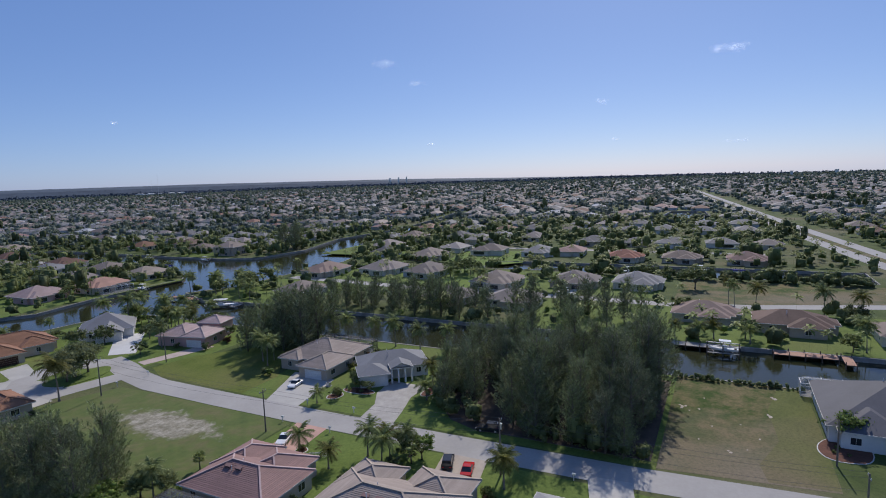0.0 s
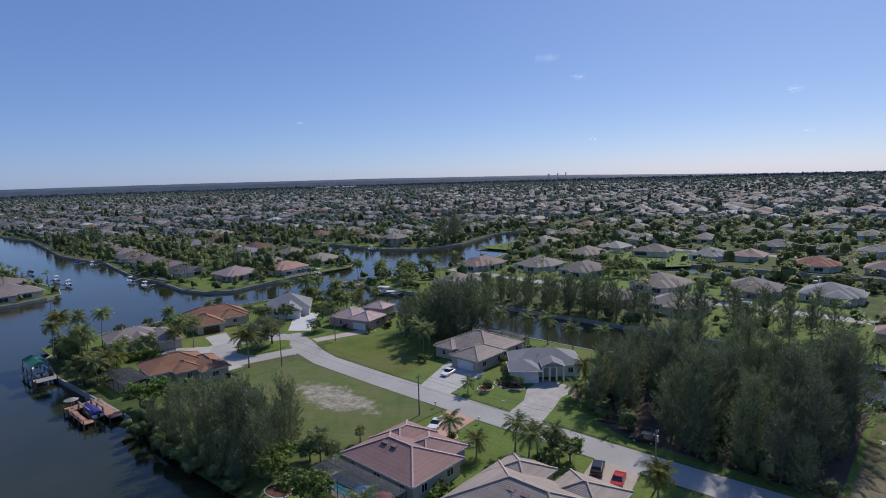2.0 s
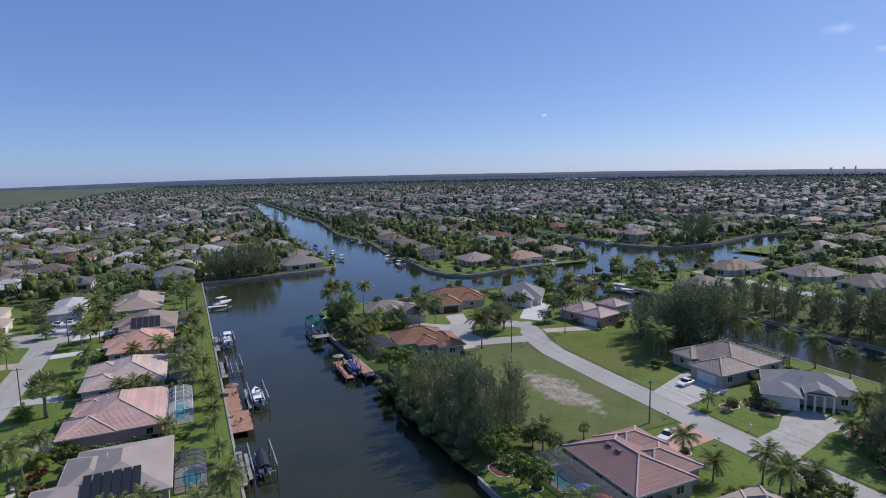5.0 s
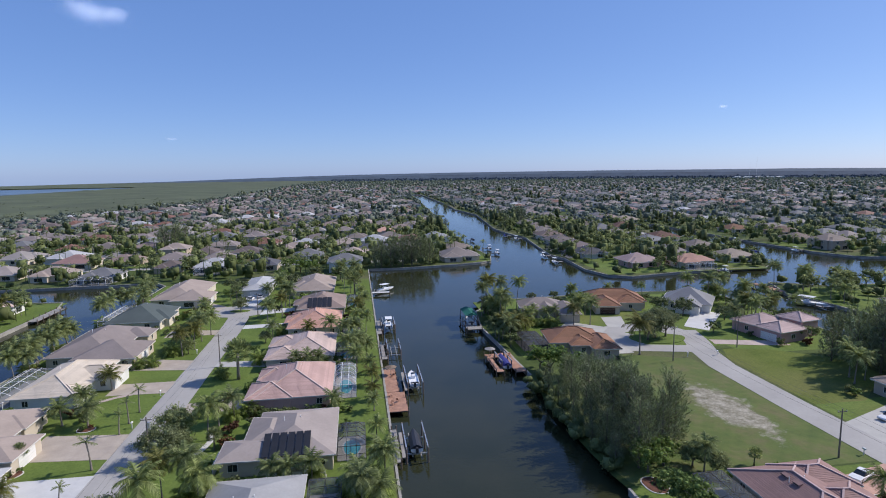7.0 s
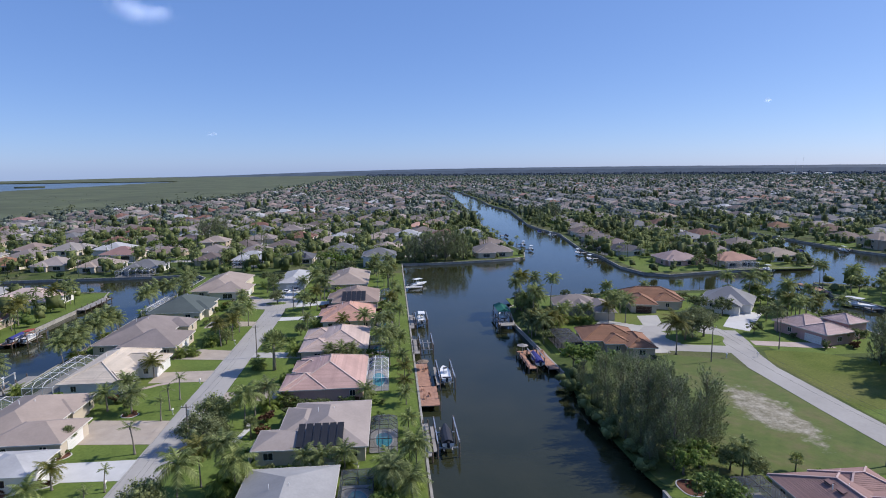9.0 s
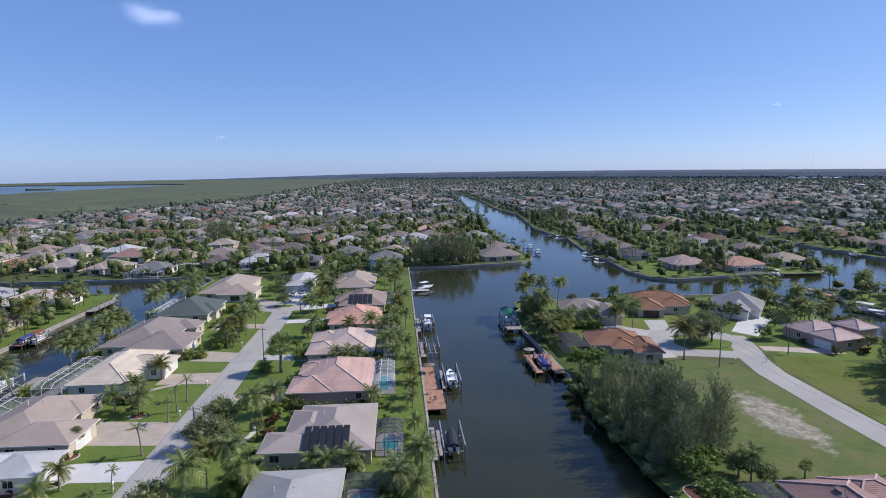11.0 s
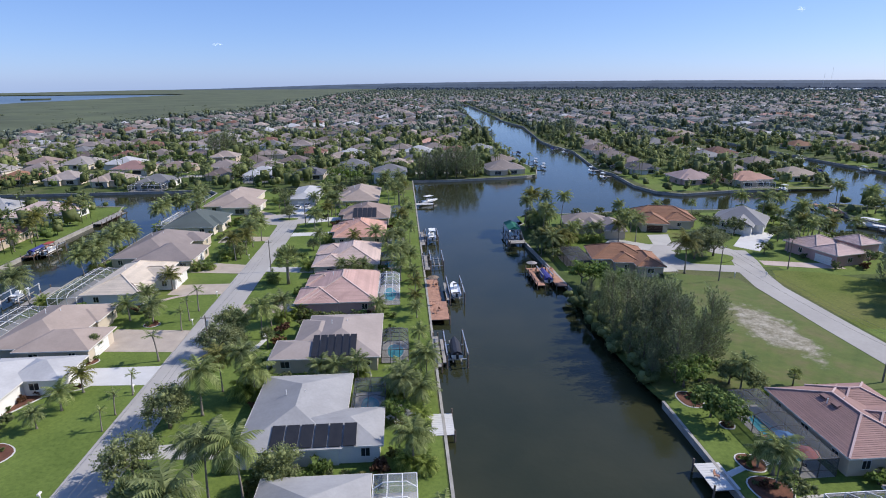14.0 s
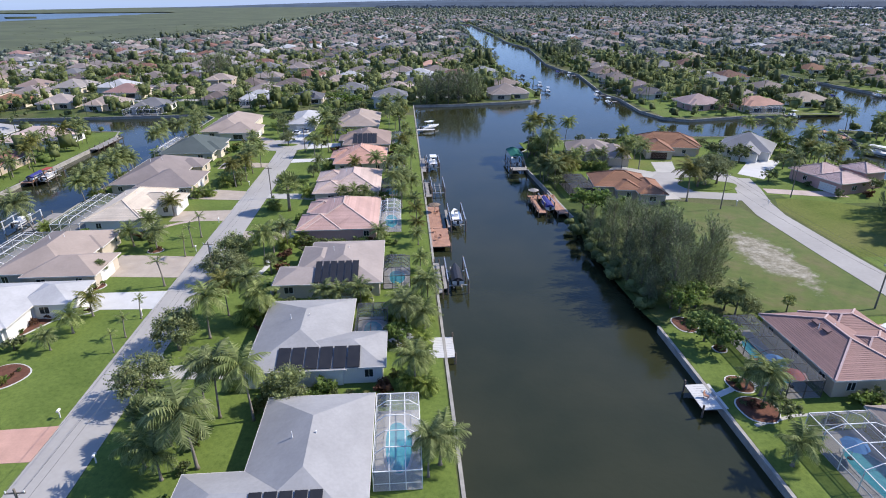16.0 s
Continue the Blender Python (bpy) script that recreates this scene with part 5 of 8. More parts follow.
def trunk_geo(seed, h, spread, r, limbs=6):
    rng = random.Random(seed)
    g = Geo().tube([(0, 0, -0.1), (0.05, 0.03, h * 0.5), (0.1, -0.05, h)], [r * 1.3, r, r * 0.75], 8)
    for k in range(limbs):
        az = 2.4 * k + rng.uniform(-0.4, 0.4)
        z0 = h * rng.uniform(0.7, 1.0)
        e = (math.cos(az) * spread * rng.uniform(0.6, 0.95), math.sin(az) * spread * rng.uniform(0.6, 0.95), z0 + spread * rng.uniform(0.4, 0.9))
        g.tube([(0.08, 0, z0), ((e[0]) * 0.5, e[1] * 0.5, (z0 + e[2]) / 2 + 0.2), e], [r * 0.6, r * 0.4, r * 0.12], 5)
    return g


def pine_meshes(seed, h, n, leaf, spread):
    """Casuarina: a loose billowing crown of soft feathery plumes on thin limbs, open towards the foot."""
    rng = np.random.default_rng(seed)
    g = Geo().tube([(0, 0, -0.2), (0.15, 0.1, h * 0.4), (0.0, 0.25, h * 0.85)], [h * 0.016, h * 0.011, 0.04], 7)
    cs, ax = [], []
    plumes = 60
    for k in range(plumes):
        u = (k + 0.5) / plumes
        az = 2.4 * k + rng.uniform(-0.6, 0.6)
        z = h * (0.13 + 0.74 * u)
        env = h * spread * (1 - u) ** 0.42 * min(1.0, 0.55 + 1.4 * u)
        r = env * rng.uniform(0.35, 1.05)
        c = np.array([math.cos(az) * r, math.sin(az) * r, z + rng.uniform(-0.03, 0.03) * h])
        d = np.array([math.cos(az) * rng.uniform(0.2, 0.75), math.sin(az) * rng.uniform(0.2, 0.75), rng.uniform(0.6, 1.0)])
        d /= np.linalg.norm(d)
        ln = h * rng.uniform(0.07, 0.15)
        wd = ln * rng.uniform(0.36, 0.56)
        g.tube([(0.1, 0.1, max(0.3, z - h * 0.10)), tuple((c + np.array([0.1, 0.1, z - h * 0.10])) / 2 - np.array([0, 0, 0.1])), tuple(c + d * ln * 0.6)], [0.07, 0.045, 0.012], 3)
        m2 = n // plumes
        s = rng.uniform(-1.0, 1.0, size=(m2, 1))
        e = rng.normal(size=(m2, 3))
        e /= np.linalg.norm(e, axis=1, keepdims=True)
        fat = np.sqrt(np.clip(1 - s * s, 0.0, 1.0)) * (1.0 - 0.55 * s)
        p = c + d * s * ln * 1.1 + e * wd * fat * rng.uniform(0.15, 1.05, size=(m2, 1)) ** 0.6
        cs.append(p)
        ax.append(d * 0.9 + e * 0.6)
    v, q = leaf_quads(rng, np.concatenate(cs), leaf, 7.5, 0.0, np.concatenate(ax))
    return g, np_mesh("crown", v, q, M["leaf_pine"])


def plant(name, label, category, group, trunk, trunk_mat, crown, crown_mat=None):
    """The first of a kind of plant, at the origin; copies share its meshes."""
    t = thing(name, 0, 0, 0, 0, label, category, group)
    if trunk is not None:
        part("trunk", trunk, trunk_mat, t, smooth=True)
    if isinstance(crown, Geo):
        part("crown", crown, crown_mat, t)
    else:
        ob = new("crown", crown)
        ob.parent = t
    return t


PALMS = []
for k, (h, nf, ln, dr) in enumerate(((6.2, 24, 3.5, 1.35), (7.6, 24, 3.6, 1.45), (4.6, 22, 3.0, 1.35), (11.0, 26, 3.7, 1.5), (3.1, 20, 2.6, 1.25))):
    tr, cr = palm_parts(20 + k, h, nf, ln, dr)
    PALMS.append((h, tr, cr))
LABELS = ("green feather palm with a slender gray trunk", "tall coconut palm with drooping fronds", "young feather palm on a lawn", "tall slender palm with a ragged crown", "short bushy palm near a house")
PROTO = {}
SAPLING = palm_parts(31, 4.6, 7, 1.7, 0.7, 9)


def sapling(x, y, h):
    """A newly set palm: bare slender stem and a few short upright fronds."""
    return put("sapling", lambda: plant("palm_tree", "slender young palm with a few thin fronds", "palm tree", "young palms along the kerb", SAPLING[0], M["palm_bark"], SAPLING[1], M["leaf_palm"]), x, y, 0.0, rnd.uniform(0, 360), h / 4.6)


def put(kind, make, x, y, z=0.0, rz=0.0, s=1.0):
    """Sets one more of a kind: the first builds the meshes, later ones share them."""
    m = pose(x, y, z, 0, 0, rz) @ Matrix.Diagonal((s, s, s, 1))
    if kind not in PROTO:
        PROTO[kind] = make()
        PROTO[kind].matrix_basis = m
        return PROTO[kind]
    c = copy_thing(PROTO[kind], Matrix())
    c.matrix_basis = m
    return c


rnd = random.Random(7)


def palm(x, y, h, dry=False):
    if h > 8.8:
        k = 3
    elif h > 5.8:
        k = rnd.choice((0, 1))
    elif h > 4.0:
        k = rnd.choice((2, 2, 0))
    else:
        k = 4
    ph, tr, cr = PALMS[k]
    return put(("palm", k, dry), lambda: plant("palm_tree", LABELS[k], "palm tree", "palms of the waterside plots", tr, M["palm_bark"], cr, M["leaf_palm_dry" if dry else "leaf_palm"]),
               x, y, 0.0, rnd.uniform(0, 360), h / ph)


BOWED = palm_parts(33, 6.2, 30, 4.1, 1.4, 13, 0.38)


def bowed_palm(x, y, h):
    return put("bowed_palm", lambda: plant("palm_tree", "coconut palm leaning out over the canal", "palm tree", "leaning palms on the canal bank", BOWED[0], M["palm_bark"], BOWED[1], M["leaf_palm"]), x, y, 0.0, rnd.uniform(-35, 35), h / 6.2)


ARECA = palm_parts(37, 1.3, 36, 3.2, 1.25, 12)


def areca(x, y, h):
    """A bushy clump of arching yellow-green fronds from the ground."""
    return put("areca", lambda: plant("areca_palm", "bushy clump of arching bright green fronds", "palm", "areca clumps", ARECA[0], M["palm_bark"], ARECA[1], M["leaf_areca"]), x, y, 0.0, rnd.uniform(0, 360), h / 3.6)


def fan_palm(x, y, h):
    return put("fan", lambda: plant("fan_palm", "stout fan palm with a round crown", "palm tree", "fan palms", *(lambda t, c: (t, M["palm_bark"], c))(*fan_palm_parts(5, 4.5, 34, 2.6)), M["leaf_palm"]),
               x, y, 0.0, rnd.uniform(0, 360), h / 5.5)


TREE_SPECS = dict(round=(4.4, 2.9, 4.6, 28, 34, 0.32, "leaf_dark", "broad shade tree with a rounded dark crown"),
                  bright=(3.7, 2.7, 4.0, 28, 34, 0.30, "leaf_bright", "leafy tree with a bright green crown"),
                  gray=(3.4, 2.6, 3.7, 50, 100, 0.19, "leaf_gray", "small tree with a gray-green crown"))


def tree(kind, x, y, h):
    rx, rzz, zc, cl, per, leaf, mk, lab = TREE_SPECS[kind]
    seed = rnd.randint(0, 2)
    return put((kind, seed), lambda: plant("shade_tree", lab, "tree", "shade trees", trunk_geo(seed + 3, zc * 0.55, rx * 0.8, 0.2), M["bark"], crown_mesh("crown", 40 + seed, rx, rzz, zc, cl, per, leaf, M[mk], 0.45 if kind == "gray" else 0.55)),
               x, y, 0.0, rnd.uniform(0, 360), h / (zc + rzz))


def shrub(kind, x, y, r):
    mk = {"green": "leaf_dark", "bright": "leaf_bright", "red": "leaf_red", "yellow": "leaf_palm_dry"}[kind]
    lab = {"green": "low dark green garden shrub", "bright": "low bright green garden shrub", "red": "low russet-leaved garden shrub", "yellow": "low yellow-green garden shrub"}[kind]
    seed = rnd.randint(0, 1)
    return put((kind, "shrub", seed), lambda: plant("shrub", lab, "shrub", "garden shrubs", Geo().tube([(0, 0, -0.05), (0, 0, 0.5)], [0.08, 0.05], 5), M["bark"], crown_mesh("crown", 60 + seed, 1.0, 0.75, 0.7, 12, 18, 0.24, M[mk])),
               x, y, 0.0, rnd.uniform(0, 360), r)


def pine(x, y, h):
    near = math.hypot(x, y) < 150
    k = rnd.randint(0, 3) if near else rnd.randint(4, 6)
    return put(("pine", k), lambda: plant("casuarina_tree", "tall feathery gray-green casuarina pine", "tree", "casuarina groves", *(lambda g, c: (g, M["bark"], c))(*pine_meshes(80 + k, 18.0, 4500 if near else 1200, 0.096 if near else 0.21, 0.25 if near else 0.30))),
               x, y, 0.0, rnd.uniform(0, 360), h / 18.0)


# palms that stand out one by one: x, y, height
for x, y, h in ((-45.2, 109.4, 4.2), (-45.3, 114.3, 4.6), (-45.2, 119.7, 4.8), (-47.3, 156.8, 6.5), (-45.6, 162.1, 6.2), (-45.8, 170.4, 6.5), (-44.8, 177.3, 6.0),
                (-55.9, 133.6, 3.8), (-57.4, 122.4, 3.6), (-56.6, 123.4, 3.0), (-52.4, 113.6, 4.0), (-57.9, 115.5, 3.6), (-52.3, 86.0, 3.2), (-52.8, 80.7, 3.2), (-53.7, 76.0, 2.6), (-43.9, 74.6, 3.2), (-44.0, 78.8, 3.6),
                (-43.9, 84.5, 3.6), (-44.5, 96.2, 5.2), (-61, 70, 4.5), (-62.5, 66, 5.0), (-30.0, 50.8, 3.4), (-27.5, 48.9, 3.4), (-24.1, 50.3, 8.2), (-24.0, 58.8, 8.0), (-26.5, 61, 6.0),
                (-19.7, 58.0, 8.2), (-30.8, 77.6, 7.2), (-29.8, 84.4, 6.6), (-26.5, 84.2, 7.0), (-24.0, 82.0, 5.5), (-28.0, 104.1, 6.6), 
                (-25.0, 112.0, 5.2), (-27.5, 110.0, 4.2), (-24.9, 166, 5.0), (-30.0, 190, 5.6), (-26.0, 196, 6.5), (-29.5, 222.7, 7.8), (-32.6, 213.2, 7.0), (-30.5, 231, 7.5),
                (-0.4, 76.2, 5.6), (2.4, 76.3, 4.0), (-1.6, 79.0, 5.0), (3.2, 83.6, 6.0), (2.2, 85.6, 4.4), (0.6, 62.8, 5.0), (2.0, 64.0, 4.2), (-0.4, 65.0, 4.4), (1.6, 47.3, 5.2), (3.0, 49.0, 4.0), (4.6, 99.4, 3.6), (4.6, 112.0, 3.4), (4.4, 118.0, 3.8), (4.6, 126.0, 4.2), (4.4, 134.0, 4.0),
                (3.6, 144.2, 6.0), (4.1, 171.8, 6.4), (3.9, 201.7, 6.0), (1.5, 160.2, 7.5), (2.0, 152, 6.0), (-3.3, 231.4, 9.0), (-5.7, 222.0, 9.5), (1.8, 232, 8.0), (2.5, 243, 7.5), (-1.0, 250, 8.5), (-7, 256, 8.0), (3.0, 186, 5.6), (2.6, 212, 6.5), (-3.5, 141, 7.0), (-1.0, 143.2, 6.4), (-4.8, 157, 6.5), (-2.0, 160, 6.0),
                (-16.0, 138.2, 4.4), (-12.5, 138.0, 4.0), (-10.0, 138.0, 4.2), (-8.1, 86.2, 3.4), (-11.5, 86.0, 3.2), (-14.5, 86.4, 3.2), (-6.0, 112.6, 3.2), (-15.0, 164.5, 4.6), (-8, 165, 5.5),
                (40.7, 183.0, 10.5), (42.4, 186.5, 11.8), (43.8, 190.0, 11.0), (48.8, 188.5, 10.6), (54.4, 188.6, 10.6), (42.4, 166.5, 11.0), (44.8, 176.4, 9.6), (48.8, 160.0, 4.0), (51.6, 166.0, 5.0), (55.0, 171.6, 4.6), (58.2, 169.6, 4.2), (61.4, 169.6, 4.6), (71.8, 166.0, 7.4), (80.0, 201.5, 8.0),
                (72.6, 135.6, 8.6), (123.7, 196.0, 8.0), (126.5, 188.0, 8.6), (133.0, 178.0, 8.0), (134.2, 169.2, 9.0), (136.0, 195.0, 7.5), (95.0, 203, 7.0), (80, 204, 6.0), (108, 202, 7.0), (70, 172, 7.0), (75, 178, 6.0), (66, 165, 6.0),
                (45.1, 56.2, 4.6), (46.0, 58.2, 4.0), (44.9, 59.7, 2.8), (53.8, 78.5, 4.4), (42.4, 46.0, 3.4), (44.0, 47.4, 2.6),
                (111.7, 111.3, 6.8), (109.4, 107.5, 6.6), (113.5, 109.0, 6.0), (74.4, 67.0, 3.6), (77.8, 54.8, 5.0), (75.7, 50.6, 5.0), (79.0, 51.0, 4.4), (80.5, 48.0, 4.6), (110.0, 58.5, 6.0), (104.0, 57.0, 3.4),
                (93.7, 78.6, 2.6), (71.7, 58.6, 3.2), (79.1, 30.2, 4.2), (77.2, 29.4, 4.6), (136, 84, 7.0), (136.5, 92, 6.6), (135.5, 100, 7.2), (136, 108, 7.0), (136.0, 76, 6.0), (136.5, 68, 6.5),
                (214.1, -1.9, 9.5), (209.7, -3.6, 9.0), (209.2, -9.7, 8.5), (210.3, -28.9, 8.0), (205, -38, 8.0), (206, -46, 8.5), (172, -33, 7.5), (173, 2, 4.0), (172, 6, 3.8), (171, 12, 4.2), (171, -7, 4.0),
                (168.5, 205.0, 9.0), (172.0, 211.0, 8.6), (182, 204, 7.5), (190, 199, 7.0), (176, 200, 8.0), (224, 108, 7), (226, 98, 6.5), (222, 70, 6.0), (224, 62, 5.5), (222, 92, 7.0), (171, 175, 6.0), (173, 183, 7.0)):
    if -46 < x < -43 and 73 < y < 121:
        sapling(x, y, h)
        continue
    palm(x - (2.2 if 0 < x < 5 and y > 95 else 0.0), y, h * (0.6 if 50 < x < 120 and y > 192 else 0.78 if -1 < x < 5 and y > 95 else 1.0), rnd.random() < 0.15)
for x, y, h in ((-28.5, 54.2, 6.0), (-31.0, 55.5, 5.0), (-45.0, 218.0, 6.0), (-28.8, 135.8, 8.0), (-1.5, 226.0, 8.0), (-57, 100, 3.2), (63, 79.0, 2.6), (-26, 100, 3.4)):
    fan_palm(x, y, h)
for x, y, h in ((-1.2, 80.6, 3.8), (1.2, 80.8, 4.0), (0.2, 85.2, 3.4), (2.0, 73.6, 2.6), (-25.4, 82.6, 4.0), (-23.4, 84.0, 3.8), (-7.9, 87.4, 2.6), (2.0, 62.4, 2.6), (-0.2, 63.4, 2.8), (-25.6, 147.2, 3.6), (-33.0, 137.4, 3.0),
                (-32.2, 115.4, 2.8), (-25.8, 112.6, 3.0), (-22.6, 115.0, 3.2), (-15.6, 139.4, 3.6), (-12.6, 139.6, 3.4), (-9.6, 139.4, 3.6), (-21.2, 178.6, 3.6), (-23.6, 173.0, 3.0), (-49.8, 157.6, 3.6), (-51.6, 160.4, 3.2),
                (-55.0, 148.6, 3.0), (-52.2, 149.4, 2.6), (-19.5, 216.0, 4.0), (-22.0, 214.0, 3.6), (-81.4, 125.8, 2.8), (-82.2, 192.6, 3.4), (-80.4, 194.6, 3.0), (-81.2, 148.6, 3.0), (-81.8, 165.0, 3.2), (53.4, 168.6, 3.4), (57.0, 167.2, 3.4), (60.0, 166.4, 3.2), (49.4, 163.4, 3.2), (50.6, 170.6, 3.6)):
    areca(x, y, h)
# palms along the west canal bank
for x, y, h in ((-83.2, 124.5, 7.0), (-82.4, 145.5, 5.2), (-82.6, 150.5, 6.0), (-79.6, 147.6, 4.6), (-81.6, 155.0, 5.6), (-82.8, 159.5, 6.0), (-80.4, 161.0, 5.4), (-82.8, 167.5, 6.0),
                (-82.4, 171.5, 6.2), (-80.8, 169.0, 5.4), (-82.8, 175.5, 5.6), (-82.8, 200.5, 6.0), (-82.2, 204.0, 6.4), (-82.4, 212.0, 6.6), (-79.0, 213.6, 6.4)):
    bowed_palm(x, y, h)
for x, y, h in ((-75.0, 209.5, 6.5), (-80.8, 152.6, 4.6), (-81.0, 173.0, 5.0), (-82.0, 222.0, 6.5), (-81.6, 231.0, 7.0), (-82.2, 240.0, 6.0), (-77.8, 217.0, 6.6)):
    palm(x, y, h, rnd.random() < 0.25)
for k in range(13):
    palm(-118 + rnd.uniform(-4, 5), 120 + k * 8.5 + rnd.uniform(-2, 2), rnd.uniform(4, 7.5), rnd.random() < 0.3)
# palms along the main canal
for k in range(4):
    palm(0.2 + rnd.uniform(-1.2, 1.4), 136 + k * 17 + rnd.uniform(-4, 4), rnd.uniform(3.4, 6.8), rnd.random() < 0.2)
# front-yard palms and trees on both sides of the first street
for k in range(5):
    palm(-50.0 + rnd.uniform(-2.5, 1.5), 164 + k * 9.0, rnd.uniform(4, 5.5), rnd.random() < 0.2)
for kind, x, y, h in (("gray", -34.4, 74.6, 6.6), ("gray", -34.6, 63.2, 6.4), ("gray", -33.5, 104.4, 6.4), ("gray", -34.0, 97.0, 6.4), ("gray", -32.2, 100.6, 4.6), ("gray", -16.0, 60.6, 5.4), ("bright", -13.0, 60.2, 2.6), ("bright", -1.8, 74.2, 4.0),
                      ("bright", -52.0, 203.0, 4.0), ("gray", -41.6, 206.6, 5.2), ("round", -47.0, 236.0, 6.5), ("bright", -132, 352, 8.0), ("bright", -124, 356, 8.0), ("bright", -140, 350, 7.5), ("bright", -28, 285, 7.0), ("bright", -34, 290, 7.5), ("bright", -22, 282, 7.0), ("bright", -60, 300, 6.0), ("round", -52.0, 243.0, 6.0), ("bright", -49, 226, 5.0), ("round", -28, 246, 7.0), ("bright", -34, 258, 7.0), ("round", -20, 259, 7.5), ("round", -8, 262, 7.0),
                      ("gray", 84.0, 148.6, 8.4), ("gray", 81.0, 147.0, 7.6), ("gray", 87.8, 149.4, 8.0), ("bright", 44.6, 125.6, 7.4), ("bright", 48.0, 122.0, 7.2), ("bright", 43.4, 129.4, 6.6), ("round", 125.0, 138.0, 4.6), ("round", 116.0, 163.0, 5.0), ("bright", 45.0, 80.0, 6.0), ("bright", 48.5, 81.5, 5.0),
                      ("bright", 44.9, 71.3, 5.2), ("bright", 46.2, 68.8, 5.4), ("gray", 53.0, 80.5, 4.4), ("gray", 55.4, 77.6, 3.6), ("gray", 110.0, 50.6, 4.4), ("round", 45.6, 53.6, 3.6), ("round", 135.0, 112.0, 6.0), ("round", 131.0, 153.0, 6.0), ("round", 103.0, 190.0, 7.0), ("round", 127, 201, 7.0), ("round", 106.5, 171, 6.5), ("bright", 76.0, 185.0, 7.0),
                      ("round", 73.0, 203.0, 6.5), ("round", 64.0, 201.0, 6.5), ("round", 101, 177, 6.0), ("bright", 80.6, 45.6, 4.6), ("round", 82.0, 49.6, 4.2), ("round", 78.5, 46.5, 4.4), ("bright", 113.5, -19.5, 6.0), ("round", 107, 78, 3.0), ("round", 103.5, 71.5, 2.8), ("round", 97.5, 76.5, 2.6),
                      ("round", 176, -6, 6.0), ("round", 171, -30, 5.0), ("bright", 173, 20, 7.0), ("round", 200, 12, 6.5), ("round", 202, -36, 6.5), ("round", 244, 10, 9.5), ("round", 262, 30, 7.0), ("round", 250, 110, 9.0), ("round", 256, 116, 8.0), ("round", 244, 118, 8.5),
                      ("round", 176, 196, 7.0), ("round", 196, 200, 8.0), ("round", 204, 199, 8.0), ("round", 186, 192, 8.5), ("round", 180, 186, 8.0), ("round", 150, 285, 9.0), ("round", 184, 262, 6.0), ("round", 190, 288, 8.0), ("round", 150, 262, 6.0)):
    tree(kind, x, y, h * (0.55 if 50 < x < 130 and y > 189 else 1.0))

# casuarinas: clump on the canal bank, the grove by the street, trees behind the houses
for x, y, h in ((44.2, 81.5, 13.0), (45.5, 85.5, 15.5), (43.8, 90.5, 15.0), (46.5, 91.0, 16.0), (44.2, 96.0, 15.5), (47.5, 98.0, 14.0), (43.8, 102.5, 13.5), (46.0, 106.0, 12.5), (43.8, 110.0, 11.0), (44.5, 114.5, 9.5),
                (52.0, 86.5, 15.6), (54.5, 88.6, 12.5), (49.5, 84.0, 12.5), (50.0, 92.0, 12.0), (49.0, 95.0, 14.0), (49.5, 103.0, 10.5), (41.4, 87.5, 9.0), (41.6, 95.0, 9.5), (40.6, 82.5, 6.5), (40.2, 91.0, 6.5), (39.8, 97.6, 5.5), (40.8, 101.0, 8.0), (40.2, 105.0, 6.0), (40.8, 109.5, 7.0), (40.2, 114.0, 5.5), (41.4, 117.5, 6.5), (42.0, 84.5, 7.5), (48.0, 88.0, 13.5), (47.0, 83.0, 11.0)):
    pine(x, y, h)
GROVE = [(93.5, 11), (134, 11), (136, 58), (122, 60), (112, 58), (103, 54), (97, 48.5), (97.5, 42), (98, 34), (93.5, 29)]
spots = []
while len(spots) < 58:
    x, y = rnd.uniform(92.5, 136), rnd.uniform(11, 60)
    if inside(x, y, GROVE) and all((x - a) ** 2 + (y - b2) ** 2 > 9 for a, b2 in spots):
        spots.append((x, y))
for x, y in spots:
    pine(x, y, rnd.uniform(11.5, 21.0) * (0.8 if y > 46 or x < 97 else 1.0))
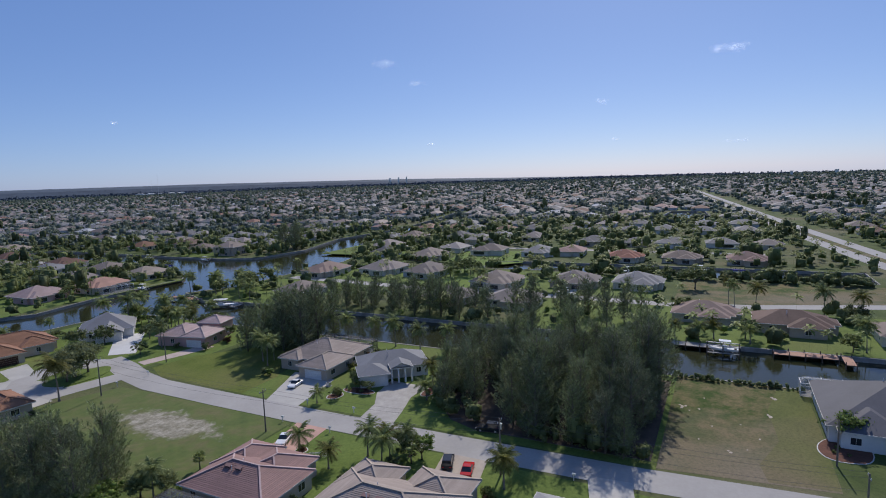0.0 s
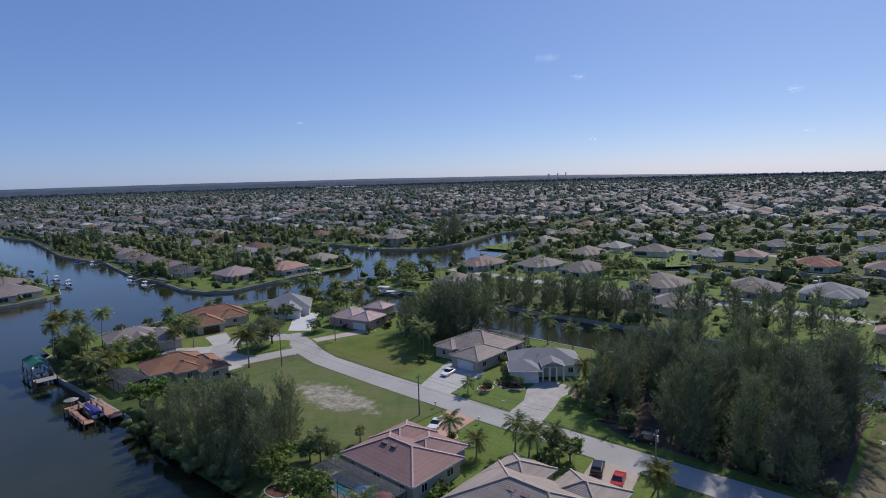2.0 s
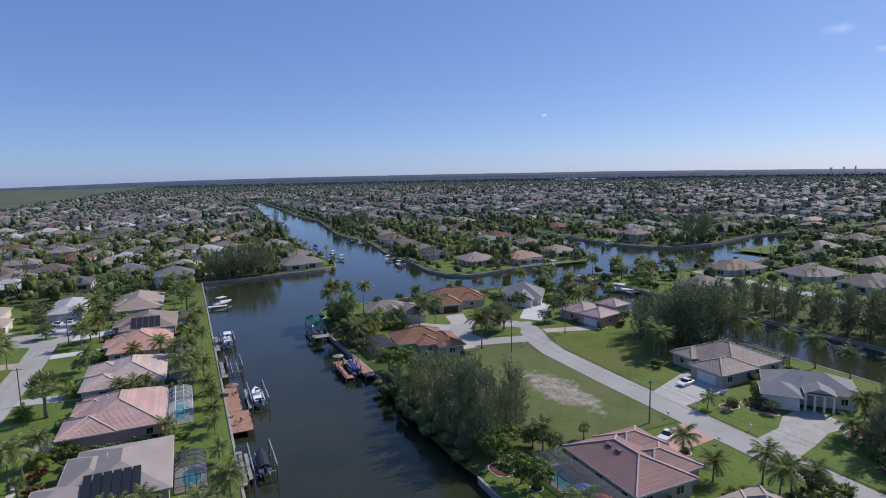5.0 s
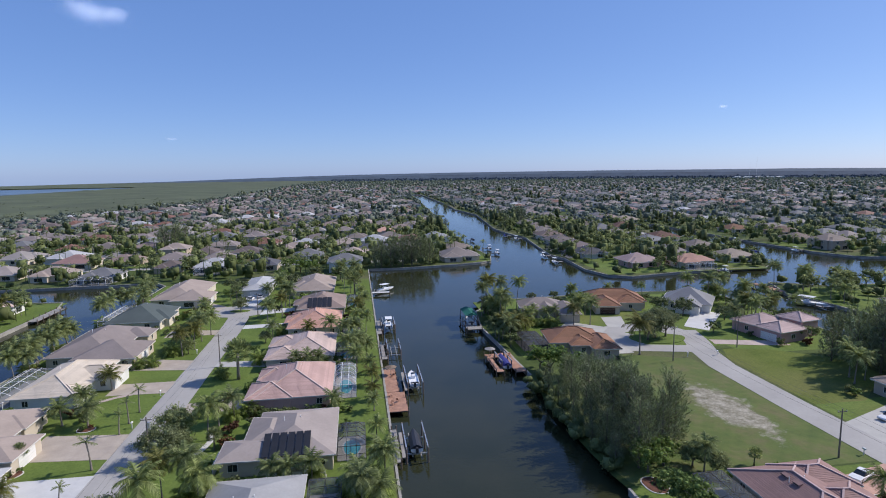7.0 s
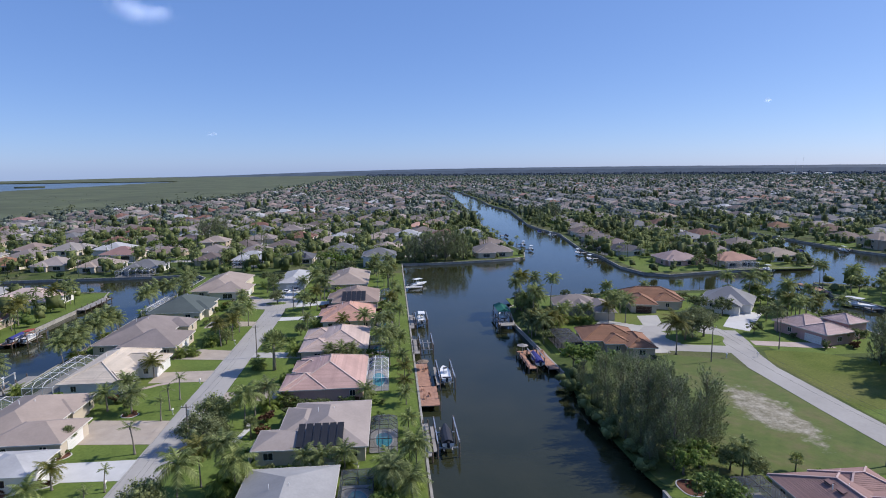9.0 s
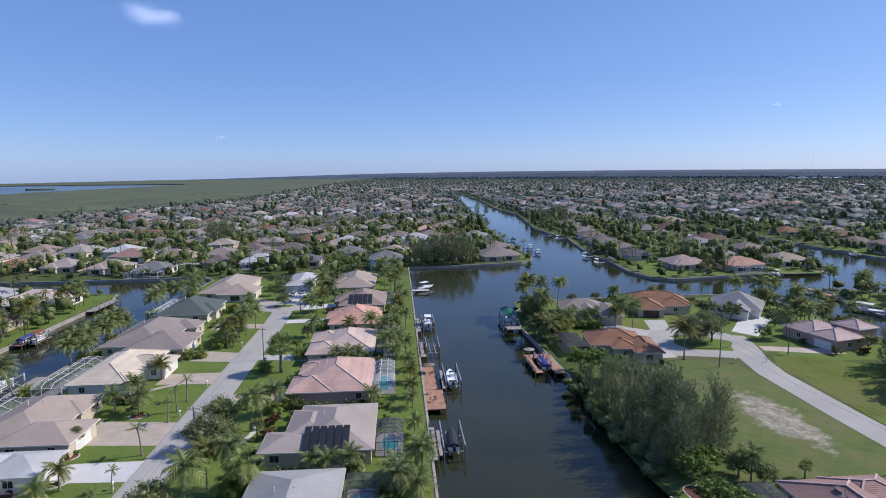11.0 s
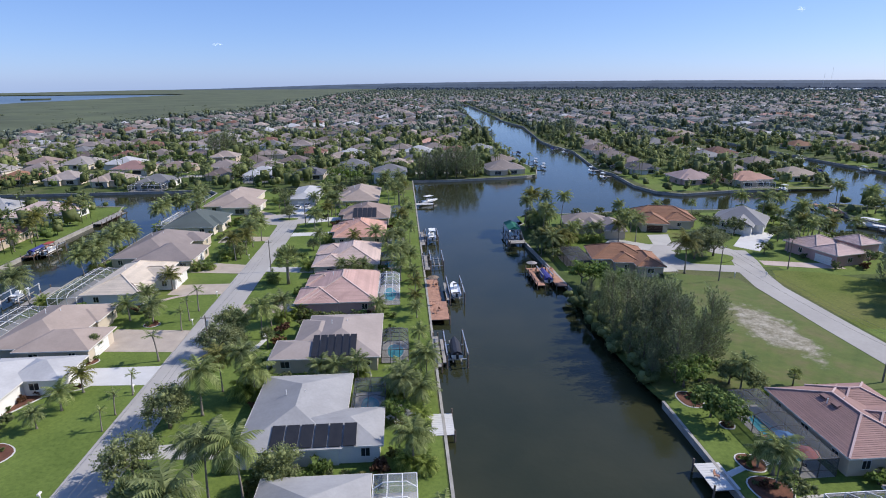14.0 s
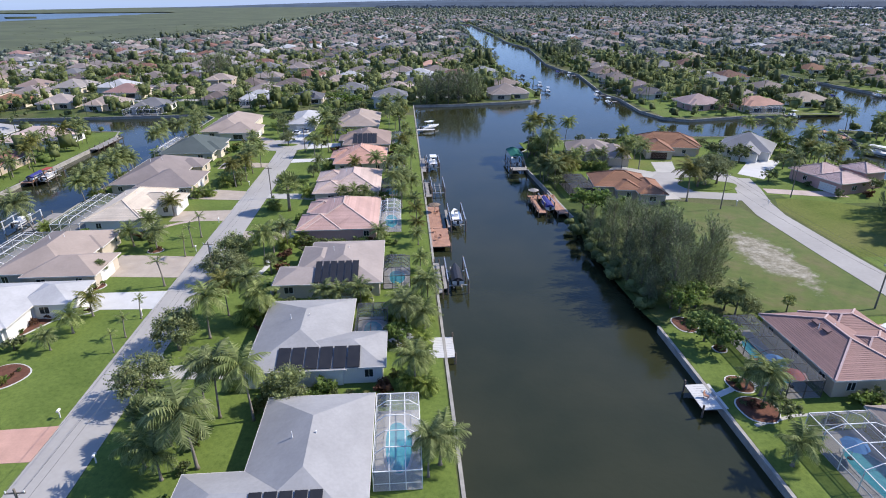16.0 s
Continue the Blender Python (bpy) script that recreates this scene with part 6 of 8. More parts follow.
for x, y, h in ((123, 107, 17), (126, 110, 19), (119, 117, 14), (117, 122, 12), (122, 126, 13), (127, 126, 14), (135, 127, 15), (136, 114, 17), (130, 107, 18), (134, 111, 18), (124, 114, 17), (128, 117, 18.5), (133, 117, 17.5), (136, 121, 15), (136.5, 106, 16), (124.5, 121, 14), (120.8, 112, 15), (131, 122, 15.5),
                (175, 99, 14.5), (177, 90, 15.0), (176, 84, 14.0), (170.8, 103, 13), (171, 80, 13), (181, 95, 14), (180, 110, 13), (182, 120, 13), (181, 132, 12), (172, 141, 11), (176, 76, 13), (170.5, 97, 15.5), (172.5, 92, 15.0), (171.5, 87, 14.5), (171, 115, 11), (173, 121, 11.5), (172, 127, 11), (174, 108, 12), (176, 117, 11), (172, 134, 11.5), (178, 126, 12), (177, 136, 11),
                (172, 70, 13), (178, 62, 14), (184, 58, 14), (174, 56, 13), (190, 50, 13), (180, 46, 13), (173, 42, 12), (188, 40, 13), (195, 36, 13), (176, 32, 12), (184, 28, 12), (193, 24, 11), (200, 44, 12), (204, 30, 12),
                (12, 291, 14), (17, 291.5, 16), (23, 292, 17), (28, 294, 18), (33, 295, 17), (38, 297, 16), (20, 297, 17), (13, 298, 15), (26, 301, 16), (9, 293, 13), (36, 304, 15), (30, 306, 16), (18, 304, 15),
                (-122, 385, 17), (-116, 388, 19), (-110, 390, 18), (-126, 394, 17), (-117, 398, 18), (312, 272, 18), (318, 277, 20), (324, 280, 20), (330, 284, 18), (322, 290, 19), (315, 288, 17), (100, 640, 16), (90, 640, 15), (148, 500, 17), (150, 520, 18), (142, 560, 16), (128, 480, 14)):
    pine(x, y, h)


# planting between the houses round the turning circle and along the waterside plots
def free(x, y, pad=0.5):
    if in_water(x, y, 0.8):
        return False
    for a, b2, c, d in BUILT + DRIVES:
        if a - pad < x < c + pad and b2 - pad < y < d + pad:
            return False
    return not (-44 < x < -36 or 83.5 < x < 92 or inside(x, y, GROVE))


k = 0
while k < 58:
    x, y = rnd.uniform(42, 137), rnd.uniform(150, 194)
    if free(x, y, 1.2) and not (66 < x < 101 and y < 166) and not (47 < x < 74 and 154 < y < 178):
        if rnd.random() < 0.55:
            palm(x, y, rnd.uniform(4.0, 7.5) * (0.65 if y > 180 else 1.0), rnd.random() < 0.15)
        else:
            tree(rnd.choice(("round", "round", "bright")), x, y, rnd.uniform(3.0, 5.5) * (0.7 if y > 180 else 1.0))
        k += 1
k = 0
while k < 20:
    x, y = rnd.uniform(39.2, 46.5), rnd.uniform(147, 196)
    if free(x, y, 0.8):
        if k % 5 < 2:
            tree("round", x, y, rnd.uniform(3.0, 4.6))
        else:
            palm(x, y, rnd.uniform(3.6, 6.6), rnd.random() < 0.15)
        k += 1
k = 0
while k < 14:
    x, y = rnd.choice((rnd.uniform(-29, -23), rnd.uniform(-82, -73), rnd.uniform(-56, -46))), rnd.uniform(150, 260)
    if free(x, y, 0.9):
        if rnd.random() < 0.6:
            palm(x, y, rnd.uniform(3.6, 7.5), rnd.random() < 0.2)
        else:
            tree(rnd.choice(("round", "bright", "gray")), x, y, rnd.uniform(2.5, 4.6))
        k += 1

# hedges between the waterside plots
for x0, x1, y in ((-20.5, -1.0, 112.6), (-17.0, -3.5, 139.2)):
    for k in range(int((x1 - x0) / 1.5)):
        shrub(rnd.choice(("green", "green", "bright", "red")), x0 + k * 1.5, y + rnd.uniform(-0.5, 0.5), rnd.uniform(0.9, 1.5))

# shrubs in the beds round the near houses
count = 0
for a, b2, c, d in list(BUILT):
    if not (-90 < a < 140 and 30 < b2 < 215) or (c - a) < 8:
        continue
    for k in range(10):
        side = rnd.randint(0, 3)
        x = rnd.uniform(a, c) if side < 2 else (a - rnd.uniform(0.5, 1.6) if side == 2 else c + rnd.uniform(0.5, 1.6))
        y = rnd.uniform(b2, d) if side > 1 else (b2 - rnd.uniform(0.5, 1.6) if side == 0 else d + rnd.uniform(0.5, 1.6))
        if free(x, y, 0.3) and count < 215:
            shrub(rnd.choice(("green", "green", "bright", "bright", "yellow", "red")), x, y, rnd.uniform(0.7, 1.7))
            count += 1


# ---------------------------------------------------------------- docks, lifts and boats
def dock(x0, y0, x1, y1, mat_key, label, z=0.1, step=3.2):
    d = thing("dock", (x0 + x1) / 2, (y0 + y1) / 2, 0, 0, label, "dock", "private docks")
    w, l = (x1 - x0) / 2, (y1 - y0) / 2
    g = Geo()
    n = max(2, int((y1 - y0) / 0.45))
    for k in range(n):
        a = -l + 2 * l * k / n
        g.box(-w, a, z - 0.05, w, a + 2 * l / n - 0.03, z)
    part("decking", g, M[mat_key], d)["kind"] = "stuff"
    part("joist", Geo().box(-w + 0.1, -l + 0.1, z - 0.25, w - 0.1, l - 0.1, z - 0.06), M["piling"], d)
    for k in range(max(2, int(2 * l / step) + 1)):
        m = max(1, int(2 * l / step))
        y = -l + 2 * l * min(k, m) / m
        for x in (-w, w):
            if in_water((x0 + x1) / 2 + x, (y0 + y1) / 2 + y):
                part("piling", Geo().tube([(x, y, -2.4), (x, y, z + 0.75)], [0.14, 0.13], 7), M["piling"], d)
    return d


def boat_hull(length, beam, height):
    """A lofted V hull with a raised bow, stern at y = 0."""
    g = Geo()
    n, secs = 9, []
    for k in range(n):
        s = k / (n - 1)
        wd = beam / 2 * (1 - max(0.0, (s - 0.5) / 0.5) ** 2.2) * (0.92 + 0.08 * s) + 0.02
        top = height * (1 + 0.22 * s * s)
        keel = 0.0 + height * 0.75 * max(0.0, (s - 0.72) / 0.28) ** 1.6
        secs.append([(-wd, s * length, top), (-wd * 0.93, s * length, keel + (top - keel) * 0.45), (0, s * length, keel), (wd * 0.93, s * length, keel + (top - keel) * 0.45), (wd, s * length, top)])
    for s in secs:
        g.v += s
    for k in range(n - 1):
        for j in range(4):
            g.f.append((k * 5 + j, k * 5 + j + 1, k * 5 + 6 + j, k * 5 + 5 + j))
    g.f.append((4, 3, 2, 1, 0))
    return g, secs


def boat(x, y, z, rz, length, beam, label, top=None, cover=None):
    b = thing("boat", x, y, z, rz, label, "boat", "boats on lifts and docks")
    h = 0.95
    g, secs = boat_hull(length, beam, h)
    part("hull", g, M["gelcoat"], b)
    d = Geo()
    vs = []
    for s in secs:
        vs += [(s[0][0] + 0.08, s[0][1], s[0][2] - 0.06), (s[4][0] - 0.08, s[4][1], s[4][2] - 0.06)]
    d.add(vs, [(2 * k, 2 * k + 1, 2 * k + 3, 2 * k + 2) for k in range(len(secs) - 1)])
    part("deck", d, M["gelcoat"], b)
    if cover:
        c = Geo()
        rows = []
        for s in secs[:-1]:
            w = s[4][0]
            rows += [(-w - 0.04, s[0][1], s[0][2] + 0.02), (-w * 0.5, s[0][1], s[0][2] + 0.55), (0, s[0][1], s[0][2] + 0.72), (w * 0.5, s[0][1], s[0][2] + 0.55), (w + 0.04, s[0][1], s[0][2] + 0.02)]
        c.add(rows, [(k * 5 + j, k * 5 + j + 1, k * 5 + 6 + j, k * 5 + 5 + j) for k in range(len(secs) - 2) for j in range(4)] + [(0, 1, 2, 3, 4)])
        part("cover", c, M[cover], b)
    else:
        part("console", Geo().bevel_box(-0.45, length * 0.38, h - 0.1, 0.45, length * 0.55, h + 0.75, 0.1), M["gelcoat"], b)
        part("windshield", Geo().add([(-0.5, length * 0.56, h + 0.6), (0.5, length * 0.56, h + 0.6), (0.42, length * 0.5, h + 1.15), (-0.42, length * 0.5, h + 1.15)], [(0, 1, 2, 3)]), M["glass"], b)
        part("bench", Geo().bevel_box(-beam * 0.36, 0.4, h - 0.35, beam * 0.36, 0.95, h + 0.15, 0.08), M["dark_trim"], b)
    if top:
        part("canopy", Geo().bevel_box(-beam * 0.42, length * 0.25, h + 1.85, beam * 0.42, length * 0.66, h + 1.97, 0.05), M[top], b)
        for sx in (-1, 1):
            for yy in (0.32, 0.6):
                part("canopy_post", Geo().bar((sx * beam * 0.36, length * yy, h - 0.1), (sx * beam * 0.33, length * yy, h + 1.86), 0.06), M["alu"], b)
    part("outboard_motor", Geo().bevel_box(-0.22, -0.55, 0.3, 0.22, -0.02, 1.35, 0.08), M["dark_trim"], b)
    return b


def boat_lift(x0, y0, x1, y1, label, mat_key="piling"):
    l = thing("boat_lift", (x0 + x1) / 2, (y0 + y1) / 2, 0, 0, label, "boat lift", "boat lifts")
    w, d = (x1 - x0) / 2, (y1 - y0) / 2
    for x in (-w, w):
        for y in (-d, 0, d):
            part("piling", Geo().tube([(x, y, -2.4), (x, y, 1.9)], [0.16, 0.15], 7), M[mat_key], l)
        part("top_beam", Geo().bar((x, -d - 0.3, 1.75), (x, d + 0.3, 1.75), 0.2), M["alu"], l)
    for y in (-d * 0.6, d * 0.6):
        part("cradle_beam", Geo().bar((-w, y, -0.35), (w, y, -0.35), 0.22), M["alu"], l)
    for x in (-w * 0.4, w * 0.4):
        part("bunk", Geo().bar((x, -d * 0.9, -0.1), (x, d * 0.9, -0.1), 0.18), M["deck_gray"], l)
    part("catwalk", Geo().box(-w - 0.7, -d, 0.0, -w - 0.1, d, 0.1), M["deck_gray"], l)
    return l


dock(3.4, 69.7, 6.6, 75.2, "white_concrete", "white concrete dock landing at the seawall")
dock(5.2, 110.5, 9.3, 121.0, "deck_red", "red-brown timber dock with seats")
dock(5.2, 121.2, 8.2, 136.0, "deck_red", "red-brown timber dock beside a boat lift")
dock(5.3, 144, 7.0, 157.0, "deck_gray", "weathered gray dock along the seawall")
dock(5.3, 168, 6.6, 184.0, "deck_gray", "weathered gray dock along the seawall")
dock(5.3, 228, 12.5, 230.6, "white_concrete", "pale finger dock jutting into the canal")
dock(5.3, 89.8, 6.2, 102.5, "deck_gray", "narrow gray catwalk along the seawall")
boat_lift(7.2, 91.3, 10.9, 101.2, "empty boat lift of dark pilings and gray beams")
boat_lift(10.2, 121.5, 13.6, 133.5, "boat lift with a white boat beside a red dock")
boat_lift(7.2, 146.4, 10.6, 156.4, "empty boat lift with leaning pilings")
boat_lift(7.2, 172.0, 10.8, 181.6, "boat lift holding a white cabin boat")
boat(11.9, 123.0, 0.0, 0, 8.6, 2.5, "white open boat with dark seats on a lift")
boat(9.0, 172.4, 0.0, 0, 8.2, 2.6, "white boat with a pale hardtop on a lift", "gelcoat")
boat(7.2, 233.0, -0.7, -52, 9.5, 2.8, "white cabin cruiser beside a pale dock", "gelcoat")
boat(9.1, 92.6, -0.1, 0, 7.0, 2.3, "dark covered boat low in a lift", None, "dark_trim")
dock(37.0, 55.8, 40.4, 61.0, "white_concrete", "white landing dock with a ladder at the seawall")
dock(37.0, 128.6, 39.6, 143.5, "deck_red", "red-brown timber dock behind a boat lift")
dock(32.4, 129.4, 34.4, 143.0, "deck_red", "red-brown timber finger dock")
dock(34.45, 140.2, 36.95, 143.2, "deck_red", "red-brown timber landing joining two docks")
boat(35.7, 131.4, -0.2, 0, 8.2, 2.4, "boat under a deep blue cover on a lift", None, "canvas_blue")
boat_lift(34.5, 132.2, 36.9, 139.8, "boat lift holding a blue-covered boat")
dock(32.8, 167.5, 37.4, 171.0, "deck_gray", "gray timber dock on dark pilings")
boat(35.0, 172.0, 0.0, 0, 8.0, 2.5, "white boat under a green canopy at a dock", "canvas_green")
boat_lift(33.0, 172.2, 36.8, 181.0, "boat lift with a green-topped boat")
part_b = thing("boathouse_canopy", 35.0, 176.6, 0, 0, "deep green canvas canopy over a boat lift", "canopy")
part("cover", Geo().add([(-2.0, -4.8, 3.4), (2.0, -4.8, 3.4), (2.0, 4.8, 3.4), (-2.0, 4.8, 3.4), (0, -4.6, 4.2), (0, 4.6, 4.2)], [(0, 1, 4), (1, 2, 5, 4), (2, 3, 5), (3, 0, 4, 5)]), M["canvas_green"], part_b)
for sx in (-1.9, 1.9):
    for sy in (-4.4, 4.4):
        part("post", Geo().bar((sx, sy, -2.4), (sx, sy, 3.42), 0.14), M["piling"], part_b)
# back canal, basin and west canal
dock(159.5, 172, 164.6, 175.0, "deck_gray", "gray dock in the basin inlet")
dock(163.8, 198.0, 167.4, 216.0, "deck_red", "reddish dock on a palm-planted point")
boat(158.0, 186.0, -0.75, -150, 13.0, 3.8, "large white cruiser with a blue hull stripe at a dock", "gelcoat")
dock(163.2, -26.0, 166.8, -12.0, "deck_red", "red timber dock on the back canal")
dock(159.5, -29.0, 166.6, -26.8, "deck_red", "red timber finger dock on the back canal")
dock(163.6, -2.0, 166.8, 12.4, "deck_gray", "weathered dock along the back canal")
boat_lift(160.0, -4.2, 163.4, 3.4, "boat lift holding a white boat on the back canal")
boat(161.7, -4.0, 0.0, 0, 7.0, 2.4, "white boat with a bimini on a lift", "gelcoat")
dock(160.0, -60.0, 166.8, -40.0, "deck_red", "red timber dock with moored boats")
boat_lift(-106.2, 166.0, -103.0, 175.0, "boat lift with a red-topped boat on the west canal")
boat(-104.6, 166.4, 0.0, 0, 7.6, 2.3, "white boat under a red canvas top on a lift", "red_cloth")
dock(-110.0, 165.0, -106.6, 178.0, "deck_red", "red-brown dock on the west canal")
dock(-110.0, 205.0, -107.0, 224.0, "deck_gray", "gray dock on the west canal")
boat(-107.8, 166.0, 0.2, 0, 7.0, 2.3, "small white boat on a dock", None, "canvas_blue")
boat_lift(-92.0, 128.0, -88.0, 136.0, "white boat lift on the west canal", "alu_white")
boat(-90.0, 128.5, 0.0, 0, 7.0, 2.3, "white boat on a lift by the west canal")
dock(-86.6, 126.0, -84.0, 138.0, "deck_gray", "gray dock on the west canal")
boat_lift(-92.0, 108.0, -88.0, 116.0, "white boat lift near a pool cage", "alu_white")
for x, y, rz, cv in ((110.0, 312, 90, None), (116.0, 420, 90, "canvas_blue"), (119.0, 400, 90, None), (109.0, 290, 90, None), (171, 247.5, 0, None), (226, 300, -60, "canvas_blue"), (262.0, 300, 0, None), (259, 350, 0, None),
                     (78.6, 330, 0, None), (79, 352, 0, None), (78, 400, 0, "dark_trim"), (296, 10, 0, None), (295.5, -6, 0, "canvas_blue"), (275, 40, 0, None)):
    wx = 1.0 if in_water(x + 5, y) else -1.0
    dock(min(x, x + wx * 3.0), y - 1.0, max(x, x + wx * 3.0), y + 1.0, "deck_gray", "small far dock of weathered timber")
    boat(x + wx * 4.4, y - 3, -0.7, 0, 7.0, 2.3, "small white boat moored at a far dock", None if cv else "gelcoat", cv)


# ---------------------------------------------------------------- cars
def car(x, y, rz, paint, label, suv=False):
    c = thing("car", x, y, 0.05, rz, label, "car", "parked cars")
    L, W, H = (4.7, 1.85, 1.75) if suv else (4.6, 1.8, 1.42)
    belt = 0.98 if suv else 0.86
    prof = [(-L / 2, 0.42), (-L / 2 + 0.05, belt - 0.08), (-L / 2 + 0.5, belt), (L / 2 - 1.1, belt), (L / 2 - 0.1, belt - 0.2), (L / 2, 0.45), (L / 2 - 0.15, 0.25), (-L / 2 + 0.15, 0.25)]
    g = Geo()
    n = len(prof)
    for s, k in ((-1, 0.0), (-1, 0.08), (1, 0.08), (1, 0.0)):
        sc = 0.96 if k == 0.0 else 1.0
        g.v += [(px * sc, s * (W / 2 - (0.0 if k else 0.0) - (0 if sc == 1 else -0.03)) * (1 if sc < 1 else 0.97), pz) for px, pz in prof]
    g.v = [(px * 0.97 if i // n in (0, 3) else px, (-W / 2 if i // n == 0 else -W / 2 + 0.09 if i // n == 1 else W / 2 - 0.09 if i // n == 2 else W / 2), pz - (0.05 if i // n in (0, 3) and pz > 0.7 else 0)) for i, (px, _, pz) in enumerate(g.v)]
    for lv in range(3):
        for i in range(n):
            j = (i + 1) % n
            g.f.append((lv * n + i, lv * n + j, lv * n + n + j, lv * n + n + i))
    g.f += [tuple(range(n - 1, -1, -1)), tuple(range(3 * n, 4 * n))]
    part("body", g, M[paint], c, smooth=False)
    r0, r1 = (-L / 2 + 0.15, L / 2 - 1.35) if suv else (-L / 2 + 0.75, L / 2 - 1.35)
    t0, t1 = (r0 + 0.25, r1 - 0.75) if suv else (r0 + 0.75, r1 - 0.8)
    wb, wt = W / 2 - 0.08, W / 2 - 0.24
    cab = [(r0, -wb, belt - 0.01), (r1, -wb, belt - 0.01), (r1, wb, belt - 0.01), (r0, wb, belt - 0.01), (t0, -wt, H - 0.04), (t1, -wt, H - 0.04), (t1, wt, H - 0.04), (t0, wt, H - 0.04)]
    for key, f in (("side_window", (0, 1, 5, 4)), ("windscreen", (1, 2, 6, 5)), ("side_window", (2, 3, 7, 6)), ("rear_window", (3, 0, 4, 7))):
        part(key, Geo().add([cab[i] for i in f], [(0, 1, 2, 3)]), M["glass"], c)
    part("roof_panel", Geo().bevel_box(t0 - 0.06, -wt - 0.04, H - 0.06, t1 + 0.06, wt + 0.04, H, 0.025), M[paint], c)
    for sx in (-L * 0.3, L * 0.31):
        for sy in (-1, 1):
            w = part("wheel", Geo().tube([(sx, sy * (W / 2 - 0.22), 0.33), (sx, sy * (W / 2 + 0.01), 0.33)], [0.33, 0.33], 14), M["tyre"], c)
            part("rim", Geo().tube([(sx, sy * (W / 2), 0.33), (sx, sy * (W / 2 + 0.025), 0.33)], [0.2, 0.18], 10), M["alu"], w)
    for sy in (-1, 1):
        part("headlight", Geo().bevel_box(L / 2 - 0.12, sy * 0.6 - 0.2, 0.58, L / 2 - 0.01, sy * 0.6 + 0.2, 0.72, 0.03), M["gelcoat"], c)
        part("tail_light", Geo().bevel_box(-L / 2 - 0.01, sy * 0.62 - 0.18, 0.62, -L / 2 + 0.08, sy * 0.62 + 0.18, 0.78, 0.03), M["car_red"], c)
    return c


car(100.2, 90.2, 190, "car_white", "white sedan parked on a pale driveway")
car(76.6, 72.6, 200, "car_white", "white sedan parked on a pink driveway")
car(80.6, 40.6, 20, "car_dark", "black sport utility car parked beside a red car", True)
car(79.6, 36.6, 15, "car_red", "bright red car parked on a driveway")
car(95.0, 39.0, 100, "car_dark", "dark car in deep shade under the pines", True)
car(-41.5, 225.0, 80, "car_white", "white car parked on a white driveway")
car(-38.4, 229.0, 85, "car_silver", "silver car parked on a white driveway")
car(-52.5, 181.0, 5, "car_dark", "dark car on a palm-shaded driveway")
car(226.0, 57.0, 10, "car_white", "white car on a far driveway")
car(225.0, 83.5, 10, "car_silver", "silver car on a far driveway")


# ---------------------------------------------------------------- poles, wires, small things
def pole(x, y, h, label, transformer=False, arm=True):
    p = thing("utility_pole", x, y, 0, 0, label, "utility pole", "utility poles")
    part("post", Geo().tube([(0, 0, -0.3), (0, 0, h)], [0.16, 0.10], 8), M["pole_wood"], p)
    if arm:
        part("crossarm", Geo().bar((-0.9, 0, h - 0.5), (0.9, 0, h - 0.5), 0.1, 0.12), M["pole_wood"], p)
        for dx in (-0.8, 0.0, 0.8):
            part("insulator", Geo().tube([(dx, 0, h - 0.45), (dx, 0, h - 0.2)], [0.06, 0.04], 6), M["alu_white"], p)
    if transformer:
        part("transformer", Geo().tube([(0.32, 0, h - 1.9), (0.32, 0, h - 0.95)], [0.24, 0.24], 10), M["alu"], p, "gray cylindrical transformer")
    return p


def wire(a, b, sag, label):
    n = 14
    pts = [tuple(Vector(a).lerp(Vector(b), k / n) - Vector((0, 0, sag * 4 * (k / n) * (1 - k / n)))) for k in range(n + 1)]
    return solid("overhead_wire", Geo().tube(pts, [0.018] * (n + 1), 4), M["wire"], label, "cable", "", "overhead wires")


EAST_POLES = [(78.3, 129.2, 9.2), (78.5, 78.9, 8.6), (80.8, 31.3, 9.6), (83.0, -17.0, 9.4)]
for k, (x, y, h) in enumerate(EAST_POLES):
    pole(x, y, h, "weathered wooden utility pole at the street edge", k == 2)
for (x0, y0, h0), (x1, y1, h1) in zip(EAST_POLES, EAST_POLES[1:]):
    for dx, dz in ((-0.8, 0.2), (0.8, 0.2), (0.0, 2.4)):
        wire((x0 + dx, y0, h0 - dz), (x1 + dx, y1, h1 - dz), 0.7, "thin power line slung between street poles")
pole(101.4, 136.6, 8.0, "plain wooden pole beside a driveway", False, False)
pole(104.0, -17.0, 7.6, "plain wooden pole on the verge", False, False)
WEST_POLES = [(-35.2, 40.0, 8.6), (-35.4, 96.1, 8.6), (-35.2, 146.0, 8.6), (-34.0, 196.0, 8.6)]
for k, (x, y, h) in enumerate(WEST_POLES):
    pole(x, y, h, "wooden utility pole on the street verge", k == 1)
for (x0, y0, h0), (x1, y1, h1) in zip(WEST_POLES, WEST_POLES[1:]):
    for dx, dz in ((-0.8, 0.2), (0.8, 0.2), (0.0, 2.2)):
        wire((x0 + dx, y0, h0 - dz), (x1 + dx, y1, h1 - dz), 0.8, "thin power line above the street verge")


def mailbox(x, y):
    def make():
        b = thing("mailbox", 0, 0, 0, 0, "white mailbox on a post at the kerb", "mailbox", "mailboxes")
        part("post", Geo().bar((0, 0, -0.1), (0, 0, 1.0), 0.12), M["white_paint"], b)
        part("box", Geo().bevel_box(-0.13, -0.3, 1.0, 0.13, 0.3, 1.3, 0.05), M["white_paint"], b)
        return b
    return put("mailbox", make, x, y)


